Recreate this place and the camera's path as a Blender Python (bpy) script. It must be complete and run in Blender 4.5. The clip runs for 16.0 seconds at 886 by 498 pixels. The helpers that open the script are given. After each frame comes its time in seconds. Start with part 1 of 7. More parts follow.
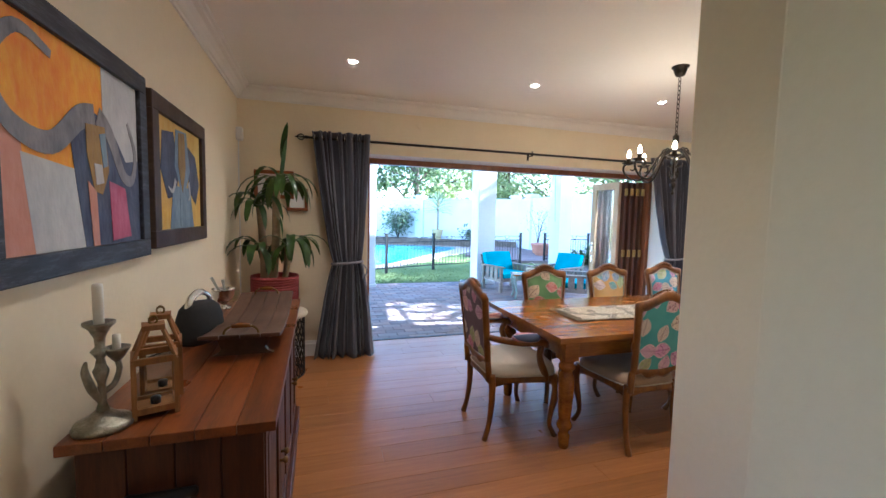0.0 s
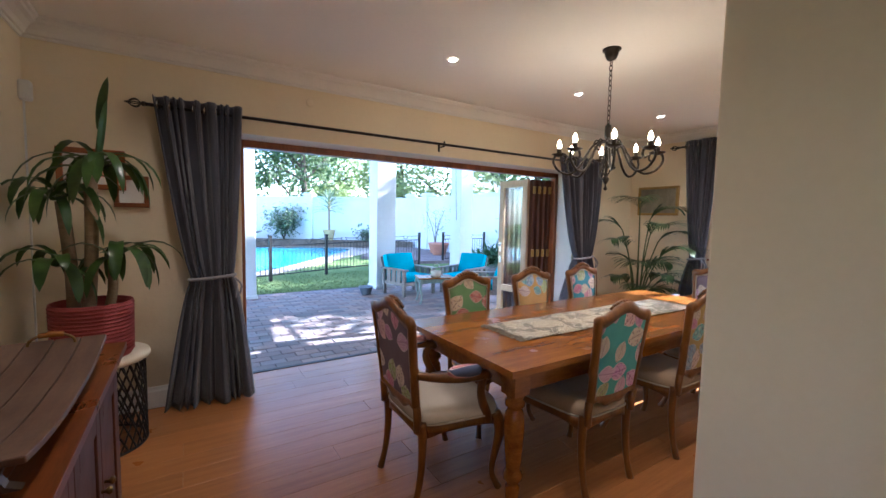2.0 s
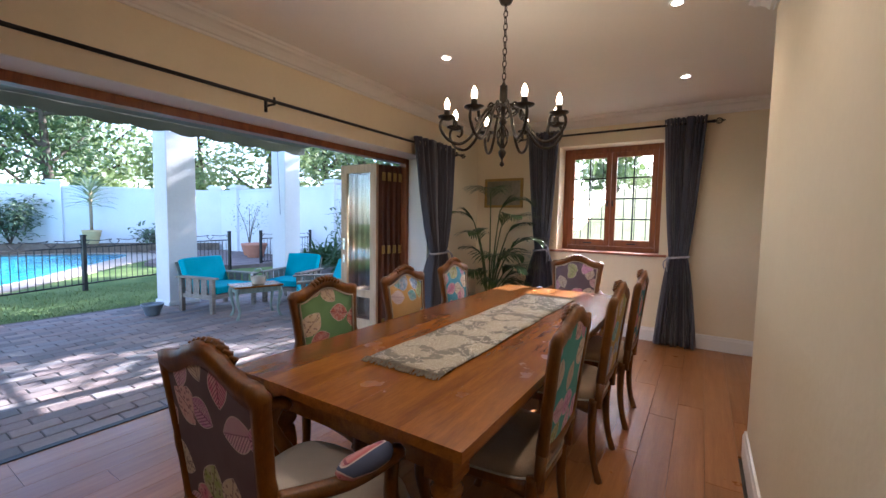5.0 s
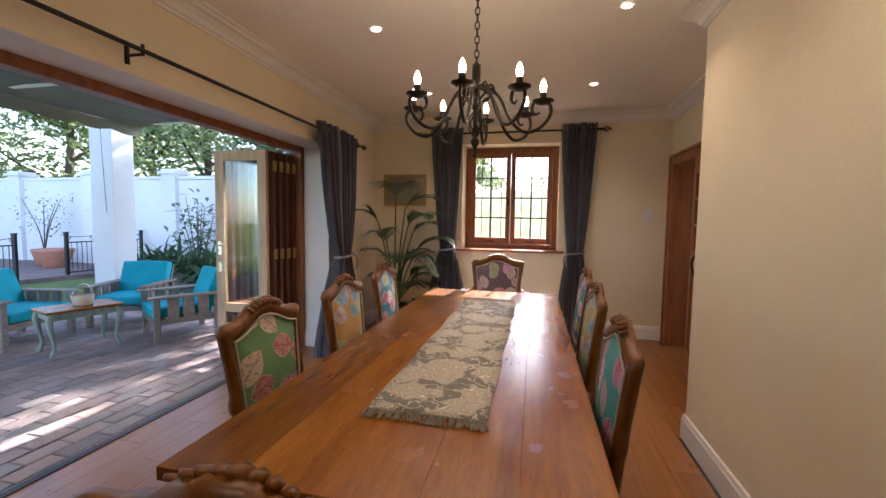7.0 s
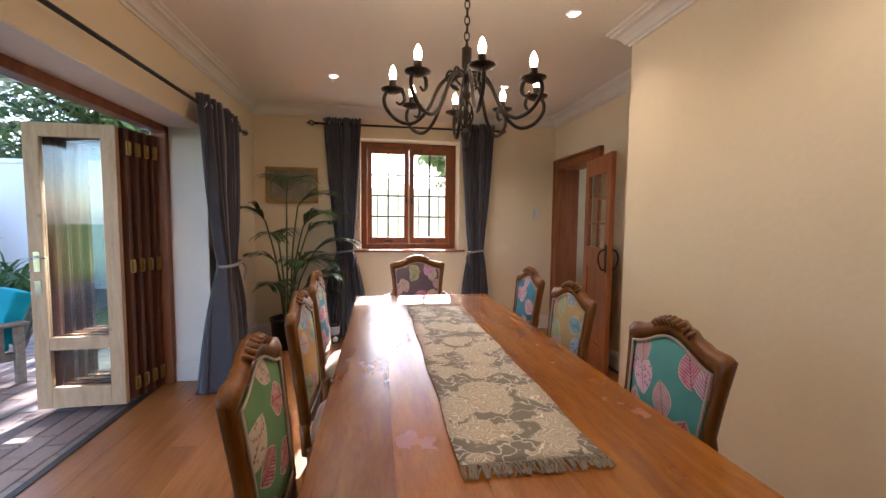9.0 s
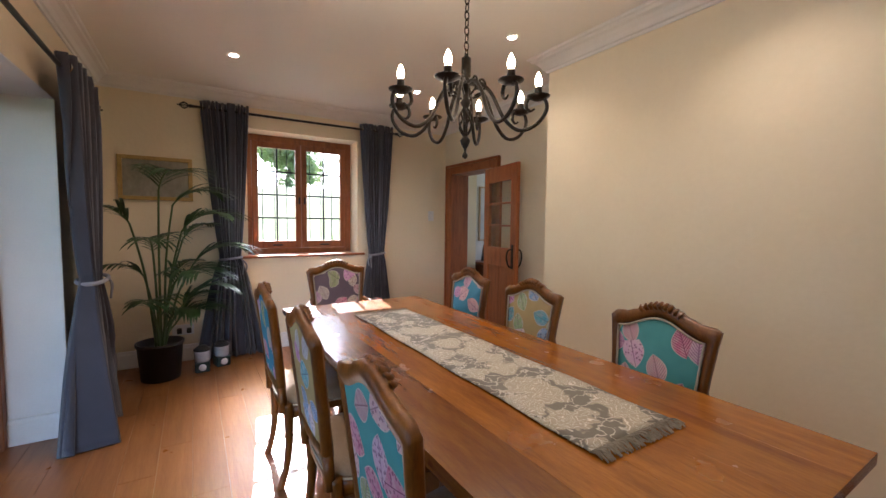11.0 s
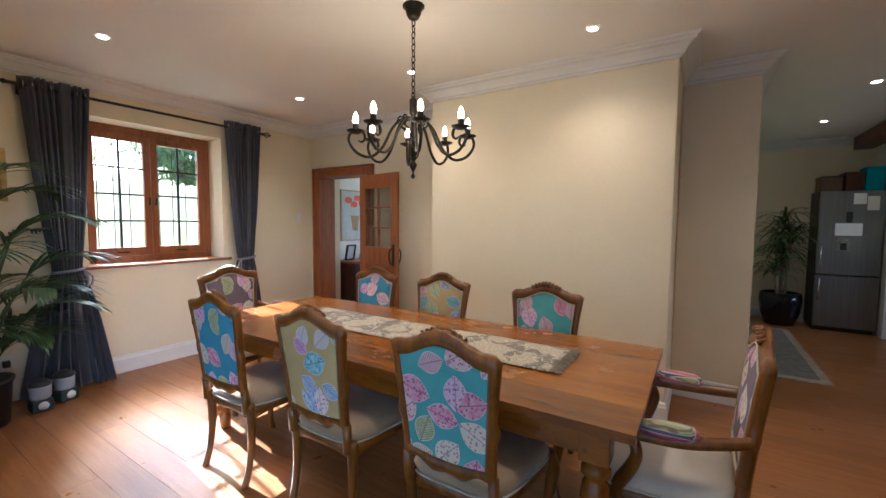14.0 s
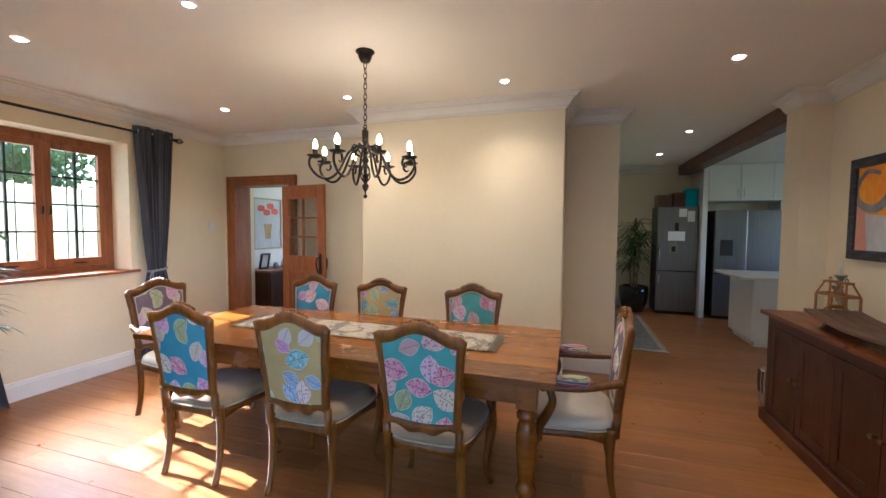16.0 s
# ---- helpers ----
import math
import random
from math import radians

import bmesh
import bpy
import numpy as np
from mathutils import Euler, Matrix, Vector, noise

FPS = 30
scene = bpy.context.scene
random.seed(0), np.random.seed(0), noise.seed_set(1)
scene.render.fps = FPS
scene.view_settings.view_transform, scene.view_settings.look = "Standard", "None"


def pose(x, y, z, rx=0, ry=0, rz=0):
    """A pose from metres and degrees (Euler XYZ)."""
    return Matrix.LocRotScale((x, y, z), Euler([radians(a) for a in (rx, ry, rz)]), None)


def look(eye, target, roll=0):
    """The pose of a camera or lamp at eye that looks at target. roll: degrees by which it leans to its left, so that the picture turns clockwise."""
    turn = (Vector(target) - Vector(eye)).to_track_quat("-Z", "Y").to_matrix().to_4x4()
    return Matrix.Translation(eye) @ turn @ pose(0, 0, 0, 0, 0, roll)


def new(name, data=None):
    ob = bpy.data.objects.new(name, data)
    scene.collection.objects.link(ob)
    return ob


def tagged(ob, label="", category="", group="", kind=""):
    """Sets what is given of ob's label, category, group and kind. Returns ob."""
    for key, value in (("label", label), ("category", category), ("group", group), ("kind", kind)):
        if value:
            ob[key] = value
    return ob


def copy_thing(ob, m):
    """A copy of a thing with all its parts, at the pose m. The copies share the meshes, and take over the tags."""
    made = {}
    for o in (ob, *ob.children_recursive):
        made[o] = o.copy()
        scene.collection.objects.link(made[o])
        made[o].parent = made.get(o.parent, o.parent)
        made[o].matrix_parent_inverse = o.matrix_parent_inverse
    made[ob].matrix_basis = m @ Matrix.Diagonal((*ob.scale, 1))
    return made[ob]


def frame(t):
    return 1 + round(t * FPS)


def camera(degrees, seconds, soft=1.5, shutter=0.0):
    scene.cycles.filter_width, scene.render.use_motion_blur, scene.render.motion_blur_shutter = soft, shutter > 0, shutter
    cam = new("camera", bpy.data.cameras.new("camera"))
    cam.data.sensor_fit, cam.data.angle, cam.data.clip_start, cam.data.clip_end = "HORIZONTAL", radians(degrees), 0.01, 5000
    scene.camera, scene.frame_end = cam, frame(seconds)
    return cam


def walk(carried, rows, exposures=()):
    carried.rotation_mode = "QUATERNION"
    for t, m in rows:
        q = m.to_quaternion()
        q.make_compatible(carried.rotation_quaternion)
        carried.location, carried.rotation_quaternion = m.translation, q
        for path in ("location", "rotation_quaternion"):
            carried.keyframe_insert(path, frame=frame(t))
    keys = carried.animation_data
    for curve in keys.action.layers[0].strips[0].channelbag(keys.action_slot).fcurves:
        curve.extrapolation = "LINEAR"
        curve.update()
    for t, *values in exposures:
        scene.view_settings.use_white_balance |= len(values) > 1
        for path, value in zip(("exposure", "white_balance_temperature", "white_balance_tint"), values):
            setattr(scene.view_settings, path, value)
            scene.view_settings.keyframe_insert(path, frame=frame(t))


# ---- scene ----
cam = camera(95.2, 16.0)
METRES, EYE, TILT, LEAN, TURN = 5.304, 1.46, 0.0, 0.0, -17.3
ROWS = [
    (0.0, 0.0, 0.0, 0.0, 0.1, -4.51, -1.28),
    (0.5, -0.0135, 0.033, 0.0021, -2.75, -4.45, -1.29),
    (1.0, -0.0228, 0.0701, 0.0021, -7.56, -4.39, -1.2),
    (1.5, -0.0219, 0.0994, -0.0006, -11.97, -4.33, -1.14),
    (2.0, -0.015, 0.1298, -0.0017, -15.04, -4.27, -1.1),
    (2.5, -0.0122, 0.1547, -0.0031, -17.38, -4.19, -1.11),
    (3.0, -0.0118, 0.1878, -0.0076, -20.93, -4.19, -1.07),
    (3.5, -0.0091, 0.2152, -0.0106, -25.36, -4.14, -1.03),
    (4.0, -0.0018, 0.2411, -0.0141, -30.23, -4.05, -1.0),
    (6.5, -0.0077, 0.4022, -0.0224, -55.07, -3.93, -0.9),
    (7.0, -0.0137, 0.4336, -0.0202, -59.98, -3.89, -0.88),
    (7.5, -0.0253, 0.4663, -0.0184, -63.98, -3.84, -0.9),
    (8.0, -0.0303, 0.4956, -0.0184, -70.55, -3.88, -0.76),
    (8.5, -0.0201, 0.5318, -0.0213, -75.97, -3.95, -0.68),
    (9.0, -0.0118, 0.5702, -0.0184, -81.69, -3.95, -0.59),
    (9.5, -0.0164, 0.6073, -0.0164, -86.98, -3.84, -0.72),
    (12.0, -0.0052, 0.7638, -0.0162, -113.91, -3.69, -0.47),
    (12.5, -0.015, 0.7862, -0.0147, -117.37, -3.71, -0.45),
    (13.0, -0.0238, 0.8084, -0.0101, -121.65, -3.73, -0.43),
    (13.5, -0.0241, 0.8368, -0.0082, -126.36, -3.79, -0.48),
    (14.0, -0.0277, 0.8674, -0.0074, -130.27, -3.75, -0.45),
    (14.5, -0.0357, 0.8897, -0.0091, -134.66, -3.19, -0.41),
    (15.0, -0.0463, 0.9146, -0.0065, -138.3, -2.97, -0.43),
    (15.5, -0.0523, 0.9407, 0.0003, -141.06, -2.93, -0.41),
    (16.0, -0.0427, 0.972, 0.0031, -145.09, -2.97, -0.47),
]
walk(cam, [(t, pose(0, 0, EYE, TILT, LEAN, TURN) @ pose(METRES * x, METRES * y, METRES * z, 90 + pitch, roll, yaw)) for t, x, y, z, yaw, pitch, roll in ROWS],
     exposures=[(0.0, 3.4, 5100, 13), (1.5, 3.15, 5200, 16), (4.0, 2.6, 5250, 17), (6.5, 2.4, 6150, 22), (9.0, 2.65, 6050, 23), (12.5, 2.7, 5350, 16), (16.0, 3.15, 5400, 15)])

# ---- world, sun, lamps ----
world = bpy.data.worlds.new("world")
scene.world = world
world.use_nodes = True
wn = world.node_tree
sky = wn.nodes.new("ShaderNodeTexSky")
sky.sky_type = "NISHITA"
sky.sun_disc = False
SUN_EL, SUN_DIR = 32.0, Vector((1.0, -0.14, 0)).normalized()   # towards the sun, on the ground
sky.sun_elevation = radians(SUN_EL)
sky.sun_rotation = math.atan2(SUN_DIR.x, SUN_DIR.y)
wn.links.new(sky.outputs[0], wn.nodes["Background"].inputs[0])
wn.nodes["Background"].inputs[1].default_value = 0.15
sun = new("sun", bpy.data.lights.new("sun", "SUN"))
sun.data.energy, sun.data.angle, sun.data.color = 5.0, radians(0.5), (1.0, 0.94, 0.85)
up = SUN_DIR * math.cos(radians(SUN_EL)) + Vector((0, 0, math.sin(radians(SUN_EL))))
sun.matrix_world = look(up * 30, (0, 0, 0))


# ---- mesh tools ----
def mesh_ob(name, bm, mat, parent=None, smooth=False, bevel=0.0, seg=2):
    bmesh.ops.recalc_face_normals(bm, faces=bm.faces)
    me = bpy.data.meshes.new(name)
    bm.to_mesh(me)
    bm.free()
    for m in (mat if isinstance(mat, (list, tuple)) else [mat]):
        me.materials.append(m)
    if smooth:
        for p in me.polygons:
            p.use_smooth = True
    ob = new(name, me)
    if parent is not None:
        ob.parent = parent
    if bevel:
        b = ob.modifiers.new("bevel", "BEVEL")
        b.width, b.segments, b.limit_method, b.angle_limit = bevel, seg, "ANGLE", radians(40)
    return ob


def add_box(bm, x0, x1, y0, y1, z0, z1, mat=0):
    v = [bm.verts.new(p) for p in ((x0, y0, z0), (x1, y0, z0), (x1, y1, z0), (x0, y1, z0), (x0, y0, z1), (x1, y0, z1), (x1, y1, z1), (x0, y1, z1))]
    for f in ((0, 3, 2, 1), (4, 5, 6, 7), (0, 1, 5, 4), (1, 2, 6, 5), (2, 3, 7, 6), (3, 0, 4, 7)):
        bm.faces.new([v[i] for i in f]).material_index = mat
    return v


def box(name, x0, x1, y0, y1, z0, z1, mat, parent=None, bevel=0.0):
    bm = bmesh.new()
    add_box(bm, x0, x1, y0, y1, z0, z1)
    return mesh_ob(name, bm, mat, parent, bevel=bevel)


def boxes(name, lst, mat, parent=None, bevel=0.0):
    bm = bmesh.new()
    for b in lst:
        add_box(bm, *b)
    return mesh_ob(name, bm, mat, parent, bevel=bevel)


def add_lathe(bm, prof, seg=20, at=(0, 0, 0), mat=0, cap=True):
    """A turned shape: prof is a list of (radius, height)."""
    rings = []
    for r, z in prof:
        r = max(r, 0.0004)
        rings.append([bm.verts.new((at[0] + r * math.cos(2 * math.pi * i / seg), at[1] + r * math.sin(2 * math.pi * i / seg), at[2] + z)) for i in range(seg)])
    for a, b in zip(rings, rings[1:]):
        for i in range(seg):
            bm.faces.new((a[i], a[(i + 1) % seg], b[(i + 1) % seg], b[i])).material_index = mat
    if cap:
        bm.faces.new(rings[0][::-1]).material_index = mat
        bm.faces.new(rings[-1]).material_index = mat


def lathe(name, prof, mat, parent=None, seg=20, at=(0, 0, 0), cap=True):
    bm = bmesh.new()
    add_lathe(bm, prof, seg, at, cap=cap)
    ob = mesh_ob(name, bm, mat, parent, smooth=True)
    return ob


def smooth_path(pts, n=6):
    """A smooth line through points, n steps between each two."""
    P = [Vector(p) for p in pts]
    out = []
    for i in range(len(P) - 1):
        a, b, c, d = P[max(i - 1, 0)], P[i], P[i + 1], P[min(i + 2, len(P) - 1)]
        for k in range(n):
            t = k / n
            out.append(0.5 * (2 * b + (c - a) * t + (2 * a - 5 * b + 4 * c - d) * t * t + (3 * b - a - 3 * c + d) * t ** 3))
    out.append(P[-1])
    return out


def add_tube(bm, pts, rad, seg=8, mat=0, flat=1.0):
    """A tube along points; rad is a number or one for each point; flat squeezes it in its second direction."""
    pts = [Vector(p) for p in pts]
    n = len(pts)
    rr = rad if isinstance(rad, (list, tuple)) else [rad] * n
    if len(rr) != n:
        rr = [float(np.interp(i / (n - 1), np.linspace(0, 1, len(rr)), rr)) for i in range(n)]
    d0 = (pts[1] - pts[0]).normalized()
    u = d0.orthogonal().normalized()
    rings = []
    for i, p in enumerate(pts):
        d = (pts[min(i + 1, n - 1)] - pts[max(i - 1, 0)]).normalized()
        u = u - d * u.dot(d)
        if u.length < 1e-5:
            u = d.orthogonal()
        u.normalize()
        w = d.cross(u)
        rings.append([bm.verts.new(p + (u * math.cos(2 * math.pi * k / seg) + w * math.sin(2 * math.pi * k / seg) * flat) * max(rr[i], 0.0004)) for k in range(seg)])
    for a, b in zip(rings, rings[1:]):
        for k in range(seg):
            bm.faces.new((a[k], a[(k + 1) % seg], b[(k + 1) % seg], b[k])).material_index = mat
    bm.faces.new(rings[0][::-1]).material_index = mat
    bm.faces.new(rings[-1]).material_index = mat


def tube(name, pts, rad, mat, parent=None, seg=8):
    bm = bmesh.new()
    add_tube(bm, pts, rad, seg)
    return mesh_ob(name, bm, mat, parent, smooth=True)


def empty(name, m):
    ob = new(name)
    ob.empty_display_size = 0.1
    ob.matrix_basis = m
    return ob

# ---- materials ----
def nodes_of(name):
    m = bpy.data.materials.new(name)
    m.use_nodes = True
    nt = m.node_tree
    return m, nt, nt.nodes["Principled BSDF"]


def noise_at(nt, vec, scale, detail=4.0, rough=0.55):
    n = nt.nodes.new("ShaderNodeTexNoise")
    n.inputs["Scale"].default_value, n.inputs["Detail"].default_value, n.inputs["Roughness"].default_value = scale, detail, rough
    if vec is not None:
        nt.links.new(vec, n.inputs["Vector"])
    return n


def ramp(nt, fac, stops):
    r = nt.nodes.new("ShaderNodeValToRGB")
    els = r.color_ramp.elements
    while len(els) < len(stops):
        els.new(0.5)
    for e, (p, c) in zip(els, stops):
        e.position, e.color = p, (*c, 1)
    nt.links.new(fac, r.inputs[0])
    return r.outputs[0]


def mix(nt, fac, a, b, mode="MIX"):
    n = nt.nodes.new("ShaderNodeMix")
    n.data_type, n.blend_type = "RGBA", mode
    for sock, v in ((n.inputs[0], fac), (n.inputs[6], a), (n.inputs[7], b)):
        if isinstance(v, (int, float)):
            sock.default_value = v
        elif isinstance(v, tuple):
            sock.default_value = (*v, 1)
        else:
            nt.links.new(v, sock)
    return n.outputs[2]


def bump(nt, p, height, strength, dist=0.01):
    b = nt.nodes.new("ShaderNodeBump")
    b.inputs["Strength"].default_value, b.inputs["Distance"].default_value = strength, dist
    nt.links.new(height, b.inputs["Height"])
    nt.links.new(b.outputs[0], p.inputs["Normal"])


def coords(nt, stretch=(1, 1, 1), world=False):
    if world:
        src = nt.nodes.new("ShaderNodeNewGeometry").outputs["Position"]
    else:
        src = nt.nodes.new("ShaderNodeTexCoord").outputs["Object"]
    mp = nt.nodes.new("ShaderNodeMapping")
    mp.inputs["Scale"].default_value = stretch
    nt.links.new(src, mp.inputs["Vector"])
    return mp.outputs[0]


def plain(name, c1, c2, scale=6.0, rough=0.6, metal=0.0, grain=0.15, grain_scale=90.0, stretch=(1, 1, 1), world=False, spec=0.5, sheen=0.0):
    """A surface that goes between two colours in broad patches, with a fine relief."""
    m, nt, p = nodes_of(name)
    v = coords(nt, stretch, world)
    a, b = noise_at(nt, v, scale), noise_at(nt, v, grain_scale, 3.0)
    f = mix(nt, 0.3, a.outputs["Fac"], b.outputs["Fac"])
    nt.links.new(ramp(nt, f, [(0.3, c1), (0.7, c2)]), p.inputs["Base Color"])
    p.inputs["Roughness"].default_value, p.inputs["Metallic"].default_value = rough, metal
    p.inputs["Specular IOR Level"].default_value = spec
    p.inputs["Sheen Weight"].default_value = sheen
    bump(nt, p, b.outputs["Fac"], grain)
    return m


def wood(name, dark, mid, light, along=(1.0, 14.0, 14.0), scale=2.2, rough=0.35, vary=0.35, knots=True, world=False, coat=0.0):
    """Wood with its grain along the axis whose number in 'along' is small; each piece has a tone of its own."""
    m, nt, p = nodes_of(name)
    src = nt.nodes.new("ShaderNodeNewGeometry").outputs["Position"] if world else nt.nodes.new("ShaderNodeTexCoord").outputs["Object"]
    oi = nt.nodes.new("ShaderNodeObjectInfo")
    add = nt.nodes.new("ShaderNodeVectorMath")
    add.operation = "MULTIPLY_ADD"
    nt.links.new(oi.outputs["Random"], add.inputs[0])
    add.inputs[1].default_value = (13.0, 7.0, 5.0)
    nt.links.new(src, add.inputs[2])
    mp = nt.nodes.new("ShaderNodeMapping")
    mp.inputs["Scale"].default_value = along
    nt.links.new(add.outputs[0], mp.inputs["Vector"])
    a = noise_at(nt, mp.outputs[0], scale, 6.0, 0.62)
    a.inputs["Distortion"].default_value = 0.1
    fine = noise_at(nt, mp.outputs[0], scale * 9, 4.0, 0.7)
    f = mix(nt, 0.35, a.outputs["Fac"], fine.outputs["Fac"])
    col = ramp(nt, f, [(0.28, dark), (0.5, mid), (0.74, light)])
    tone = nt.nodes.new("ShaderNodeMapRange")
    nt.links.new(oi.outputs["Random"], tone.inputs[0])
    tone.inputs[3].default_value, tone.inputs[4].default_value = 1.0 - vary, 1.0 + vary * 0.6
    col = mix(nt, 1.0, col, tone.outputs[0], "MULTIPLY")
    if knots:
        k = nt.nodes.new("ShaderNodeTexVoronoi")
        k.inputs["Scale"].default_value = 3.4
        nt.links.new(add.outputs[0], k.inputs["Vector"])
        kf = ramp(nt, k.outputs["Distance"], [(0.030, (0.8, 0.8, 0.8)), (0.060, (0, 0, 0))])
        col = mix(nt, kf, col, dark)
    nt.links.new(col, p.inputs["Base Color"])
    wear = noise_at(nt, src, 5.0, 5.0)
    rr = nt.nodes.new("ShaderNodeMapRange")
    nt.links.new(wear.outputs["Fac"], rr.inputs[0])
    rr.inputs[1].default_value, rr.inputs[2].default_value = 0.3, 0.7
    rr.inputs[3].default_value, rr.inputs[4].default_value = rough * 0.88, rough * 1.18
    nt.links.new(rr.outputs[0], p.inputs["Roughness"])
    p.inputs["Coat Weight"].default_value, p.inputs["Coat Roughness"].default_value = coat, 0.26
    bump(nt, p, fine.outputs["Fac"], 0.12, 0.0015)
    return m


def math_node(nt, op, a, b=None):
    n = nt.nodes.new("ShaderNodeMath")
    n.operation = op
    for sock, v in ((n.inputs[0], a), (n.inputs[1], b)):
        if v is None:
            continue
        if isinstance(v, (int, float)):
            sock.default_value = v
        else:
            nt.links.new(v, sock)
    return n.outputs[0]


def leaf_print(name, ground, leaves, scale=7.8, length=0.073, width=0.052):
    """Printed cloth: scattered pointed leaves, each turned its own way, with midrib, veins and a pale rim."""
    m, nt, p = nodes_of(name)
    src = nt.nodes.new("ShaderNodeTexCoord").outputs["Object"]
    oi = nt.nodes.new("ShaderNodeObjectInfo")
    sp = nt.nodes.new("ShaderNodeSeparateXYZ")
    nt.links.new(src, sp.inputs[0])
    u = math_node(nt, "ADD", sp.outputs[0], math_node(nt, "MULTIPLY", oi.outputs["Random"], 7.0))
    cb = nt.nodes.new("ShaderNodeCombineXYZ")
    nt.links.new(u, cb.inputs[0])
    nt.links.new(sp.outputs[2], cb.inputs[1])
    vo = nt.nodes.new("ShaderNodeTexVoronoi")
    vo.voronoi_dimensions = "2D"
    vo.inputs["Scale"].default_value, vo.inputs["Randomness"].default_value = scale, 0.8
    nt.links.new(cb.outputs[0], vo.inputs["Vector"])
    dv = nt.nodes.new("ShaderNodeVectorMath")
    dv.operation = "SUBTRACT"
    nt.links.new(cb.outputs[0], dv.inputs[0])
    nt.links.new(vo.outputs["Position"], dv.inputs[1])
    sc = nt.nodes.new("ShaderNodeSeparateColor")
    nt.links.new(vo.outputs["Color"], sc.inputs[0])
    ro = nt.nodes.new("ShaderNodeVectorRotate")
    ro.rotation_type = "Z_AXIS"
    nt.links.new(dv.outputs[0], ro.inputs["Vector"])
    nt.links.new(math_node(nt, "MULTIPLY", sc.outputs[1], 6.28), ro.inputs["Angle"])
    lo = nt.nodes.new("ShaderNodeSeparateXYZ")
    nt.links.new(ro.outputs[0], lo.inputs[0])
    a = math_node(nt, "ABSOLUTE", lo.outputs[0])
    z = lo.outputs[1]
    size = math_node(nt, "ADD", math_node(nt, "MULTIPLY", sc.outputs[2], 0.35), 0.75)
    zz = math_node(nt, "DIVIDE", z, math_node(nt, "MULTIPLY", size, length))
    f = math_node(nt, "SUBTRACT", 1.0, math_node(nt, "MULTIPLY", zz, zz))
    edge = math_node(nt, "SUBTRACT", math_node(nt, "MULTIPLY", math_node(nt, "MULTIPLY", f, width), size), a)
    inside = ramp(nt, math_node(nt, "MULTIPLY", edge, 100.0), [(0.0, (0, 0, 0)), (0.12, (1, 1, 1))])
    rim = ramp(nt, math_node(nt, "MULTIPLY", edge, 100.0), [(0.30, (0.8, 0.8, 0.8)), (0.5, (0, 0, 0))])
    rib = ramp(nt, math_node(nt, "MULTIPLY", a, 100.0), [(0.12, (0.8, 0.8, 0.8)), (0.25, (0, 0, 0))])
    wave = math_node(nt, "SINE", math_node(nt, "ADD", math_node(nt, "MULTIPLY", z, 520.0), math_node(nt, "MULTIPLY", a, -520.0)))
    veins = ramp(nt, wave, [(0.1, (0, 0, 0)), (0.6, (0.75, 0.75, 0.75))])
    dots = nt.nodes.new("ShaderNodeTexVoronoi")
    dots.inputs["Scale"].default_value = 75.0
    nt.links.new(cb.outputs[0], dots.inputs["Vector"])
    spots = ramp(nt, dots.outputs["Distance"], [(0.30, (0.8, 0.8, 0.8)), (0.40, (0, 0, 0))])
    which = ramp(nt, sc.outputs[2], [(0.5, (0, 0, 0)), (0.52, (1, 1, 1))])
    n = len(leaves)
    pick = ramp(nt, sc.outputs[0], [(i / n, c) for i, c in enumerate(leaves)])
    pick.node.color_ramp.interpolation = "CONSTANT"
    wash = noise_at(nt, cb.outputs[0], 40.0, 3.0)
    c = mix(nt, ramp(nt, wash.outputs["Fac"], [(0.35, (0, 0, 0)), (0.7, (0.6, 0.6, 0.6))]), pick, (0.70, 0.60, 0.58))
    dark = mix(nt, 0.72, pick, (0.10, 0.02, 0.08))
    c = mix(nt, mix(nt, which, veins, spots), c, dark)
    c = mix(nt, rib, c, dark)
    c = mix(nt, rim, c, (0.66, 0.58, 0.55))
    weave = noise_at(nt, src, 220.0, 2.0)
    tone = noise_at(nt, src, 6.0, 3.0)
    g = mix(nt, ramp(nt, tone.outputs["Fac"], [(0.3, (0, 0, 0)), (0.75, (0.35, 0.35, 0.35))]), ground, tuple(min(1.0, v * 1.7 + 0.03) for v in ground))
    nt.links.new(mix(nt, inside, g, c), p.inputs["Base Color"])
    p.inputs["Roughness"].default_value, p.inputs["Specular IOR Level"].default_value = 0.8, 0.2
    bump(nt, p, weave.outputs["Fac"], 0.2, 0.002)
    return m


def glass(name, tint=(0.95, 0.98, 0.97), rough=0.0):
    m, nt, p = nodes_of(name)
    p.inputs["Base Color"].default_value = (*tint, 1)
    p.inputs["Transmission Weight"].default_value, p.inputs["Roughness"].default_value, p.inputs["IOR"].default_value = 1.0, rough, 1.45
    return m


def glow(name, color, strength):
    m, nt, p = nodes_of(name)
    p.inputs["Base Color"].default_value = (*color, 1)
    p.inputs["Emission Color"].default_value, p.inputs["Emission Strength"].default_value = (*color, 1), strength
    return m


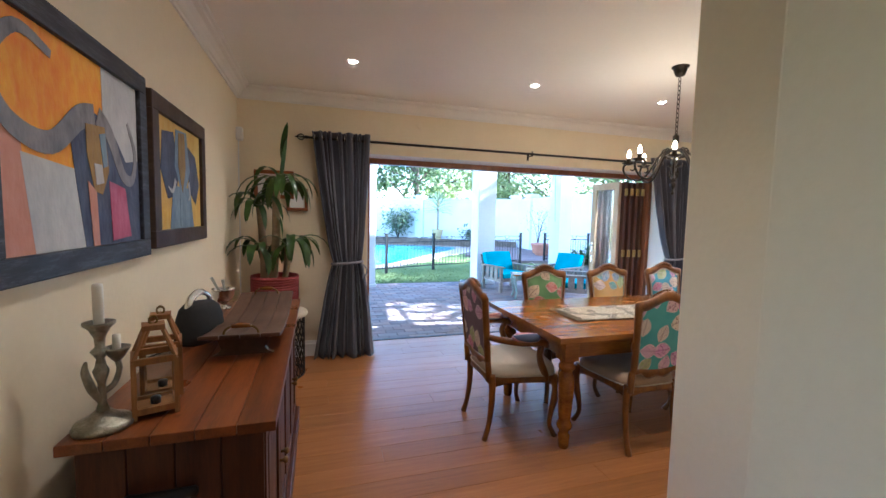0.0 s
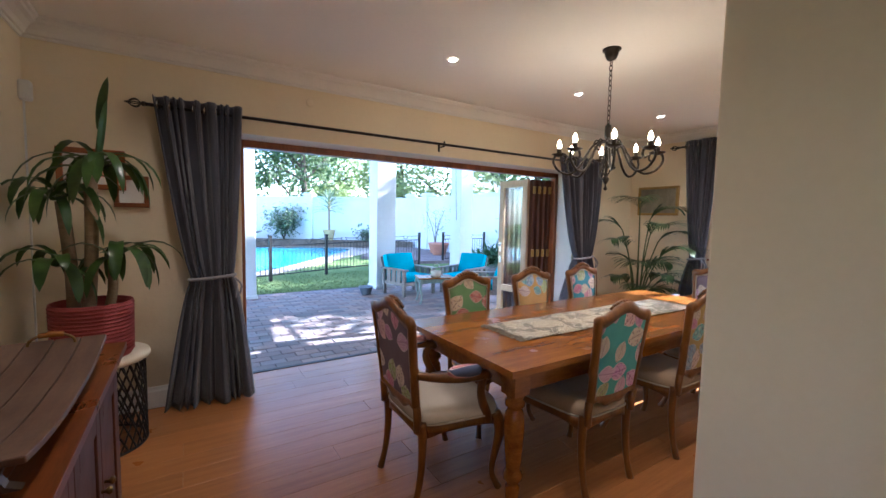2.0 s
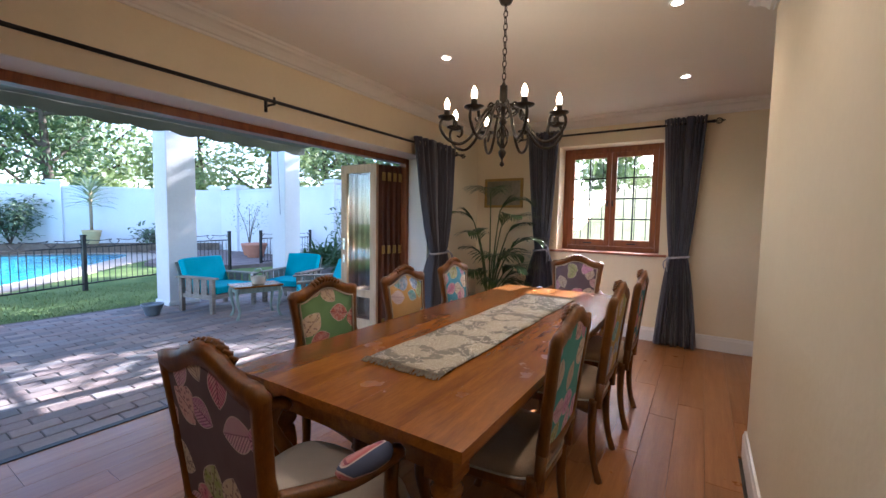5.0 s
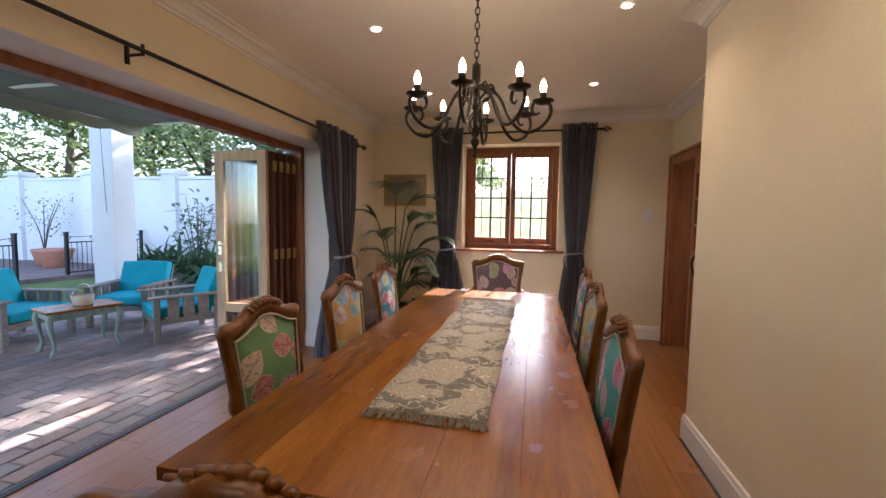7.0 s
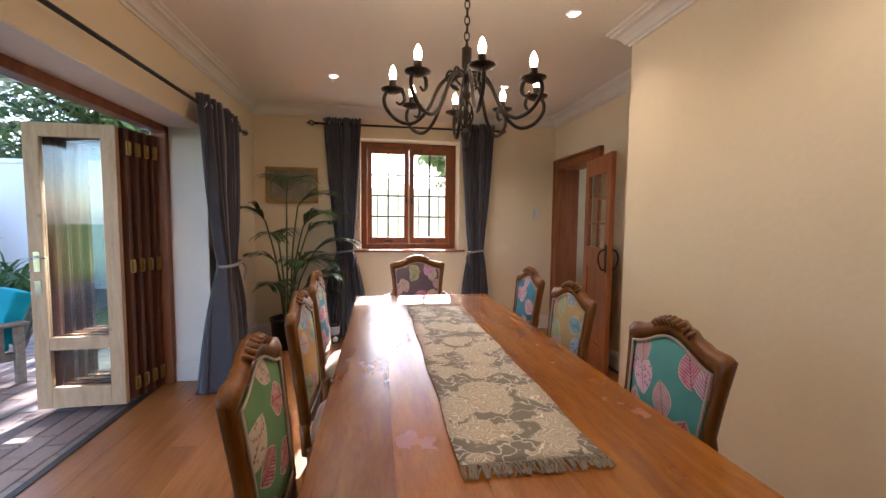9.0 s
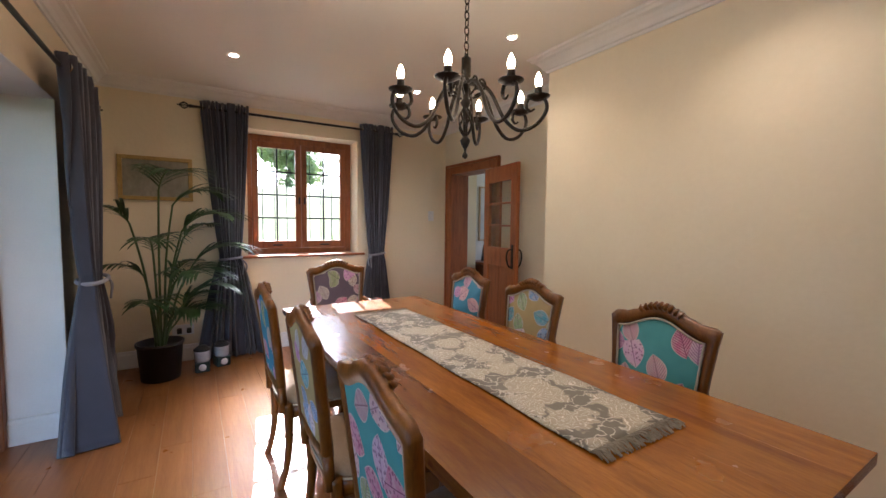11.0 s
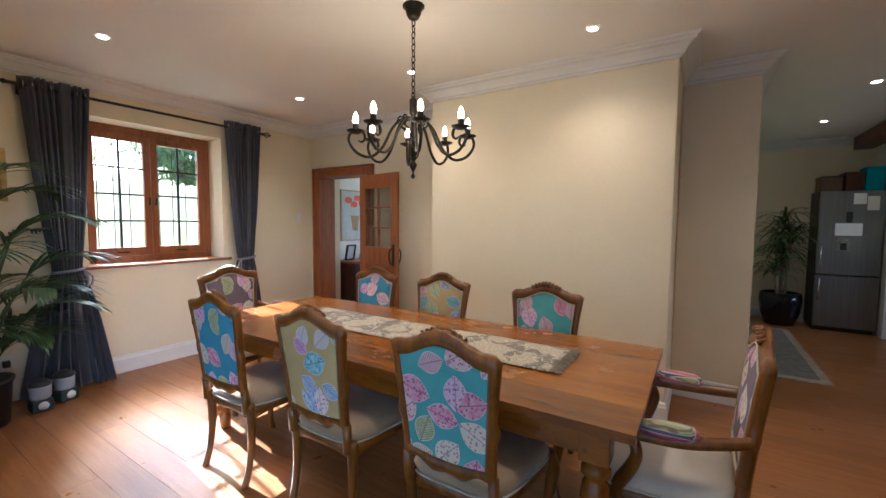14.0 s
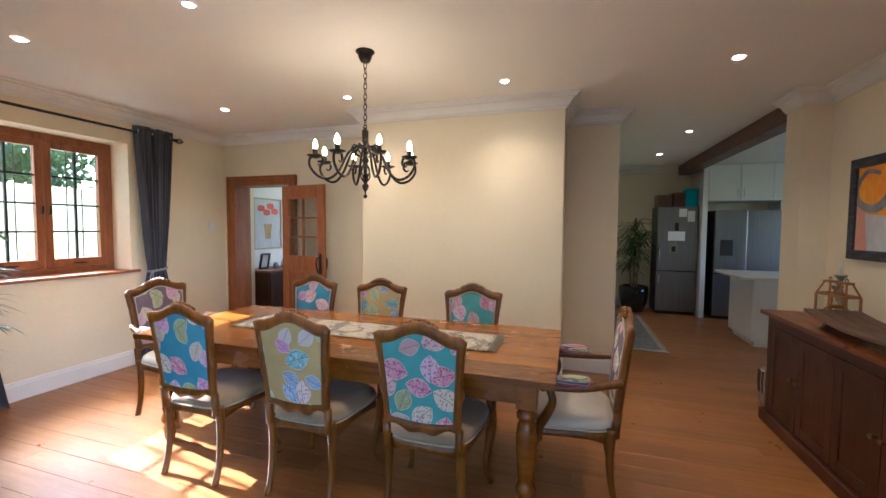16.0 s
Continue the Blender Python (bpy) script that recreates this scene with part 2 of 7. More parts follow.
def leafy(name, c1, c2, rough=0.45, back=0.35):
    m, nt, p = nodes_of(name)
    v = coords(nt)
    a = noise_at(nt, v, 9.0, 3.0)
    col = ramp(nt, a.outputs["Fac"], [(0.3, c1), (0.7, c2)])
    nt.links.new(col, p.inputs["Base Color"])
    p.inputs["Roughness"].default_value = rough
    tr = nt.nodes.new("ShaderNodeBsdfTranslucent")
    nt.links.new(col, tr.inputs[0])
    mx = nt.nodes.new("ShaderNodeMixShader")
    mx.inputs[0].default_value = back
    out = nt.nodes["Material Output"]
    nt.links.new(p.outputs[0], mx.inputs[1])
    nt.links.new(tr.outputs[0], mx.inputs[2])
    nt.links.new(mx.outputs[0], out.inputs[0])
    return m


M_WALL = plain("cream_plaster", (0.76, 0.66, 0.47), (0.82, 0.72, 0.53), 1.3, 0.75, grain=0.12, grain_scale=35, world=True, spec=0.25)
M_WALL_OUT = plain("white_limewash", (0.64, 0.65, 0.66), (0.74, 0.75, 0.75), 0.9, 0.85, grain=0.25, grain_scale=25, world=True, spec=0.2)
M_WHITE = plain("white_paint", (0.74, 0.72, 0.68), (0.82, 0.80, 0.76), 3, 0.45, grain=0.04, world=True)
M_CEIL = plain("ceiling_paint", (0.84, 0.82, 0.77), (0.89, 0.87, 0.82), 0.8, 0.7, grain=0.05, grain_scale=40, world=True, spec=0.3)
M_FLOOR = wood("honey_floorboards", (0.21, 0.076, 0.020), (0.31, 0.125, 0.036), (0.40, 0.182, 0.060), (1.0, 16.0, 16.0), 1.6, 0.31, 0.14, knots=False, world=True)
M_TABLE = wood("waxed_pine", (0.11, 0.027, 0.002), (0.235, 0.078, 0.006), (0.36, 0.142, 0.014), (1.2, 9.0, 9.0), 1.7, 0.24, 0.30, coat=0.12)
M_CHAIR = wood("carved_walnut", (0.042, 0.012, 0.001), (0.155, 0.052, 0.003), (0.265, 0.104, 0.008), (8, 8, 1.2), 3.0, 0.33, 0.12, knots=False, coat=0.08)
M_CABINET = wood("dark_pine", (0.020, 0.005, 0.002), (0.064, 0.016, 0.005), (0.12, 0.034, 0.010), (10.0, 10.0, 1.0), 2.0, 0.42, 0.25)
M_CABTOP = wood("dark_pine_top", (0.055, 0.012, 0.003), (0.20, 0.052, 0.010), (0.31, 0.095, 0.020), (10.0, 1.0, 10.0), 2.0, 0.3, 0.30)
M_FRAME = wood("stained_pine_joinery", (0.11, 0.03, 0.009), (0.27, 0.085, 0.025), (0.37, 0.135, 0.042), (9.0, 9.0, 1.2), 2.2, 0.35, 0.15)
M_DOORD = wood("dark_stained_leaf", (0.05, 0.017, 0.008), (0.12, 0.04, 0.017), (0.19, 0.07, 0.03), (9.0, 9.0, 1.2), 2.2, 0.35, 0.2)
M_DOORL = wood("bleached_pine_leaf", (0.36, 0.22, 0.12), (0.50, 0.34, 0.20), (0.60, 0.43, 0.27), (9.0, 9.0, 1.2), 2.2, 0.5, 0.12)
M_TRAY = wood("brown_slats", (0.045, 0.022, 0.014), (0.09, 0.046, 0.028), (0.15, 0.08, 0.05), (10, 1.0, 10), 3.0, 0.45, 0.2, knots=False)
M_BLACKWOOD = wood("charred_wood", (0.008, 0.008, 0.012), (0.030, 0.031, 0.042), (0.15, 0.16, 0.20), (1.4, 11, 11), 4.0, 0.5, 0.2, knots=False)
M_BROWNFR = wood("brown_picture_wood", (0.03, 0.016, 0.01), (0.06, 0.032, 0.02), (0.10, 0.055, 0.035), (9, 1.0, 9), 3.0, 0.45, 0.2, knots=False)
M_CURTAIN = plain("charcoal_curtain", (0.048, 0.050, 0.067), (0.073, 0.076, 0.098), 3, 0.8, grain=0.35, grain_scale=260, spec=0.2, sheen=0.3)
M_TIE = plain("grey_tie_cord", (0.22, 0.22, 0.25), (0.33, 0.33, 0.36), 20, 0.8, grain=0.4)
M_IRON = plain("bronzed_iron", (0.018, 0.015, 0.012), (0.05, 0.04, 0.03), 20, 0.38, 0.75, grain=0.2)
M_BLACK = plain("black_iron", (0.012, 0.012, 0.013), (0.028, 0.028, 0.03), 20, 0.45, 0.4, grain=0.15)
M_CHROME = plain("polished_metal", (0.62, 0.60, 0.57), (0.75, 0.73, 0.70), 12, 0.16, 1.0, grain=0.03)
M_PEWTER = plain("pewter", (0.20, 0.19, 0.15), (0.42, 0.40, 0.33), 22, 0.34, 1.0, grain=0.5, grain_scale=70)
M_BRASS = plain("brass", (0.42, 0.26, 0.08), (0.58, 0.38, 0.13), 14, 0.28, 1.0, grain=0.1)
M_OLDBRASS = plain("aged_brass", (0.16, 0.10, 0.035), (0.30, 0.20, 0.08), 14, 0.35, 1.0, grain=0.15)
M_STEEL = plain("brushed_steel", (0.20, 0.20, 0.21), (0.27, 0.27, 0.28), 2.0, 0.32, 0.9, grain=0.06, grain_scale=60, stretch=(20, 20, 0.6))
M_DKPLASTIC = plain("black_plastic", (0.012, 0.012, 0.013), (0.022, 0.022, 0.024), 20, 0.45, grain=0.1)
M_GLOSSPOT = plain("glossy_black_glaze", (0.006, 0.006, 0.007), (0.014, 0.014, 0.015), 8, 0.08, grain=0.01)
M_WAX = plain("candle_wax", (0.78, 0.74, 0.66), (0.86, 0.83, 0.76), 9, 0.5, grain=0.04)
M_SEAT = plain("taupe_velvet", (0.22, 0.15, 0.085), (0.40, 0.29, 0.18), 4.0, 0.9, grain=0.25, grain_scale=180, spec=0.15, sheen=0.4)
M_CREAM = plain("cream_linen", (0.52, 0.46, 0.36), (0.64, 0.58, 0.48), 5.0, 0.9, grain=0.3, grain_scale=240, spec=0.15, sheen=0.2)
M_PIPING = plain("pale_piping", (0.40, 0.35, 0.27), (0.5, 0.45, 0.36), 30, 0.85)
M_TERRA = plain("terracotta", (0.42, 0.18, 0.11), (0.55, 0.26, 0.17), 5, 0.85, grain=0.2)
M_TURQ = plain("turquoise_canvas", (0.0, 0.30, 0.40), (0.01, 0.42, 0.52), 4, 0.85, grain=0.3, grain_scale=200, spec=0.2)
M_TEAK = wood("weathered_teak", (0.14, 0.12, 0.10), (0.25, 0.22, 0.19), (0.36, 0.33, 0.29), (2, 9, 9), 3.0, 0.8, 0.2, knots=False)
M_GREENW = wood("worn_green_paint", (0.13, 0.17, 0.14), (0.24, 0.31, 0.27), (0.33, 0.40, 0.35), (6, 6, 2), 3.0, 0.7, 0.1, knots=False)
M_RAFFIA = plain("red_raffia", (0.20, 0.025, 0.025), (0.36, 0.06, 0.055), 10, 0.75, grain=0.9, grain_scale=60, stretch=(0.3, 0.3, 3.0))
M_WICKER = plain("pale_wicker", (0.28, 0.23, 0.17), (0.46, 0.40, 0.32), 14, 0.8, grain=0.8, grain_scale=70)
M_BARK = plain("cane_bark", (0.22, 0.15, 0.085), (0.36, 0.27, 0.17), 8, 0.85, grain=0.6, grain_scale=40, stretch=(1, 1, 3))
M_TBARK = plain("tree_bark", (0.05, 0.04, 0.03), (0.13, 0.11, 0.085), 4, 0.95, grain=0.9, grain_scale=14)
M_DRAC = leafy("dracaena_leaf", (0.020, 0.055, 0.014), (0.075, 0.15, 0.03), 0.3)
M_PALM = leafy("palm_leaf", (0.018, 0.045, 0.014), (0.055, 0.11, 0.03), 0.4, 0.2)
M_STEM = plain("green_stem", (0.05, 0.09, 0.025), (0.10, 0.15, 0.05), 10, 0.5)
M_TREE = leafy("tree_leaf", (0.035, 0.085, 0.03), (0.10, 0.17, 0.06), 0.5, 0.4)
# brighter copy of the tree leaf, with the sunlight mixed into its colour
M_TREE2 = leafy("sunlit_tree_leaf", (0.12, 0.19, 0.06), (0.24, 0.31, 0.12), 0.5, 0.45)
M_SHRUB = leafy("shrub_leaf", (0.08, 0.13, 0.07), (0.19, 0.25, 0.15), 0.5, 0.35)
M_GRASS = plain("lawn", (0.07, 0.12, 0.035), (0.17, 0.22, 0.08), 1.4, 0.95, grain=1.0, grain_scale=55, world=True, spec=0.1)
# lighter copy of the lawn: bright sun outside the window put into its colour
M_BRIGHTGRASS = plain("sunlit_lawn", (0.17, 0.20, 0.075), (0.33, 0.33, 0.17), 1.0, 0.95, grain=0.8, grain_scale=40, world=True, spec=0.1)
M_SOIL = plain("dark_soil", (0.09, 0.07, 0.052), (0.22, 0.18, 0.145), 3, 0.95, grain=1.0, grain_scale=20, world=True, spec=0.1)
M_PAVER = plain("clay_paver", (0.13, 0.095, 0.085), (0.26, 0.20, 0.18), 4, 0.85, grain=0.5, grain_scale=70, world=True, spec=0.25)
M_COPING = plain("pool_coping", (0.34, 0.27, 0.21), (0.48, 0.41, 0.34), 3, 0.9, grain=0.4, grain_scale=30, world=True)
M_SAND = plain("paver_joint", (0.045, 0.04, 0.035), (0.10, 0.09, 0.08), 6, 0.95, grain=0.6, world=True)
M_AWNING = plain("olive_canvas", (0.13, 0.135, 0.115), (0.18, 0.185, 0.16), 2, 0.85, grain=0.3, grain_scale=150)
M_GLASS = glass("window_glass")
# grey-green tint put in for the dark reflections in the folded door panes
M_DOORGLASS = glass("dark_reflection_glass", (0.80, 0.87, 0.86))
M_LANT = glass("lantern_glass")
M_DL = glow("downlight_glow", (1.0, 0.86, 0.66), 14.0)
M_BULB = glow("flame_bulb_glow", (1.0, 0.76, 0.42), 9.0)
M_PAPER = plain("white_paper", (0.72, 0.72, 0.70), (0.8, 0.8, 0.78), 8, 0.7)
M_KWHITE = plain("white_lacquer", (0.70, 0.68, 0.64), (0.76, 0.74, 0.70), 2, 0.3, grain=0.02)
M_STONE = plain("pale_worktop", (0.60, 0.55, 0.47), (0.72, 0.67, 0.58), 30, 0.25, grain=0.02)
M_GILT = plain("gilt_wood", (0.32, 0.20, 0.06), (0.52, 0.36, 0.13), 14, 0.4, 0.6, grain=0.3)
M_SWITCH = plain("white_plastic", (0.72, 0.72, 0.70), (0.78, 0.78, 0.76), 6, 0.4, grain=0.02)
m, nt, p = nodes_of("pool_water")
p.inputs["Base Color"].default_value = (0.05, 0.42, 0.58, 1)
p.inputs["Roughness"].default_value = 0.08
w = noise_at(nt, coords(nt, world=True), 3.0, 3.0)
nt.links.new(ramp(nt, w.outputs["Fac"], [(0.3, (0.04, 0.36, 0.52)), (0.7, (0.09, 0.50, 0.66))]), p.inputs["Base Color"])
bump(nt, p, w.outputs["Fac"], 0.25, 0.05)
M_POOL = m

LEAVES_PINK = [(0.60, 0.20, 0.32), (0.62, 0.55, 0.42), (0.58, 0.28, 0.52), (0.34, 0.44, 0.16), (0.66, 0.42, 0.58), (0.64, 0.40, 0.42)]
LEAVES_WARM = [(0.48, 0.13, 0.09), (0.60, 0.44, 0.22), (0.45, 0.10, 0.12), (0.62, 0.50, 0.33), (0.26, 0.32, 0.10), (0.52, 0.22, 0.12)]
LEAVES_COOL = [(0.10, 0.44, 0.52), (0.66, 0.56, 0.58), (0.34, 0.52, 0.22), (0.58, 0.26, 0.54), (0.62, 0.60, 0.60), (0.22, 0.42, 0.66)]
F_TEAL = leaf_print("teal_leaf_print", (0.085, 0.31, 0.31), LEAVES_PINK)
F_GREEN = leaf_print("green_leaf_print", (0.13, 0.25, 0.11), LEAVES_WARM)
F_OCHRE = leaf_print("ochre_leaf_print", (0.46, 0.28, 0.10), LEAVES_COOL)
F_TAN = leaf_print("tan_leaf_print", (0.38, 0.29, 0.13), LEAVES_COOL)
F_BLUE = leaf_print("blue_leaf_print", (0.055, 0.23, 0.33), LEAVES_PINK)
F_PLUM = leaf_print("plum_leaf_print", (0.14, 0.105, 0.13), LEAVES_PINK)
F_SLATE = leaf_print("slate_leaf_print", (0.07, 0.09, 0.16), LEAVES_WARM, 15.0, 0.038, 0.028)
# woven runner: pale flower heads on a grey ground
m, nt, p = nodes_of("flowered_weave")
v = coords(nt, (1, 1, 0.02))
vo = nt.nodes.new("ShaderNodeTexVoronoi")
vo.inputs["Scale"].default_value = 7.5
wob = noise_at(nt, v, 14.0, 2.0)
nt.links.new(mix(nt, 0.10, v, wob.outputs["Color"]), vo.inputs["Vector"])
head = ramp(nt, vo.outputs["Distance"], [(0.53, (1, 1, 1)), (0.57, (0, 0, 0))])
off = nt.nodes.new("ShaderNodeVectorMath")
off.operation = "SUBTRACT"
nt.links.new(vo.inputs["Vector"].links[0].from_socket, off.inputs[0])
nt.links.new(vo.outputs["Position"], off.inputs[1])
ox = nt.nodes.new("ShaderNodeSeparateXYZ")
nt.links.new(off.outputs[0], ox.inputs[0])
turn = math_node(nt, "ARCTAN2", ox.outputs[1], ox.outputs[0])
petal = math_node(nt, "SINE", math_node(nt, "MULTIPLY", turn, 4.0))
rings = math_node(nt, "SINE", math_node(nt, "ADD", math_node(nt, "MULTIPLY", vo.outputs["Distance"], 26.0), math_node(nt, "MULTIPLY", math_node(nt, "ABSOLUTE", petal), 3.4)))
lines = ramp(nt, math_node(nt, "ABSOLUTE", rings), [(0.14, (1, 1, 1)), (0.34, (0, 0, 0))])
st = nt.nodes.new("ShaderNodeTexVoronoi")
st.feature = "DISTANCE_TO_EDGE"
st.inputs["Scale"].default_value = 13.0
nt.links.new(mix(nt, 0.16, v, wob.outputs["Color"]), st.inputs["Vector"])
stems = ramp(nt, st.outputs["Distance"], [(0.02, (0.8, 0.8, 0.8)), (0.05, (0, 0, 0))])
base = mix(nt, stems, (0.17, 0.155, 0.125), (0.60, 0.55, 0.46))
flower = mix(nt, lines, (0.37, 0.325, 0.245), (0.70, 0.65, 0.55))
nt.links.new(mix(nt, head, base, flower), p.inputs["Base Color"])
p.inputs["Roughness"].default_value = 0.85
wv = noise_at(nt, v, 300.0, 2.0)
bump(nt, p, wv.outputs["Fac"], 0.4, 0.002)
M_RUNNER = m
# ---- structure: walls, ceiling, openings ----
CEIL = 2.647


def structure(ob, label):
    return tagged(ob, label, kind="structure")


structure(boxes("wall_west", [(-0.95, -0.72, 0.8, 4.75, 0, CEIL), (-0.95, -0.52, 0.5, 0.8, 0, CEIL)], M_WALL), "cream plastered wall with a short pier at the kitchen")
structure(boxes("wall_north", [(-0.95, 0.5, 4.3, 4.72, -0.1, 2.9), (0.5, 4.46, 4.3, 4.72, 2.10, 2.9), (4.46, 6.15, 4.3, 4.72, -0.1, 2.9)], [M_WALL]), "thick cream wall with a wide opening to the patio")
structure(boxes("wall_east", [(5.72, 6.15, 0.2, 1.94, -0.1, CEIL), (5.72, 6.15, 1.94, 3.12, -0.1, 1.0), (5.72, 6.15, 1.94, 3.12, 2.32, CEIL), (5.72, 6.15, 3.12, 4.3, -0.1, CEIL)], M_WALL), "cream plastered wall with a recessed window")
structure(boxes("wall_south", [(3.38, 4.63, 0.5, 0.72, 0, CEIL), (5.58, 5.72, 0.5, 0.72, 0, CEIL), (4.63, 5.58, 0.5, 0.72, 2.08, CEIL)], M_WALL), "cream plastered wall with a doorway")
structure(box("wall_pier", 1.39, 3.38, 0.6, 1.25, 0, CEIL, M_WALL, bevel=0.008), "broad cream plastered chimney pier")
structure(boxes("wall_kitchen_east", [(0.88, 1.39, -3.4, 0.6, 0, CEIL), (1.39, 3.38, 0.3, 0.6, 0, CEIL)], M_WALL, bevel=0.008), "cream plastered wall beside the kitchen passage")
structure(box("wall_kitchen_south", -3.4, 1.44, -3.65, -3.42, 0, CEIL, M_WALL), "cream wall behind the fridges")
structure(boxes("wall_kitchen_west", [(-3.4, -3.2, -3.42, -2.2, 0, CEIL), (-3.4, -3.2, -2.2, -0.6, 0, 1.0), (-3.4, -3.2, -2.2, -0.6, 2.1, CEIL), (-3.4, -3.2, -0.6, 0.7, 0, CEIL), (-3.2, -0.95, 0.5, 0.7, 0, CEIL)], M_WALL), "cream kitchen wall with a window opening")
# the opening in the unseen south side is added to light the back room
structure(boxes("wall_pantry", [(4.2, 4.4, -1.5, 0.5, 0, CEIL), (4.2, 4.7, -1.7, -1.5, 0, CEIL), (5.5, 6.15, -1.7, -1.5, 0, CEIL), (4.7, 5.5, -1.7, -1.5, 0, 1.0), (4.7, 5.5, -1.7, -1.5, 2.1, CEIL), (5.95, 6.15, -1.5, 0.2, 0, CEIL)], M_WHITE), "white walls of the small back room")
structure(box("ceiling", -3.4, 6.15, -3.65, 4.72, CEIL, 2.9, M_CEIL), "smooth off-white plasterboard ceiling")
structure(box("ceiling_kitchen", -3.2, -0.72, -3.42, 0.5, 2.56, CEIL - 0.003, M_WHITE), "lower white kitchen ceiling")
beam = structure(box("trim_beam", -0.72, -0.52, -3.42, 0.5, 2.47, CEIL - 0.004, M_DOORD, bevel=0.01), "dark wooden beam along the kitchen ceiling")

# cornice: a stepped and coved profile run along each wall
PROFILE = [(0, -0.115), (0.012, -0.115), (0.016, -0.10), (0.03, -0.095), (0.045, -0.07), (0.07, -0.045), (0.095, -0.035), (0.10, -0.02), (0.115, -0.014), (0.12, 0.0), (0, 0)]
SKIRT = [(0, 0), (0.018, 0), (0.018, 0.125), (0.013, 0.135), (0.010, 0.155), (0, 0.16)]


def run_profile(bm, line, prof, z):
    """Sweeps a wall profile along a line of plan points, room to the left of the way, mitred at the corners."""
    n = len(line)
    P = [Vector((*p, 0)) for p in line]
    rows = []
    for i, p in enumerate(P):
        dirs = []
        if i > 0:
            dirs.append((P[i] - P[i - 1]).normalized())
        if i < n - 1:
            dirs.append((P[i + 1] - P[i]).normalized())
        ns = [Vector((-d.y, d.x, 0)) for d in dirs]
        nn = ns[0] if len(ns) == 1 else (ns[0] + ns[1]) / (1 + ns[0].dot(ns[1]))
        rows.append([bm.verts.new((p.x + nn.x * a, p.y + nn.y * a, z + b)) for a, b in prof])
    for a, b in zip(rows, rows[1:]):
        for k in range(len(prof)):
            j = (k + 1) % len(prof)
            bm.faces.new((a[k], a[j], b[j], b[k]))
    bm.faces.new(rows[0])
    bm.faces.new(rows[-1][::-1])


bm = bmesh.new()
run_profile(bm, [(-0.52, 0.5), (-0.52, 0.8), (-0.72, 0.8), (-0.72, 4.3), (5.72, 4.3), (5.72, 0.72), (3.38, 0.72), (3.38, 1.25), (1.39, 1.25), (1.39, 0.6), (0.88, 0.6), (0.88, -3.42), (-0.5, -3.42)][::-1], PROFILE, CEIL - 0.002)
structure(mesh_ob("trim_cornice", bm, M_WHITE), "white moulded plaster cornice")
bm = bmesh.new()
for line in ([(-0.52, 0.5), (-0.52, 0.8), (-0.72, 0.8), (-0.72, 4.3), (0.5, 4.3), (0.5, 4.6)], [(4.46, 4.6), (4.46, 4.3), (5.72, 4.3), (5.72, 0.72), (5.61, 0.72)], [(4.60, 0.72), (3.38, 0.72), (3.38, 1.25), (1.39, 1.25), (1.39, 0.6), (0.88, 0.6), (0.88, -3.42), (-0.08, -3.42)]):
    run_profile(bm, line[::-1], SKIRT, 0.002)
structure(mesh_ob("baseboard", bm, M_WHITE), "white moulded skirting board")

# ---- patio opening: frame, folding leaves ----
fr = structure(boxes("door_1", [(0.5, 0.56, 4.58, 4.68, 0, 2.10), (4.40, 4.46, 4.58, 4.68, 0, 2.10), (0.5, 4.46, 4.58, 4.68, 2.035, 2.10)], M_FRAME, bevel=0.004), "wide stained wooden frame of the folding doors")
structure(box("trim_threshold", 0.5, 4.46, 4.655, 4.70, -0.045, 0.006, M_BLACK), "dark metal door track")


def door_leaf(name, m, width, height, wood_mat, low=0.42):
    """A glazed leaf in its own plane: x is the thickness, y the width from the hinge."""
    t, s = 0.022, 0.095
    ob = empty(name, m)
    boxes("frame", [(-t, t, 0, s, 0, height), (-t, t, width - s, width, 0, height), (-t, t, s, width - s, height - s, height), (-t, t, s, width - s, 0, 0.15), (-t, t, s, width - s, low, low + 0.09)], wood_mat, ob, bevel=0.004)
    for z0, z1 in ((0.15, low), (low + 0.09, height - s)):
        g = box("pane", -0.003, 0.003, s, width - s, z0, z1, M_DOORGLASS, ob)
        g.visible_shadow = False
    return ob


LEAF_W, LEAF_H = 0.56, 2.0
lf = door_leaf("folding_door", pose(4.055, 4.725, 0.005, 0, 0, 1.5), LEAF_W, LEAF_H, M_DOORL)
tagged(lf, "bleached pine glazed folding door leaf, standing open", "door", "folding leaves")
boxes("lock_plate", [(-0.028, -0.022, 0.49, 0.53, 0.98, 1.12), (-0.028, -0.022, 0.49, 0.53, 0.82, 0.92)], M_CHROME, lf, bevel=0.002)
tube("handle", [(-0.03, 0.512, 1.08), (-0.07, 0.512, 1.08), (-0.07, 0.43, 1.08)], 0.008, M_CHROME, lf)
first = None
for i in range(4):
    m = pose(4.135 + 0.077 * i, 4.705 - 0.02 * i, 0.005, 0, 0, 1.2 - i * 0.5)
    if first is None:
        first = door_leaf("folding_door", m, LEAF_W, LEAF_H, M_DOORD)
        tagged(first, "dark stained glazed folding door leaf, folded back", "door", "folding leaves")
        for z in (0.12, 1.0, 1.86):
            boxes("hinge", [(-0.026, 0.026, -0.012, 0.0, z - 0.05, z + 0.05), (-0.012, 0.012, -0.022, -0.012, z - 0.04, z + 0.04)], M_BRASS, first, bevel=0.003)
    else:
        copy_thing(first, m)

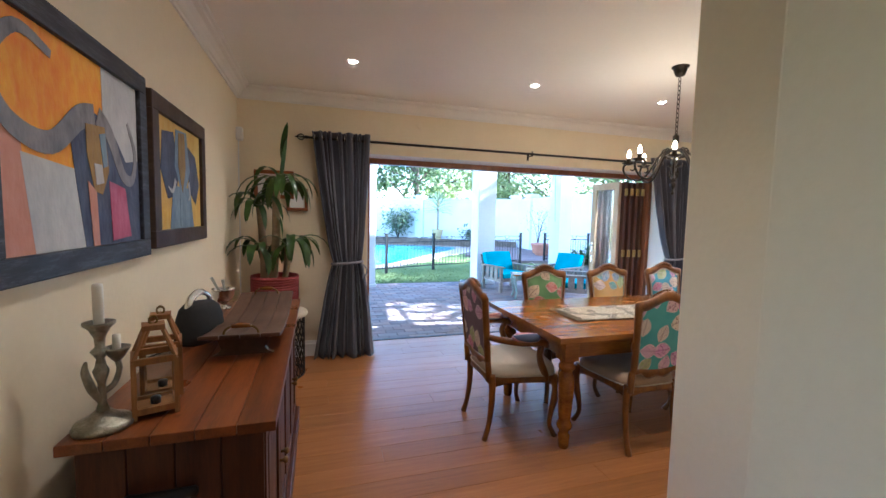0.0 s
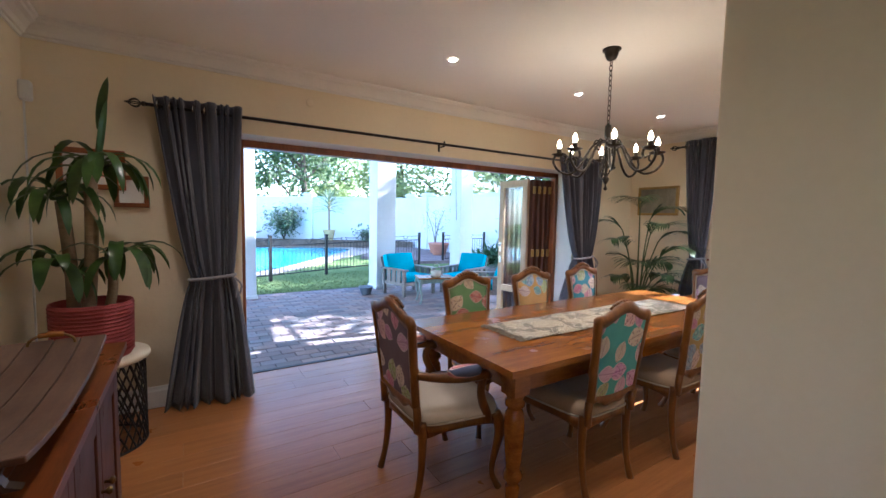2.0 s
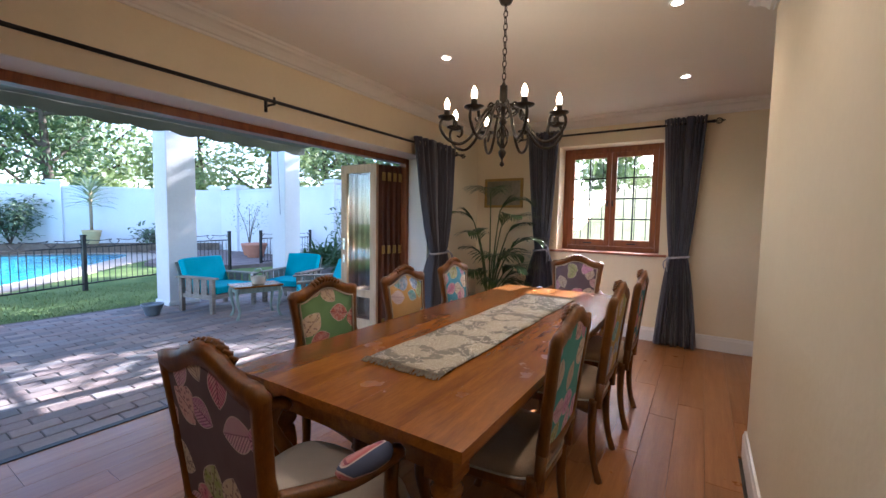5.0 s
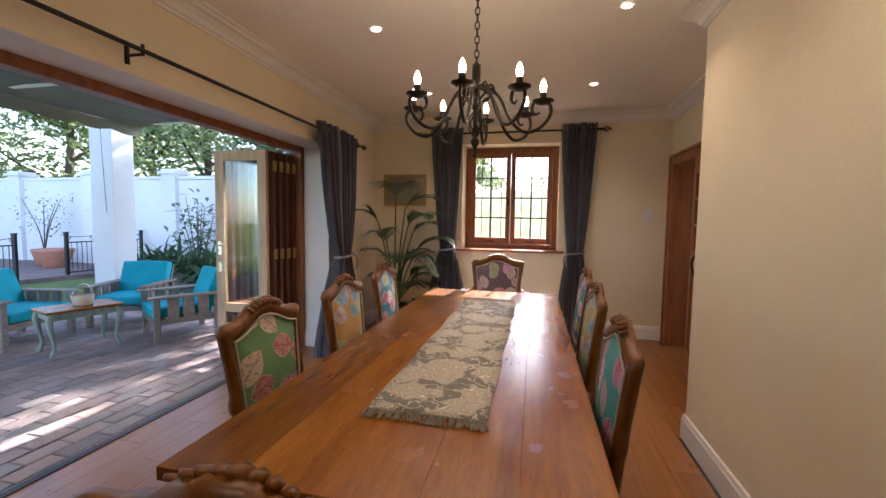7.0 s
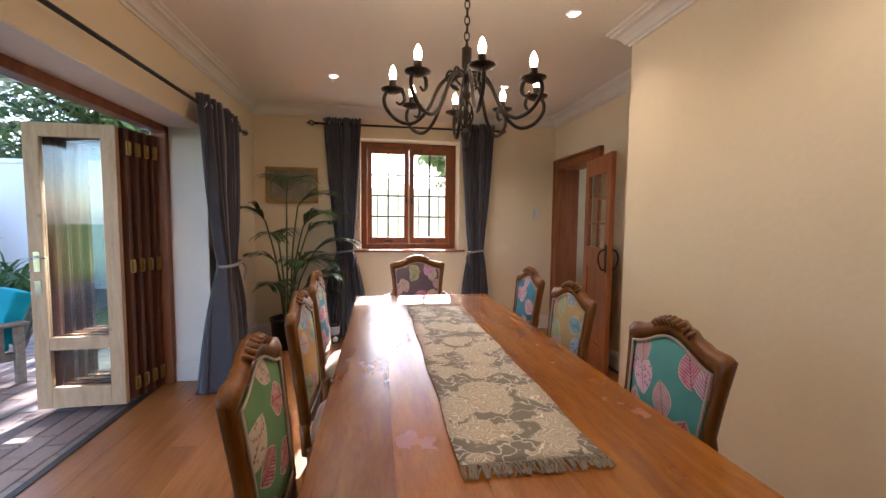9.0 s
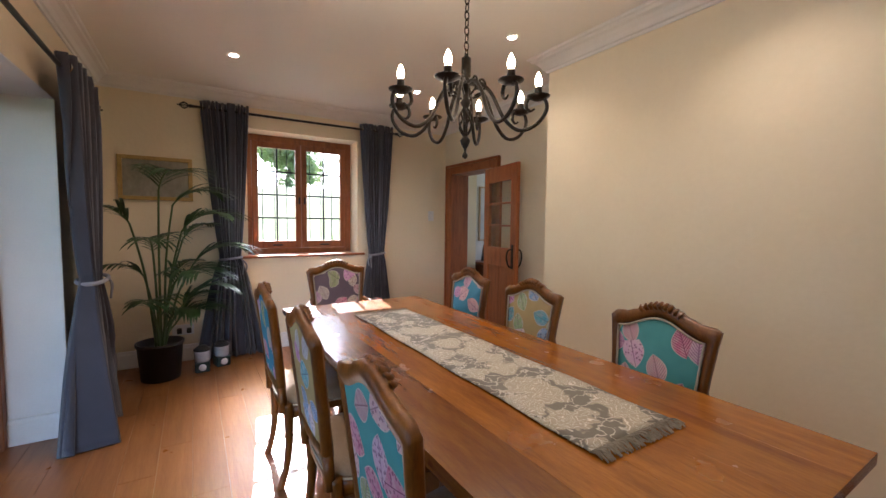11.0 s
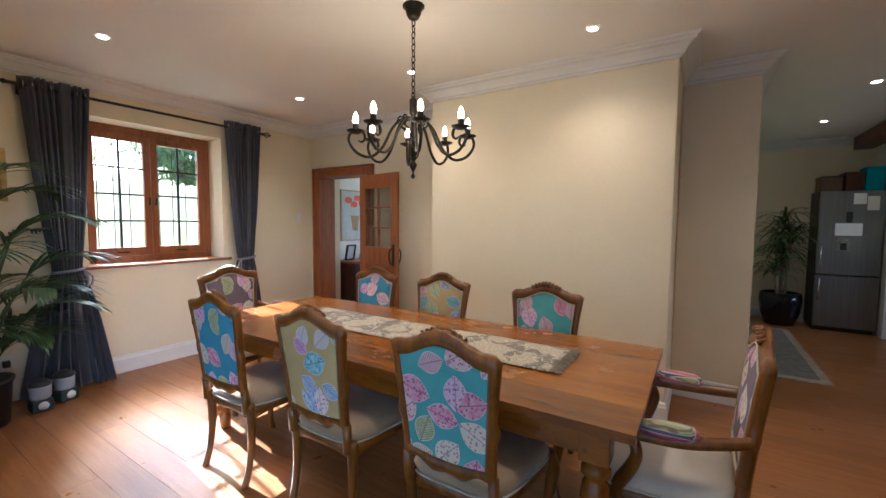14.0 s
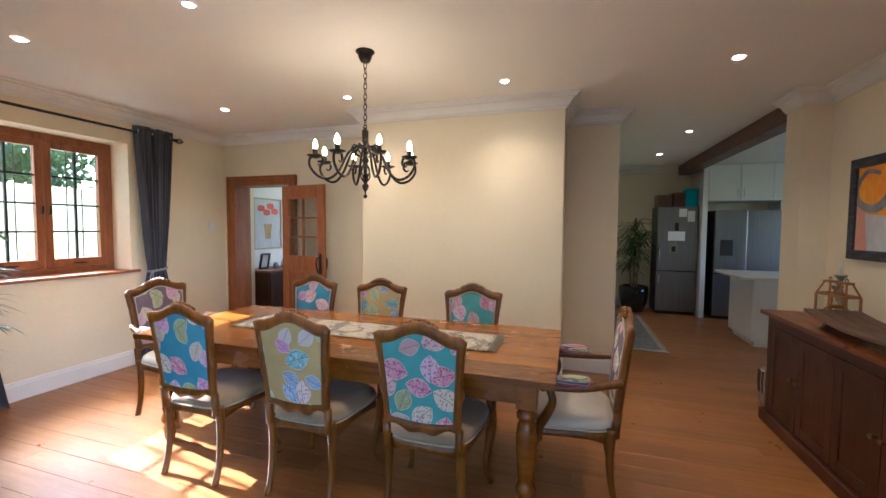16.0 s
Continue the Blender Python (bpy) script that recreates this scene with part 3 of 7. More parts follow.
structure(boxes("trim_reveal", [(4.455, 4.4595, 4.302, 4.578, 0.165, 2.098), (0.5005, 0.505, 4.302, 4.578, 0.165, 2.098), (0.505, 4.455, 4.302, 4.578, 2.0935, 2.0985)], M_WHITE), "white painted reveal of the patio opening")

# ---- window ----
WX = 5.97
win = structure(boxes("window_1", [(WX, WX + 0.07, 1.94, 2.01, 1.0, 2.32), (WX, WX + 0.07, 3.05, 3.12, 1.0, 2.32), (WX, WX + 0.07, 2.01, 3.05, 2.25, 2.32), (WX, WX + 0.07, 2.01, 3.05, 1.0, 1.07)], M_FRAME, bevel=0.005), "stained wooden casement window with small panes")
for y0, y1, hy in ((2.01, 2.53, 2.50), (2.53, 3.05, 2.56)):
    sash = boxes("sash", [(WX - 0.012, WX + 0.035, y0 + 0.002, y0 + 0.062, 1.072, 2.248), (WX - 0.012, WX + 0.035, y1 - 0.062, y1 - 0.002, 1.072, 2.248), (WX - 0.012, WX + 0.035, y0 + 0.062, y1 - 0.062, 2.185, 2.248), (WX - 0.012, WX + 0.035, y0 + 0.062, y1 - 0.062, 1.072, 1.155)], M_FRAME, win, bevel=0.004)
    ya, yb, za, zb = y0 + 0.062, y1 - 0.062, 1.155, 2.185
    bars = [(WX, WX + 0.026, (ya + yb) / 2 - 0.008, (ya + yb) / 2 + 0.008, za, zb)]
    bars += [(WX - 0.002, WX + 0.028, ya, yb, za + (zb - za) * k / 4 - 0.008, za + (zb - za) * k / 4 + 0.008) for k in (1, 2, 3)]
    boxes("glazing_bar", bars, M_BLACK, sash)
    for k in range(4):
        for h in range(2):
            w = (yb - ya) / 2
            g = box("pane", WX + 0.010, WX + 0.014, ya + h * w + 0.008, ya + (h + 1) * w - 0.008, za + (zb - za) * k / 4 + 0.008, za + (zb - za) * (k + 1) / 4 - 0.008, M_GLASS, sash)
            g.visible_shadow = False
    tube("catch", [(WX - 0.015, hy, 1.58), (WX - 0.045, hy, 1.58), (WX - 0.05, hy, 1.65)], 0.009, M_BLACK, sash)
    boxes("stay", [(WX - 0.03, WX - 0.012, (y0 + y1) / 2 - 0.05, (y0 + y1) / 2 + 0.05, 1.10, 1.115)], M_BLACK, sash)
bars = bmesh.new()
for i in range(9):
    add_tube(bars, [(6.12, 2.0 + i * 0.132, 1.0), (6.12, 2.0 + i * 0.132, 2.32)], 0.005, 6)
mesh_ob("burglar_bar", bars, M_BLACK, win)
structure(box("trim_sill", 5.69, 5.97, 1.86, 3.20, 0.985, 1.012, M_FRAME, bevel=0.006), "stained wooden window sill")

# ---- inner door ----
jamb = structure(boxes("door_2", [(4.59, 4.69, 0.48, 0.755, 0, 2.09), (5.52, 5.62, 0.48, 0.755, 0, 2.09), (4.69, 5.52, 0.48, 0.755, 2.0, 2.09), (4.57, 4.60, 0.722, 0.77, 0, 2.12), (5.61, 5.64, 0.722, 0.77, 0, 2.12), (4.57, 5.64, 0.722, 0.77, 2.09, 2.12)], M_FRAME, bevel=0.005), "stained wooden door frame")
a = math.degrees(math.atan2(0.93 - 0.79, 4.04 - 4.72)) - 90
dl = empty("inner_door", pose(4.72, 0.80, 0.01, 0, 0, a))
dl_w, dl_h = 0.70, 1.96
boxes("frame", [(-0.02, 0.02, 0, 0.11, 0, dl_h), (-0.02, 0.02, dl_w - 0.11, dl_w, 0, dl_h), (-0.02, 0.02, 0.11, dl_w - 0.11, 1.80, dl_h), (-0.02, 0.02, 0.11, dl_w - 0.11, 0, 0.22), (-0.02, 0.02, 0.11, dl_w - 0.11, 0.92, 1.12)], M_FRAME, dl, bevel=0.004)
boxes("panel", [(-0.008, 0.008, 0.11, 0.35, 0.22, 0.92), (-0.008, 0.008, 0.35, dl_w - 0.11, 0.22, 0.92)], M_FRAME, dl, bevel=0.003)
boxes("glazing_bar", [(-0.012, 0.012, dl_w / 2 - 0.01, dl_w / 2 + 0.01, 1.12, 1.80), (-0.012, 0.012, 0.11, dl_w - 0.11, 1.335, 1.355), (-0.012, 0.012, 0.11, dl_w - 0.11, 1.565, 1.585)], M_FRAME, dl)
g = box("pane", -0.003, 0.003, 0.11, dl_w - 0.11, 1.12, 1.80, M_GLASS, dl)
for sx in (-1, 1):
    box("lock_plate", sx * 0.021, sx * 0.027, dl_w - 0.075, dl_w - 0.035, 0.92, 1.16, M_BLACK, dl)
    tube("handle", smooth_path([(sx * 0.024, dl_w - 0.055, 1.12), (sx * 0.07, dl_w - 0.055, 1.10), (sx * 0.085, dl_w - 0.055, 1.03), (sx * 0.06, dl_w - 0.055, 0.95), (sx * 0.024, dl_w - 0.055, 0.94)]), 0.008, M_BLACK, dl)
tagged(dl, "stained pine door with glazed upper half, standing open", "door")

# ---- ceiling downlights ----
dlm = None
for x, y in [(x, y) for y in (3.305, 1.72) for x in (0.265, 1.85, 3.27, 4.66)] + [(0.016, -0.51), (0.05, -2.05)]:
    if dlm is None:
        dlm = empty("downlight", pose(x, y, CEIL - 0.004))
        lathe("rim", [(0.028, 0.002), (0.028, -0.003), (0.036, -0.006), (0.042, -0.002), (0.042, 0.003)], M_SWITCH, dlm, 28, cap=False)
        lathe("lamp", [(0.028, 0.0), (0.028, -0.002), (0.001, -0.003)], M_DL, dlm, 24)
        tagged(dlm, "small round recessed downlight, switched on", "downlight", "ceiling downlights")
    else:
        copy_thing(dlm, pose(x, y, CEIL - 0.004))
    L = new("downlight_beam", bpy.data.lights.new("downlight_beam", "SPOT"))
    L.data.energy, L.data.color, L.data.spot_size, L.data.spot_blend, L.data.shadow_soft_size = 6.0, (1.0, 0.80, 0.57), radians(130), 1.0, 0.05
    if y < 0:
        L.data.energy = 2.2
    L.matrix_world = look((x, y, CEIL - 0.015), (x, y, 0))

# fill lamps: daylight at the unseen kitchen window, and at an added back-room opening
for x, y, z, tx, ty, w, h, e in ((-3.22, -1.4, 1.55, 1, -1.4, 1.5, 1.0, 0.4), (5.1, -1.52, 1.55, 5.1, 2, 0.75, 1.0, 0.7)):
    L = new("opening_fill", bpy.data.lights.new("opening_fill", "AREA"))
    L.data.shape, L.data.size, L.data.size_y, L.data.energy, L.data.color = "RECTANGLE", w, h, e, (0.86, 0.93, 1.0)
    L.matrix_world = look((x, y, z), (tx, ty, z - 0.3))
# ---- curtains and rods ----
def curtain(name, m, top_w, tie_w, bot_w, top_z, tie_z, lean=0.0, folds=9, depth=0.055, tie_side=1, flare=1.1):
    """A hanging curtain along local x, gathered by a cord at tie_z. lean moves the gathered part sideways."""
    ob = empty(name, m)
    bm = bmesh.new()
    nu, nv = folds * 10, 46
    grid = []
    for j in range(nv + 1):
        z = top_z * j / nv + 0.008
        if z > tie_z:
            f = (z - tie_z) / (top_z - tie_z)
            w = tie_w + (top_w - tie_w) * f ** 0.75
            c = lean * (1 - f ** 0.8)
            d = depth * (0.55 + 0.45 * f)
        else:
            f = (tie_z - z) / tie_z
            w = tie_w + (bot_w - tie_w) * f ** 0.7
            c = lean * (1 - 0.35 * f)
            d = depth * (0.55 + flare * f)
        row = []
        for i in range(nu + 1):
            u = i / nu
            ph = (u + 0.35 / folds * math.sin(u * 11.0 + top_w * 7) + 0.2 / folds * math.sin(u * 23.0 + tie_z)) * folds * 2 * math.pi
            wob = 1.3 * noise.noise(Vector((u * 5, z * 1.3, top_w * 9 + tie_z)))
            x = c + (u - 0.5) * w + 0.006 * math.sin(ph * 2 + z)
            y = d * (math.sin(ph + wob) * (0.62 + 0.38 * noise.noise(Vector((u * 9, z * 0.6, 3.0)))) + 0.25 * wob)
            row.append(bm.verts.new((x, y, z)))
        grid.append(row)
    for a, b in zip(grid, grid[1:]):
        for i in range(nu):
            bm.faces.new((a[i], a[i + 1], b[i + 1], b[i]))
    cl = mesh_ob("cloth", bm, M_CURTAIN, ob, smooth=True)
    so = cl.modifiers.new("thick", "SOLIDIFY")
    so.thickness = 0.004
    bm = bmesh.new()
    ring = [(lean + (tie_w * 0.52 + 0.01) * math.cos(k * math.pi / 10), (depth * 0.85 + 0.012) * math.sin(k * math.pi / 10), tie_z + 0.012 * math.cos(k * math.pi / 10)) for k in range(21)]
    add_tube(bm, ring, 0.013, 8)
    e = lean + tie_side * tie_w * 0.5
    for dx in (0.0, 0.03):
        add_tube(bm, smooth_path([(e, -0.05, tie_z), (e + tie_side * (0.02 + dx), -0.07, tie_z - 0.06), (e + tie_side * (0.01 + dx), -0.065, tie_z - 0.16 + dx)], 4), 0.007, 6)
    mesh_ob("tie_cord", bm, M_TIE, ob, smooth=True)
    for k in range(folds):
        bm = bmesh.new()
        x = (k + 0.5) / folds * top_w - top_w / 2
        add_tube(bm, [(x + 0.0 + 0.026 * math.cos(q * math.pi / 6) * 0.3, 0.026 * math.cos(q * math.pi / 6), top_z - 0.055 + 0.026 * math.sin(q * math.pi / 6)) for q in range(13)], 0.005, 5)
        mesh_ob("eyelet", bm, M_CHROME, ob, smooth=True)
    return tagged(ob, "charcoal grey eyelet curtain tied back with a grey cord", "curtain", "tied curtains")


def rod(name, a, b, wall, brackets):
    """An iron curtain rod from a to b with cage finials; wall is the way to the wall."""
    a, b, wall = Vector(a), Vector(b), Vector(wall)
    ob = empty(name, Matrix.Translation(a))
    d = b - a
    tube("bar", [(0, 0, 0), d], 0.0125, M_BLACK, ob)
    u = d.normalized()
    s = u.cross(Vector((0, 0, 1)))
    for base, way in ((Vector((0, 0, 0)), -u), (d, u)):
        bm = bmesh.new()
        add_tube(bm, [base, base + way * 0.02], 0.017, 10)
        for k in range(6):
            an = k * math.pi / 3
            r = s * math.cos(an) + Vector((0, 0, 1)) * math.sin(an)
            add_tube(bm, smooth_path([base + way * 0.02, base + way * 0.045 + r * 0.026, base + way * 0.07 + r * 0.026, base + way * 0.10], 4), 0.004, 5)
        add_tube(bm, [base + way * 0.095, base + way * 0.115], [0.009, 0.004], 8)
        mesh_ob("finial", bm, M_BLACK, ob, smooth=True)
    for f in brackets:
        q = d * f
        bm = bmesh.new()
        add_tube(bm, [q + Vector((0, 0, -0.025)), q + Vector((0, 0, 0.03))], 0.009, 8)
        add_tube(bm, [q - Vector((0, 0, 0.018)), q + wall - Vector((0, 0, 0.018))], 0.008, 8)
        add_tube(bm, [q + wall * 0.97 + Vector((0, 0, 0.03)), q + wall * 0.97 - Vector((0, 0, 0.06))], 0.012, 8)
        mesh_ob("bracket", bm, M_BLACK, ob, smooth=True)
    return tagged(ob, "black iron curtain rod with cage finials on the wall", "curtain rod")


rod("curtain_rod", (-0.09, 4.195, 2.20), (5.05, 4.195, 2.20), (0, 0.105, 0), (0.02, 0.475, 0.98))
rod("curtain_rod", (5.615, 3.59, 2.44), (5.615, 1.50, 2.44), (0.105, 0, 0), (0.04, 0.96))
curtain("curtain", pose(0.23, 4.17, 0), 0.56, 0.27, 0.60, 2.255, 0.98, 0.06, 8, 0.062)
curtain("curtain", pose(4.46, 4.17, 0), 0.84, 0.30, 0.80, 2.255, 0.98, 0.08, 8, 0.075, 1, 2.0)
curtain("curtain", pose(5.61, 3.31, 0, 0, 0, -90), 0.42, 0.17, 0.62, 2.50, 1.0, 0.02, 8, tie_side=1)
curtain("curtain", pose(5.61, 1.74, 0, 0, 0, -90), 0.40, 0.17, 0.42, 2.50, 1.0, 0.0, 8, tie_side=-1)

# ---- dining table and runner ----
TX0, TX1, TY0, TY1, TZ = 1.37, 4.08, 2.02, 3.08, 0.76
tb = empty("dining_table", pose(0, 0, 0))
nb = 5
for i in range(nb):
    w = (TY1 - TY0) / nb
    box("plank", TX0, TX1, TY0 + i * w + (0.0002 if i else 0), TY0 + (i + 1) * w - (0.0002 if i < nb - 1 else 0), TZ - 0.034, TZ, M_TABLE, tb, bevel=0.0006)
boxes("apron", [(TX0 + 0.12, TX1 - 0.12, TY0 + 0.09, TY0 + 0.115, 0.60, TZ - 0.034), (TX0 + 0.12, TX1 - 0.12, TY1 - 0.115, TY1 - 0.09, 0.60, TZ - 0.034), (TX0 + 0.10, TX0 + 0.125, TY0 + 0.12, TY1 - 0.12, 0.60, TZ - 0.034), (TX1 - 0.125, TX1 - 0.10, TY0 + 0.12, TY1 - 0.12, 0.60, TZ - 0.034)], M_TABLE, tb, bevel=0.003)
LEG = [(0.028, 0.0), (0.033, 0.01), (0.037, 0.09), (0.030, 0.10), (0.030, 0.115), (0.047, 0.135), (0.050, 0.155), (0.043, 0.175), (0.036, 0.19), (0.040, 0.21), (0.050, 0.34), (0.053, 0.43), (0.046, 0.485), (0.038, 0.50), (0.038, 0.512), (0.052, 0.525), (0.052, 0.545), (0.040, 0.56), (0.050, 0.575), (0.052, 0.585)]
for x, y in ((1.51, 2.15), (1.51, 2.95), (3.94, 2.15), (3.94, 2.95)):
    bm = bmesh.new()
    add_lathe(bm, LEG, 24, (x, y, 0))
    lg = mesh_ob("leg", bm, M_TABLE, tb, smooth=True)
    box("leg_block", x - 0.052, x + 0.052, y - 0.052, y + 0.052, 0.58, TZ - 0.035, M_TABLE, tb, bevel=0.004)
tagged(tb, "long waxed pine farmhouse table with turned legs", "table")

rn = empty("table_runner", pose(0, 0, TZ + 0.002))
bm = bmesh.new()
nx, ny = 60, 8
g = [[bm.verts.new((1.77 + (3.60 - 1.77) * i / nx, 2.335 + 0.375 * j / ny + 0.004 * math.sin(i * 0.35), 0.004 + 0.0015 * noise.noise(Vector((i * 0.3, j * 0.5, 0))))) for j in range(ny + 1)] for i in range(nx + 1)]
for i in range(nx):
    for j in range(ny):
        bm.faces.new((g[i][j], g[i + 1][j], g[i + 1][j + 1], g[i][j + 1]))
cl = mesh_ob("cloth", bm, M_RUNNER, rn, smooth=True)
cl.modifiers.new("thick", "SOLIDIFY").thickness = 0.003
M_FRINGE = plain("runner_fringe", (0.14, 0.12, 0.09), (0.30, 0.26, 0.19), 40, 0.9)
rnd = random.Random(4)
for xe, s in ((1.77, -1), (3.60, 1)):
    bm = bmesh.new()
    for k in range(110):
        y = 2.335 + 0.375 * k / 109
        add_tube(bm, [(xe, y, 0.004), (xe + s * 0.025, y + rnd.uniform(-0.006, 0.006), 0.009 + rnd.random() * 0.006), (xe + s * (0.04 + 0.02 * rnd.random()), y + rnd.uniform(-0.013, 0.013), 0.004)], 0.0022, 4)
    mesh_ob("fringe", bm, M_FRINGE, rn)
tagged(rn, "grey and cream flowered woven runner with fringed ends on the table", "table runner")


# ---- dining chairs ----
def back_loops(n=72):
    """Outer and inner outlines of the chair back, as (x, z)."""
    def top(u, w, h, crown):
        a = min(abs(u) / w, 1.0)
        z = h + crown * (0.5 + 0.5 * math.cos(math.pi * min(a / 0.78, 1.0)))
        if a > 0.86:
            z -= 0.028 * ((a - 0.86) / 0.14) ** 2
        return z
    outer, inner = [], []
    k = n // 4
    for i in range(k):                      # up the right side
        f = i / k
        z = 0.50 + (0.972 - 0.50) * f
        x = 0.196 + 0.036 * f ** 1.2 + (0.012 if 0.34 < f < 0.50 else 0.0) - 0.008 * math.sin(f * math.pi)
        outer.append((x, z))
        inner.append((0.160 + 0.026 * f, 0.555 + (0.925 - 0.555) * f))
    for i in range(k):                      # across the top
        f = i / k
        u = 0.232 - 0.464 * f
        outer.append((u, top(u, 0.232, 0.985, 0.058) + 0.004 * math.sin(f * 60)))
        v = 0.186 - 0.372 * f
        inner.append((v, 0.925 + 0.06 * (0.5 + 0.5 * math.cos(math.pi * v / 0.186))))
    for i in range(k):                      # down the left side
        f = 1 - i / k
        z = 0.50 + (0.972 - 0.50) * f
        outer.append((-(0.196 + 0.036 * f ** 1.2 + (0.012 if 0.34 < f < 0.50 else 0.0) - 0.008 * math.sin(f * math.pi)), z))
        inner.append((-(0.160 + 0.026 * f), 0.555 + (0.925 - 0.555) * f))
    for i in range(k):                      # along the foot of the back
        f = i / k
        u = -0.196 + 0.392 * f
        outer.append((u, 0.50 - 0.016 * math.cos(u * 2 * math.pi / 0.196 * 0.5) + 0.010 * math.cos(u * 48)))
        v = -0.160 + 0.32 * f
        inner.append((v, 0.555 - 0.014 * math.cos(math.pi * v / 0.32)))
    return outer, inner


def rake(z):
    """How far back the chair's back leans at height z."""
    return -0.215 - 0.055 * max(z - 0.44, 0) / 0.6 - 0.03 * max(z - 0.44, 0) ** 2


def dining_chair(name, m, front, rear, seat_mat, arms=False):
    ob = empty(name, m)
    W = 1.10 if arms else 1.0
    outer, inner = back_loops()
    n = len(outer)
    bm = bmesh.new()
    rings = []
    for loop, dy in ((outer, -0.010), (outer, 0.014), ([(a * 0.55 + c * 0.45, b * 0.55 + d * 0.45) for (a, b), (c, d) in zip(outer, inner)], 0.026), (inner, 0.014), (inner, -0.014), ([(a * 0.55 + c * 0.45, b * 0.55 + d * 0.45) for (a, b), (c, d) in zip(outer, inner)], -0.020)):
        rings.append([bm.verts.new((x * W, rake(z) + dy, z)) for x, z in loop])
    for a, b in zip(rings, rings[1:] + rings[:1]):
        for i in range(n):
            bm.faces.new((a[i], a[(i + 1) % n], b[(i + 1) % n], b[i]))
    # stiles down to the seat
    for s in (-1, 1):
        add_tube(bm, [(s * 0.185 * W, rake(0.40), 0.40), (s * 0.187 * W, rake(0.46), 0.46), (s * 0.188 * W, rake(0.53), 0.53)], 0.021, 8)
    # carved crest of shells and leaves
    for k in range(-4, 5):
        u = k * 0.021
        z = 0.99 + 0.058 * (0.5 + 0.5 * math.cos(math.pi * min(abs(u) / 0.232 / 0.78, 1)))
        r = 0.017 - 0.002 * abs(k)
        add_tube(bm, [(u * W * 0.9, rake(z) + 0.022, z - 0.03), (u * W, rake(z) + 0.030, z - 0.012), (u * 1.12 * W, rake(z) + 0.012, z + 0.001)], [r * 0.5, r, r * 0.45], 6)
    mesh_ob("back_frame", bm, M_CHAIR, ob, smooth=True)
    for nm, mat, dy, bulge in (("back_upholstery", front, 0.010, 0.024), ("back_panel", rear, -0.011, -0.006)):
        bm = bmesh.new()
        cx, cz = 0.0, 0.745
        prev = None
        for q, f in enumerate((1.0, 0.93, 0.8, 0.6, 0.35, 0.12)):
            h = bulge * (1 - f ** 4)
            ring = [bm.verts.new((((x - cx) * f + cx) * W, rake(cz + (z - cz) * f) + dy + h, cz + (z - cz) * f)) for x, z in inner]
            if prev:
                for i in range(n):
                    bm.faces.new((prev[i], prev[(i + 1) % n], ring[(i + 1) % n], ring[i]))
            prev = ring
        bm.faces.new(prev)
        mesh_ob(nm, bm, mat, ob, smooth=True)
    bm = bmesh.new()
    add_tube(bm, [(x * 0.985 * W, rake(z) + 0.022, 0.745 + (z - 0.745) * 0.985) for x, z in inner + inner[:1]], 0.005, 5)
    mesh_ob("piping", bm, M_PIPING, ob, smooth=True)

    # seat outline: bowed front, narrower at the back
    def seat_loop(k, grow=1.0):
        out = []
        for i in range(k):
            a = 2 * math.pi * i / k
            c, s = math.cos(a), math.sin(a)
            x = math.copysign(abs(c) ** 0.42, c)
            y = math.copysign(abs(s) ** 0.42, s)
            wx = (0.235 + 0.03 * y) * W
            bow = 0.03 * (1 - x * x) if y > 0.5 else 0.0
            out.append((x * wx * grow, 0.025 + y * 0.235 * grow + bow))
        return out
    k = 48
    bm = bmesh.new()
    prev = None
    for grow, z in ((1.0, 0.425), (1.012, 0.445), (0.99, 0.468), (0.9, 0.487), (0.7, 0.497), (0.4, 0.502), (0.1, 0.503)):
        ring = [bm.verts.new((x, y, z)) for x, y in seat_loop(k, grow)]
        if prev:
            for i in range(k):
                bm.faces.new((prev[i], prev[(i + 1) % k], ring[(i + 1) % k], ring[i]))
        else:
            bm.faces.new(ring[::-1])
        prev = ring
    bm.faces.new(prev)
    mesh_ob("seat", bm, seat_mat, ob, smooth=True)
    bm = bmesh.new()
    lo = seat_loop(k, 1.015)
    li = seat_loop(k, 0.90)
    r1 = [bm.verts.new((x, y, 0.427)) for x, y in lo]
    r2 = [bm.verts.new((x * 1.008, y, 0.400)) for x, y in lo]
    r3 = [bm.verts.new((x, y, 0.372 + 0.016 * math.cos(8 * math.pi * i / k))) for i, (x, y) in enumerate(lo)]
    r4 = [bm.verts.new((x, y, 0.385)) for x, y in li]
    r5 = [bm.verts.new((x, y, 0.424)) for x, y in li]
    for a, b in ((r1, r2), (r2, r3), (r3, r4), (r4, r5), (r5, r1)):
        for i in range(k):
            bm.faces.new((a[i], a[(i + 1) % k], b[(i + 1) % k], b[i]))
    mesh_ob("seat_rail", bm, M_CHAIR, ob, smooth=True)
    pp = bmesh.new()
    add_tube(pp, [(x, y, 0.43) for x, y in seat_loop(k, 1.022) + seat_loop(k, 1.022)[:1]], 0.005, 5)
    mesh_ob("piping", pp, M_PIPING, ob, smooth=True)
    # cabriole front legs
    for s in (-1, 1):
        x, y = s * 0.235 * W, 0.225
        tube("leg", smooth_path([(x, y, 0.425), (x + s * 0.016, y + 0.022, 0.36), (x + s * 0.014, y + 0.020, 0.29), (x - s * 0.004, y + 0.0, 0.16), (x - s * 0.008, y - 0.004, 0.08), (x + s * 0.006, y + 0.014, 0.025), (x + s * 0.016, y + 0.026, 0.0)], 4), [0.030, 0.034, 0.028, 0.019, 0.016, 0.018, 0.022], M_CHAIR, ob, 10)
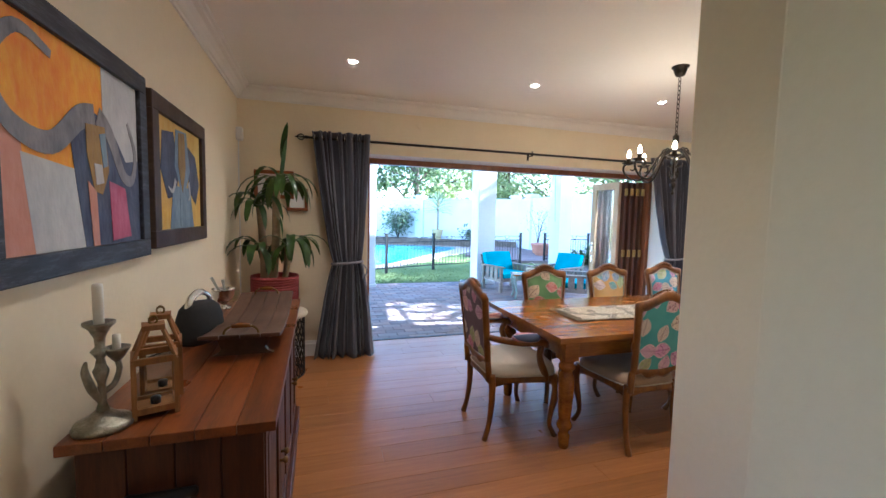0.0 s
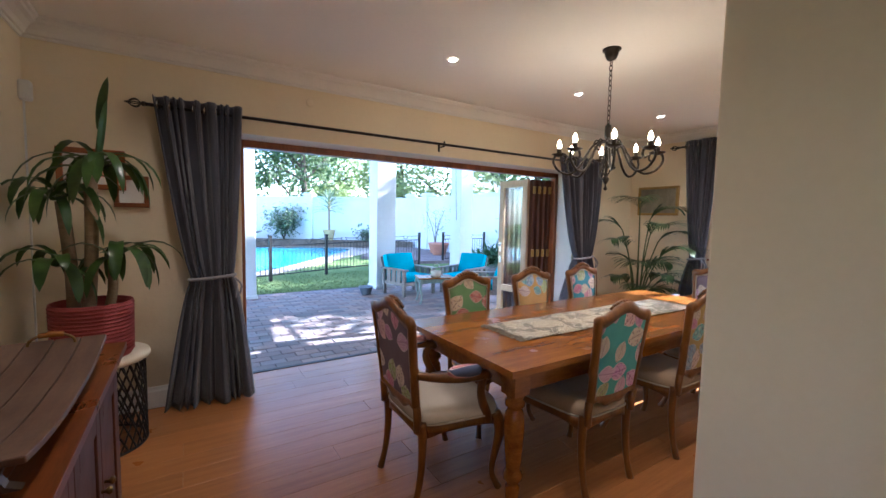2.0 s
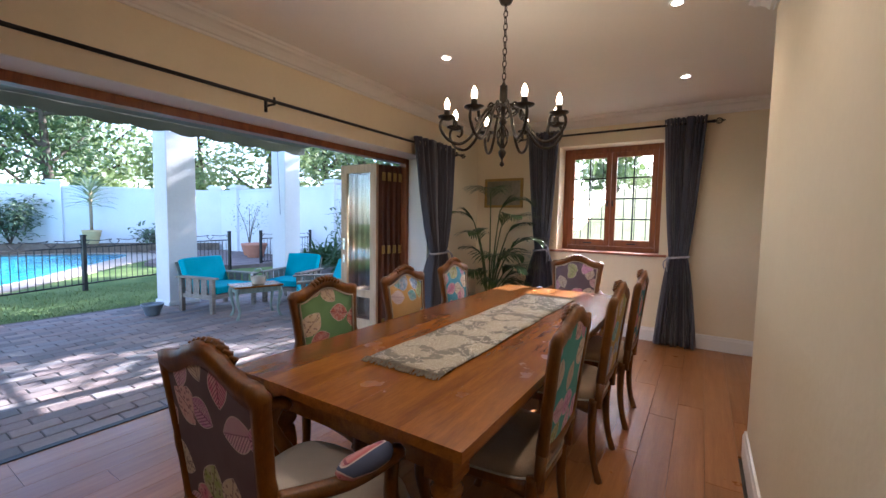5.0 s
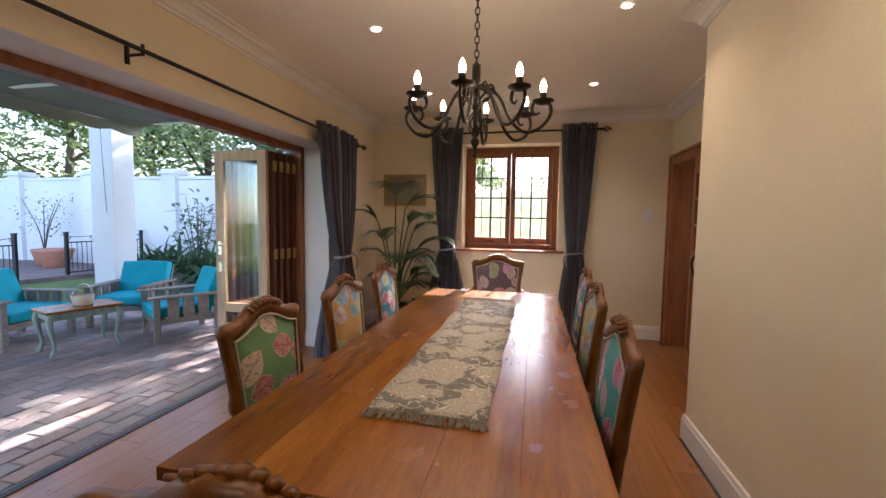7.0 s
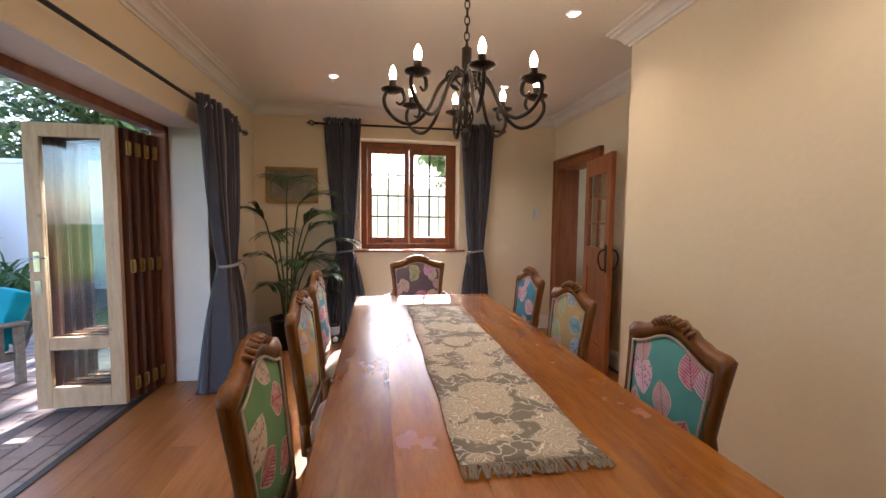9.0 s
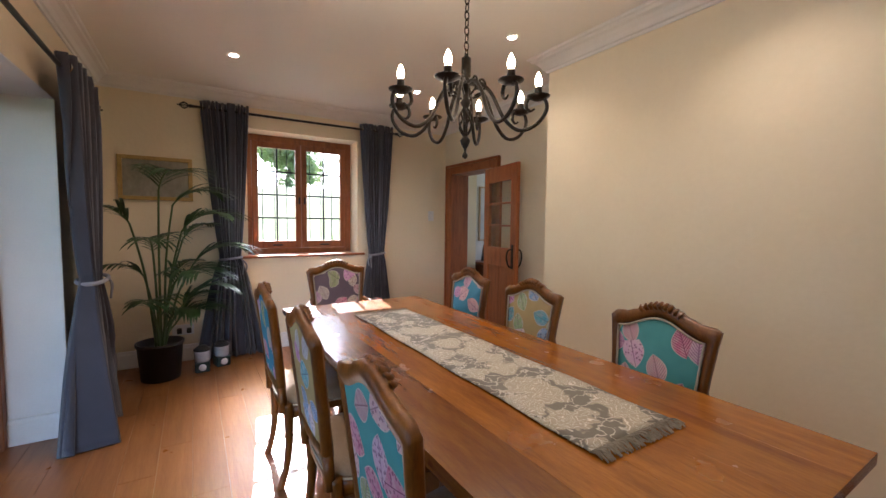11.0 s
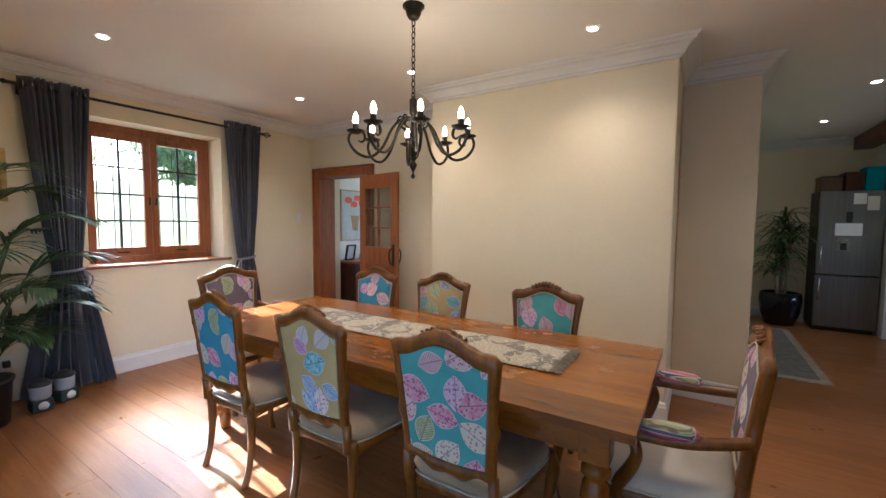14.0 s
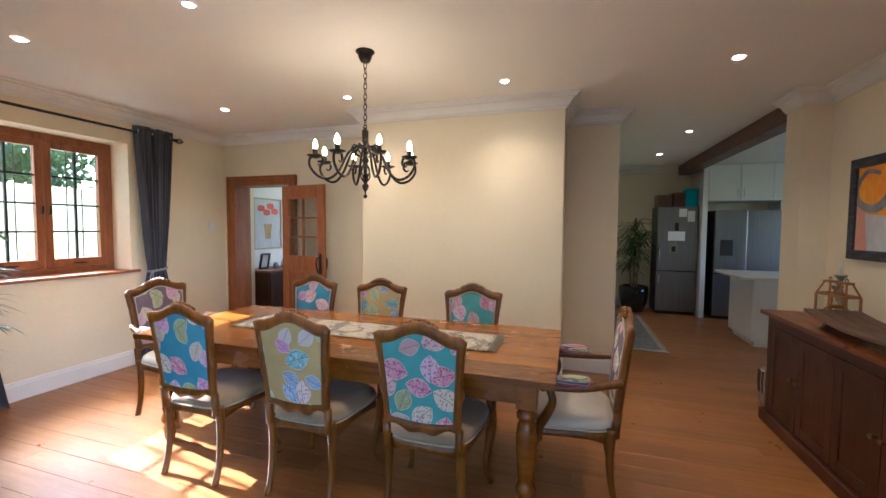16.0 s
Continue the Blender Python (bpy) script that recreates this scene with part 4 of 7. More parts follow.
        x, y = s * 0.19 * W, -0.195
        tube("leg", smooth_path([(x, y, 0.44), (x, y + 0.006, 0.34), (x, y + 0.004, 0.22), (x, y - 0.012, 0.10), (x, y - 0.04, 0.0)], 4), [0.025, 0.023, 0.020, 0.017, 0.020], M_CHAIR, ob, 10)
    if arms:
        for s in (-1, 1):
            za = 0.665
            tube("arm", smooth_path([(s * 0.212 * W, rake(0.70) + 0.005, 0.70), (s * 0.235 * W, -0.16, 0.685), (s * 0.262 * W, -0.04, 0.668), (s * 0.268 * W, 0.08, 0.662), (s * 0.258 * W, 0.135, 0.655), (s * 0.252 * W, 0.16, 0.632)], 5), [0.020, 0.022, 0.023, 0.024, 0.027, 0.018], M_CHAIR, ob, 10)
            tube("arm_post", smooth_path([(s * 0.256 * W, 0.125, 0.655), (s * 0.268 * W, 0.10, 0.59), (s * 0.255 * W, 0.12, 0.52), (s * 0.240 * W, 0.16, 0.44), (s * 0.238 * W, 0.17, 0.39)], 5), [0.022, 0.021, 0.024, 0.028, 0.025], M_CHAIR, ob, 10)
            bm = bmesh.new()
            add_tube(bm, smooth_path([(s * 0.250 * W, -0.09, 0.694), (s * 0.258 * W, -0.06, 0.701), (s * 0.266 * W, 0.01, 0.698), (s * 0.267 * W, 0.07, 0.693), (s * 0.264 * W, 0.095, 0.684)], 5), [0.010, 0.030, 0.034, 0.030, 0.010], 12)
            mesh_ob("arm_pad", bm, F_SLATE, ob, smooth=True)
    return ob


CH = "carved walnut dining chair, "
for x, y, r, front, rear, lab in ((1.985, 2.975, 180, F_GREEN, F_TEAL, "green and teal leaf print, taupe velvet seat"), (2.69, 2.985, 180, F_OCHRE, F_TAN, "ochre leaf print, taupe velvet seat"), (3.412, 3.02, 181, F_BLUE, F_BLUE, "blue leaf print, taupe velvet seat"),
                                  (2.04, 2.19, 0, F_TEAL, F_TEAL, "teal leaf print, taupe velvet seat"), (2.845, 2.155, 0, F_TAN, F_TAN, "tan leaf print, taupe velvet seat"), (3.53, 2.125, 0, F_BLUE, F_BLUE, "blue leaf print, taupe velvet seat")):
    tagged(dining_chair("dining_chair", pose(x, y, 0, 0, 0, r), front, rear, M_SEAT), CH + lab, "chair", "chairs round the table")
for x, y, r, rear in ((1.285, 2.56, -91, F_PLUM), (4.275, 2.555, 90, F_PLUM)):
    tagged(dining_chair("dining_armchair", pose(x, y, 0, 0, 0, r), F_PLUM, rear, M_CREAM, True), "carved walnut armchair, plum leaf print, cream linen seat", "chair", "chairs round the table")

# ---- chandelier ----
CX, CY = 2.655, 2.52
cd = empty("chandelier", pose(CX, CY, CEIL))
lathe("ceiling_rose", [(0.012, -0.075), (0.030, -0.07), (0.042, -0.045), (0.050, -0.012), (0.062, -0.008), (0.062, 0.0)], M_IRON, cd, 24)
bm = bmesh.new()
zz, k = -0.075, 0
while zz > -0.50:
    pts = [(0.011 * math.cos(q * math.pi / 5) * (1 - k % 2), 0.011 * math.cos(q * math.pi / 5) * (k % 2), zz - 0.018 + 0.021 * math.sin(q * math.pi / 5)) for q in range(11)]
    add_tube(bm, pts, 0.0032, 5)
    zz -= 0.034
    k += 1
mesh_ob("chain", bm, M_IRON, cd, smooth=True)
lathe("stem", [(0.006, -0.50), (0.012, -0.515), (0.022, -0.52), (0.022, -0.60), (0.014, -0.61), (0.014, -0.70), (0.026, -0.72), (0.014, -0.74), (0.012, -0.78), (0.010, -0.86), (0.012, -0.875), (0.024, -0.89), (0.018, -0.91), (0.006, -0.93), (0.005, -0.945), (0.013, -0.955), (0.013, -0.965), (0.002, -0.975)][::-1], M_IRON, cd, 16)
bm = bmesh.new()
for q in range(6):
    a0 = q * math.pi / 3
    add_tube(bm, smooth_path([(0.008 * math.cos(a0), 0.008 * math.sin(a0), -0.74), (0.030 * math.cos(a0 + 0.8), 0.030 * math.sin(a0 + 0.8), -0.78), (0.030 * math.cos(a0 + 1.6), 0.030 * math.sin(a0 + 1.6), -0.83), (0.008 * math.cos(a0 + 2.4), 0.008 * math.sin(a0 + 2.4), -0.87)], 5), 0.0045, 5)
mesh_ob("cage", bm, M_IRON, cd, smooth=True)
arm = [(0.02, -0.60), (0.07, -0.605), (0.13, -0.66), (0.19, -0.77), (0.26, -0.825), (0.335, -0.81), (0.385, -0.755), (0.385, -0.705), (0.345, -0.675), (0.305, -0.69), (0.295, -0.725), (0.315, -0.745), (0.335, -0.735)]
RB, ZB = 0.325, -0.720
for q in range(8):
    an = q * math.pi / 4 - 0.035
    c, s = math.cos(an), math.sin(an)
    tube("arm", smooth_path([(r * 0.93 * c, r * 0.93 * s, z - 0.030) for r, z in arm], 5), [0.0085] * 10 + [0.006, 0.004], M_IRON, cd, 8)
    tube("scroll", smooth_path([(r * c, r * s, z) for r, z in ((0.04, -0.69), (0.075, -0.675), (0.09, -0.645), (0.075, -0.62), (0.055, -0.63), (0.06, -0.65))], 4), 0.0055, M_IRON, cd, 6)
    at = (RB * c, RB * s, ZB)
    lathe("drip_pan", [(0.004, -0.012), (0.020, -0.010), (0.050, 0.004), (0.052, 0.009), (0.020, 0.0), (0.010, 0.0)], M_IRON, cd, 20, at)
    lathe("candle_tube", [(0.0165, 0.0), (0.0165, 0.045), (0.012, 0.048)], M_IRON, cd, 16, at)
    lathe("bulb", [(0.008, 0.047), (0.012, 0.053), (0.0155, 0.067), (0.0145, 0.080), (0.009, 0.098), (0.004, 0.107), (0.001, 0.111)], M_BULB, cd, 14, at)
tagged(cd, "bronzed iron chandelier, eight scrolled arms, lit flame bulbs", "chandelier")
# extra soft fill among the glowing bulbs, added to brighten the ceiling
L = new("chandelier_fill", bpy.data.lights.new("chandelier_fill", "POINT"))
L.data.energy, L.data.color, L.data.shadow_soft_size = 1.3, (1.0, 0.78, 0.52), 0.4
L.location = (CX, CY, CEIL - 0.66)

# ---- sideboard and the things on it ----
SB = 0.86
sb = empty("sideboard", pose(0, 0, 0))
for i in range(5):
    w = 0.525 / 5
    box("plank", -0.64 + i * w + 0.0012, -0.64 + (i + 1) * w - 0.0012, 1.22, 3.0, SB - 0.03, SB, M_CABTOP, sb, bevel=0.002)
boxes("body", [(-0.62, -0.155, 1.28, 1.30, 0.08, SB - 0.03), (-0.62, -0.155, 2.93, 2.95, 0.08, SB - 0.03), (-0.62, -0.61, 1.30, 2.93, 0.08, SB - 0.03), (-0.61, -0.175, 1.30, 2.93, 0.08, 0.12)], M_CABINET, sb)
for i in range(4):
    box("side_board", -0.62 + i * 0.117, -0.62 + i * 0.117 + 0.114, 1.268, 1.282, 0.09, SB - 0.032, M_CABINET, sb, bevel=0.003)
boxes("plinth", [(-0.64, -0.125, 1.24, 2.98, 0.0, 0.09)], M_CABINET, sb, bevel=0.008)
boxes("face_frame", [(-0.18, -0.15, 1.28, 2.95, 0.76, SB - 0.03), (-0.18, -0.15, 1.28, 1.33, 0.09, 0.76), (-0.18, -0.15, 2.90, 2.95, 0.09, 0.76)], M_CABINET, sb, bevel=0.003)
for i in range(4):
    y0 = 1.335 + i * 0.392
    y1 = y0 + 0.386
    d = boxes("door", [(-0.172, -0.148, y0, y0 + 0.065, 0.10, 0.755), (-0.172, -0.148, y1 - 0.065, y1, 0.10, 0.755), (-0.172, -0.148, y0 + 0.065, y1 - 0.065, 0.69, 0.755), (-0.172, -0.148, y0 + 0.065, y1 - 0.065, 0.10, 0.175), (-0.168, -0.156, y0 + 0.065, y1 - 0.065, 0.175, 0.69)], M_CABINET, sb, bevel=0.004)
    yk = y1 - 0.03 if i % 2 == 0 else y0 + 0.03
    lathe("knob", [(0.006, 0), (0.006, 0.012), (0.015, 0.022), (0.012, 0.03), (0.002, 0.033)], M_OLDBRASS, d, 12).matrix_basis = pose(-0.148, yk, 0.46, 0, 90, 0)
bm = bmesh.new()
add_tube(bm, smooth_path([(-0.50, 1.262, 0.66), (-0.48, 1.235, 0.675), (-0.42, 1.225, 0.68), (-0.36, 1.235, 0.675), (-0.34, 1.262, 0.66)], 4), 0.016, 8)
mesh_ob("side_handle", bm, M_BLACK, sb, smooth=True)
tagged(sb, "dark stained pine sideboard with panelled doors by the wall", "sideboard")

# candlestick with a tall candle and a small arm
cs = empty("candlestick", pose(-0.567, 1.305, SB) @ Matrix.Diagonal((0.8, 0.8, 0.97, 1)))
lathe("foot", [(0.085, 0.0), (0.088, 0.008), (0.080, 0.020), (0.060, 0.026), (0.045, 0.034), (0.022, 0.05)], M_PEWTER, cs, 28)
lathe("stem", [(0.022, 0.045), (0.013, 0.07), (0.012, 0.13), (0.020, 0.15), (0.024, 0.165), (0.016, 0.18), (0.012, 0.20), (0.022, 0.215), (0.028, 0.222), (0.014, 0.235), (0.016, 0.26), (0.030, 0.285), (0.046, 0.298), (0.046, 0.305), (0.018, 0.30)], M_PEWTER, cs, 20)
tube("leaf_arm", smooth_path([(0, 0, 0.07), (-0.02, -0.02, 0.12), (-0.032, -0.03, 0.17), (-0.028, -0.03, 0.20)], 5), [0.008, 0.014, 0.012, 0.004], M_PEWTER, cs)
tube("arm", smooth_path([(0, 0, 0.10), (0.03, 0.015, 0.12), (0.045, 0.02, 0.16), (0.04, 0.02, 0.19)], 5), 0.009, M_PEWTER, cs)
lathe("cup", [(0.010, 0.185), (0.024, 0.20), (0.040, 0.222), (0.040, 0.226), (0.015, 0.222)], M_PEWTER, cs, 20, (0.04, 0.02, 0))
lathe("candle_stub", [(0.012, 0.220), (0.012, 0.262), (0.002, 0.264)], M_WAX, cs, 14, (0.04, 0.02, 0))
lathe("candle", [(0.015, 0.295), (0.0155, 0.405), (0.014, 0.412), (0.002, 0.414)], M_WAX, cs, 16)
tagged(cs, "pewter candlestick with a tall white candle on the sideboard", "candlestick")

# wooden lantern
ln = empty("lantern", pose(-0.468, 1.385, SB, 0, 0, 20) @ Matrix.Diagonal((0.68, 0.68, 1.02, 1)))
a, h, r0 = 0.075, 0.165, 0.03
bm = bmesh.new()
for sx in (-1, 1):
    for sy in (-1, 1):
        add_box(bm, sx * a - 0.009, sx * a + 0.009, sy * a - 0.009, sy * a + 0.009, 0, h)
        add_tube(bm, [(sx * a, sy * a, h), (sx * r0, sy * r0, h + 0.085)], 0.0085, 6)
for z in (0.022, h):
    add_box(bm, -a, a, -a - 0.009, -a + 0.009, z - 0.009, z + 0.009)
    add_box(bm, -a, a, a - 0.009, a + 0.009, z - 0.009, z + 0.009)
    add_box(bm, -a - 0.009, -a + 0.009, -a, a, z - 0.0085, z + 0.0085)
    add_box(bm, a - 0.009, a + 0.009, -a, a, z - 0.0085, z + 0.0085)
add_box(bm, -a, a, -a, a, 0.012, 0.020)
add_box(bm, -r0 - 0.012, r0 + 0.012, -r0 - 0.012, r0 + 0.012, h + 0.08, h + 0.095)
M_LWOOD = wood("lantern_wood", (0.14, 0.05, 0.013), (0.30, 0.13, 0.036), (0.42, 0.205, 0.065), (9, 9, 1.2), 3.0, 0.5, 0.1, knots=False)
mesh_ob("frame", bm, M_LWOOD, ln)
for q in range(4):
    p = box("pane", -a + 0.009, a - 0.009, -a - 0.002, -a + 0.001, 0.032, h - 0.009, M_LANT, ln)
    p.matrix_basis = pose(0, 0, 0, 0, 0, 90 * q)
    p.visible_shadow = False
tube("ring", [(0.015 * math.cos(k * math.pi / 8), 0, h + 0.105 + 0.012 * math.sin(k * math.pi / 8)) for k in range(17)], 0.004, M_OLDBRASS, ln)
lathe("tea_light", [(0.019, 0.021), (0.020, 0.04), (0.004, 0.041)], M_DKPLASTIC, ln, 16)
tagged(ln, "small wooden lantern with glass panes on the sideboard", "lantern", "wooden lanterns")
copy_thing(ln, pose(-0.492, 1.52, SB, 0, 0, 16))

# speaker with a chrome handle
sp = empty("speaker", pose(-0.525, 2.11, SB, 0, 0, 66) @ Matrix.Diagonal((1.0, 1.0, 0.95, 1)))
bm = bmesh.new()
prev = None
for f, z in ((0.90, 0.0), (1.0, 0.012), (1.0, 0.06), (0.93, 0.12), (0.80, 0.165), (0.60, 0.188), (0.2, 0.195)):
    ring = []
    for i in range(28):
        c, s = math.cos(2 * math.pi * i / 28), math.sin(2 * math.pi * i / 28)
        ring.append(bm.verts.new((math.copysign(abs(c) ** 0.7, c) * 0.115 * f, math.copysign(abs(s) ** 0.7, s) * 0.075 * f, z)))
    if prev:
        for i in range(28):
            bm.faces.new((prev[i], prev[(i + 1) % 28], ring[(i + 1) % 28], ring[i]))
    else:
        bm.faces.new(ring[::-1])
    prev = ring
bm.faces.new(prev)
M_MESH = plain("black_speaker_cloth", (0.008, 0.008, 0.009), (0.016, 0.016, 0.018), 20, 0.8, grain=0.6, grain_scale=300)
mesh_ob("body", bm, M_MESH, sp, smooth=True)
bm = bmesh.new()
add_tube(bm, smooth_path([(-0.07, 0, 0.17), (-0.055, 0, 0.215), (0, 0, 0.24), (0.055, 0, 0.215), (0.07, 0, 0.17)], 5), 0.011, 10, flat=1.6)
mesh_ob("handle", bm, M_CHROME, sp, smooth=True)
box("badge", 0.03, 0.06, -0.078, -0.0745, 0.03, 0.034, M_CHROME, sp)
tube("cable", smooth_path([(-0.10, 0.03, 0.012), (-0.16, 0.05, 0.008), (-0.20, 0.02, 0.008), (-0.26, 0.03, 0.006)], 5), 0.004, M_DKPLASTIC, sp)
tagged(sp, "black cloth-covered portable speaker with a chrome handle", "speaker")

# curved slatted serving tray on feet
ty = empty("serving_tray", pose(-0.30, 2.24, SB))
for i in range(4):
    bm = bmesh.new()
    x0, x1 = -0.15 + i * 0.076, -0.15 + i * 0.076 + 0.0735
    n = 24
    rows = []
    for k in range(n + 1):
        y = -0.48 + 0.96 * k / n
        z = 0.050 + 0.045 * abs(y / 0.48) ** 2.2
        rows.append([bm.verts.new((x0, y, z)), bm.verts.new((x1, y, z)), bm.verts.new((x1, y, z + 0.016)), bm.verts.new((x0, y, z + 0.016))])
    for a_, b_ in zip(rows, rows[1:]):
        for k in range(4):
            bm.faces.new((a_[k], a_[(k + 1) % 4], b_[(k + 1) % 4], b_[k]))
    bm.faces.new(rows[0][::-1])
    bm.faces.new(rows[-1])
    mesh_ob("slat", bm, M_TRAY, ty, bevel=0.003)
for s in (-1, 1):
    bm = bmesh.new()
    y = s * 0.38
    pts = [(-0.12, 0.0), (-0.095, 0.012), (-0.085, 0.03), (-0.10, 0.072), (0.10, 0.072), (0.085, 0.03), (0.095, 0.012), (0.12, 0.0)]
    f0 = [bm.verts.new((x, y - 0.014, z)) for x, z in pts]
    f1 = [bm.verts.new((x, y + 0.014, z)) for x, z in pts]
    bm.faces.new(f0)
    bm.faces.new(f1[::-1])
    for k in range(len(pts)):
        bm.faces.new((f0[k], f0[(k + 1) % 8], f1[(k + 1) % 8], f1[k]))
    mesh_ob("foot", bm, M_TRAY, ty)
for s in (-1, 1):
    y = s * 0.44
    tube("handle", smooth_path([(-0.065, y, 0.095), (-0.06, y, 0.120), (-0.03, y, 0.137), (0.03, y, 0.137), (0.06, y, 0.120), (0.065, y, 0.095)], 4), 0.005, M_OLDBRASS, ty)
    tube("grip", [(-0.035, y, 0.137), (0, y, 0.140), (0.035, y, 0.137)], [0.009, 0.012, 0.009], M_TABLE, ty)
tagged(ty, "long curved brown slatted wooden tray on feet", "tray")

# silver sugar bowl and spoons
bw = empty("metal_bowl", pose(-0.56, 2.78, SB))
lathe("bowl", [(0.045, 0.0), (0.048, 0.006), (0.020, 0.018), (0.018, 0.035), (0.045, 0.055), (0.062, 0.085), (0.064, 0.12), (0.070, 0.127), (0.066, 0.127), (0.058, 0.09), (0.02, 0.06)], M_CHROME, bw, 28)
for p, q in (((0.0, 0.0, 0.06), (-0.06, -0.02, 0.20)), ((0.015, 0.01, 0.06), (-0.005, 0.01, 0.18))):
    tube("spoon", [p, q], [0.006, 0.009], M_PEWTER, bw)
tagged(bw, "polished silver bowl holding two spoons", "bowl")


# ---- pictures ----
def flat(name, pts, y, mat, parent, t=0.0012):
    """A thin painted shape in the x-z plane of its picture."""
    bm = bmesh.new()
    a = [bm.verts.new((x, y, z)) for x, z in pts]
    b = [bm.verts.new((x, y - t, z)) for x, z in pts]
    bm.faces.new(b)
    n = len(pts)
    for i in range(n):
        bm.faces.new((a[i], a[(i + 1) % n], b[(i + 1) % n], b[i]))
    return mesh_ob(name, bm, mat, parent)


def picture(name, m, w, h, fw, frame_mat, ground, label):
    ob = empty(name, m)
    d = 0.035
    boxes("frame", [(-w / 2, w / 2, -d, 0, h / 2 - fw, h / 2), (-w / 2, w / 2, -d, 0, -h / 2, -h / 2 + fw), (-w / 2, -w / 2 + fw, -d, 0, -h / 2 + fw, h / 2 - fw), (w / 2 - fw, w / 2, -d, 0, -h / 2 + fw, h / 2 - fw)], frame_mat, ob, bevel=0.004)
    box("canvas", -w / 2 + fw, w / 2 - fw, -0.018, -0.004, -h / 2 + fw, h / 2 - fw, ground, ob)
    return tagged(ob, label, "picture")


def brush(name, c1, c2, scale=5.0):
    return plain(name, c1, c2, scale, 0.6, grain=0.35, grain_scale=30, stretch=(1.5, 1, 0.7))


P_ORANGE = brush("orange_paint", (0.78, 0.14, 0.004), (0.92, 0.56, 0.03), 2.6)
P_YELLOW = brush("yellow_paint", (0.62, 0.33, 0.02), (0.78, 0.58, 0.16), 4)
P_PALE = brush("pale_paint", (0.42, 0.43, 0.45), (0.62, 0.61, 0.60), 4)
P_SALMON = brush("salmon_paint", (0.55, 0.22, 0.14), (0.66, 0.34, 0.25), 4)
P_NAVY = brush("navy_paint", (0.03, 0.035, 0.075), (0.10, 0.12, 0.20), 7)
P_GREY = brush("grey_paint", (0.12, 0.12, 0.14), (0.34, 0.32, 0.33), 7)
P_BLUE = brush("blue_paint", (0.10, 0.17, 0.26), (0.30, 0.40, 0.50), 6)
P_PINK = brush("magenta_paint", (0.35, 0.03, 0.10), (0.55, 0.16, 0.24), 6)
P_OCHRE = brush("brown_paint", (0.22, 0.12, 0.04), (0.45, 0.28, 0.08), 9)


def band(line, w0, w1):
    """A curved band round a line, as one outline."""
    P = smooth_path([(x, 0, z) for x, z in line], 6)
    left, right = [], []
    for i, p in enumerate(P):
        d = (P[min(i + 1, len(P) - 1)] - P[max(i - 1, 0)]).normalized()
        w = w0 + (w1 - w0) * i / (len(P) - 1)
        left.append((p.x - d.z * w, p.z + d.x * w))
        right.append((p.x + d.z * w, p.z - d.x * w))
    return left + right[::-1]


# abstract painting with broad fields and curved bands
pa = picture("painting", pose(-0.719, 1.575, 1.64, 0, 0, 90), 0.92, 0.74, 0.07, M_BLACKWOOD, P_ORANGE, "colourful abstract painting in a charred black wood frame")
flat("paint_field", [(0.12, 0.30), (0.41, 0.30), (0.41, -0.30), (0.16, -0.30), (0.20, 0.05), (0.12, 0.15)], -0.0185, P_PALE, pa)
flat("paint_field", [(-0.41, 0.02), (-0.30, 0.02), (-0.26, -0.30), (-0.41, -0.30)], -0.0185, P_SALMON, pa)
flat("paint_field", [(-0.30, -0.04), (-0.06, -0.06), (-0.02, -0.30), (-0.26, -0.30)], -0.0188, P_PALE, pa)
flat("paint_field", [(-0.08, 0.02), (0.02, 0.14), (0.16, 0.12), (0.28, 0.0), (0.41, 0.02), (0.41, -0.30), (-0.02, -0.30), (-0.06, -0.10)], -0.0199, P_NAVY, pa)
flat("paint_field", band([(-0.16, 0.24), (-0.30, 0.26), (-0.40, 0.14), (-0.34, 0.03), (-0.18, 0.0), (-0.03, 0.10), (0.06, 0.12)], 0.012, 0.042), -0.0212, P_GREY, pa)
flat("paint_field", band([(0.30, 0.15), (0.36, 0.04), (0.33, -0.06), (0.25, -0.05), (0.16, 0.08), (0.08, 0.13)], 0.008, 0.034), -0.0212, P_GREY, pa)
flat("paint_field", [(0.0, 0.09), (0.12, 0.10), (0.14, -0.05), (0.09, -0.13), (0.04, -0.12), (0.0, 0.0)], -0.0226, P_OCHRE, pa)
flat("paint_field", [(0.0, -0.09), (0.05, -0.12), (0.06, -0.30), (0.02, -0.30)], -0.0226, P_SALMON, pa)
flat("paint_field", [(0.14, -0.08), (0.26, -0.10), (0.30, -0.28), (0.15, -0.29)], -0.0226, P_PINK, pa)
flat("paint_field", [(0.08, 0.07), (0.12, 0.08), (0.13, -0.03), (0.10, -0.04)], -0.0239, P_BLUE, pa)
flat("paint_field", [(0.04, -0.03), (0.09, -0.03), (0.10, -0.09), (0.05, -0.10)], -0.0239, P_PALE, pa)

pb = picture("painting", pose(-0.719, 2.53, 1.64, 0, 0, 90), 0.87, 0.70, 0.08, M_BROWNFR, P_YELLOW, "abstract yellow and blue-grey painting in brown wood frame")
flat("paint_field", [(-0.28, 0.20), (-0.12, 0.22), (-0.05, 0.02), (-0.10, -0.10), (-0.22, -0.12), (-0.31, 0.02)], -0.0188, P_NAVY, pb)
flat("paint_field", [(0.12, 0.18), (0.26, 0.14), (0.33, -0.02), (0.25, -0.14), (0.12, -0.06)], -0.0188, P_NAVY, pb)
flat("paint_field", [(-0.14, -0.05), (0.14, -0.05), (0.20, -0.27), (-0.20, -0.27)], -0.0194, P_BLUE, pb)
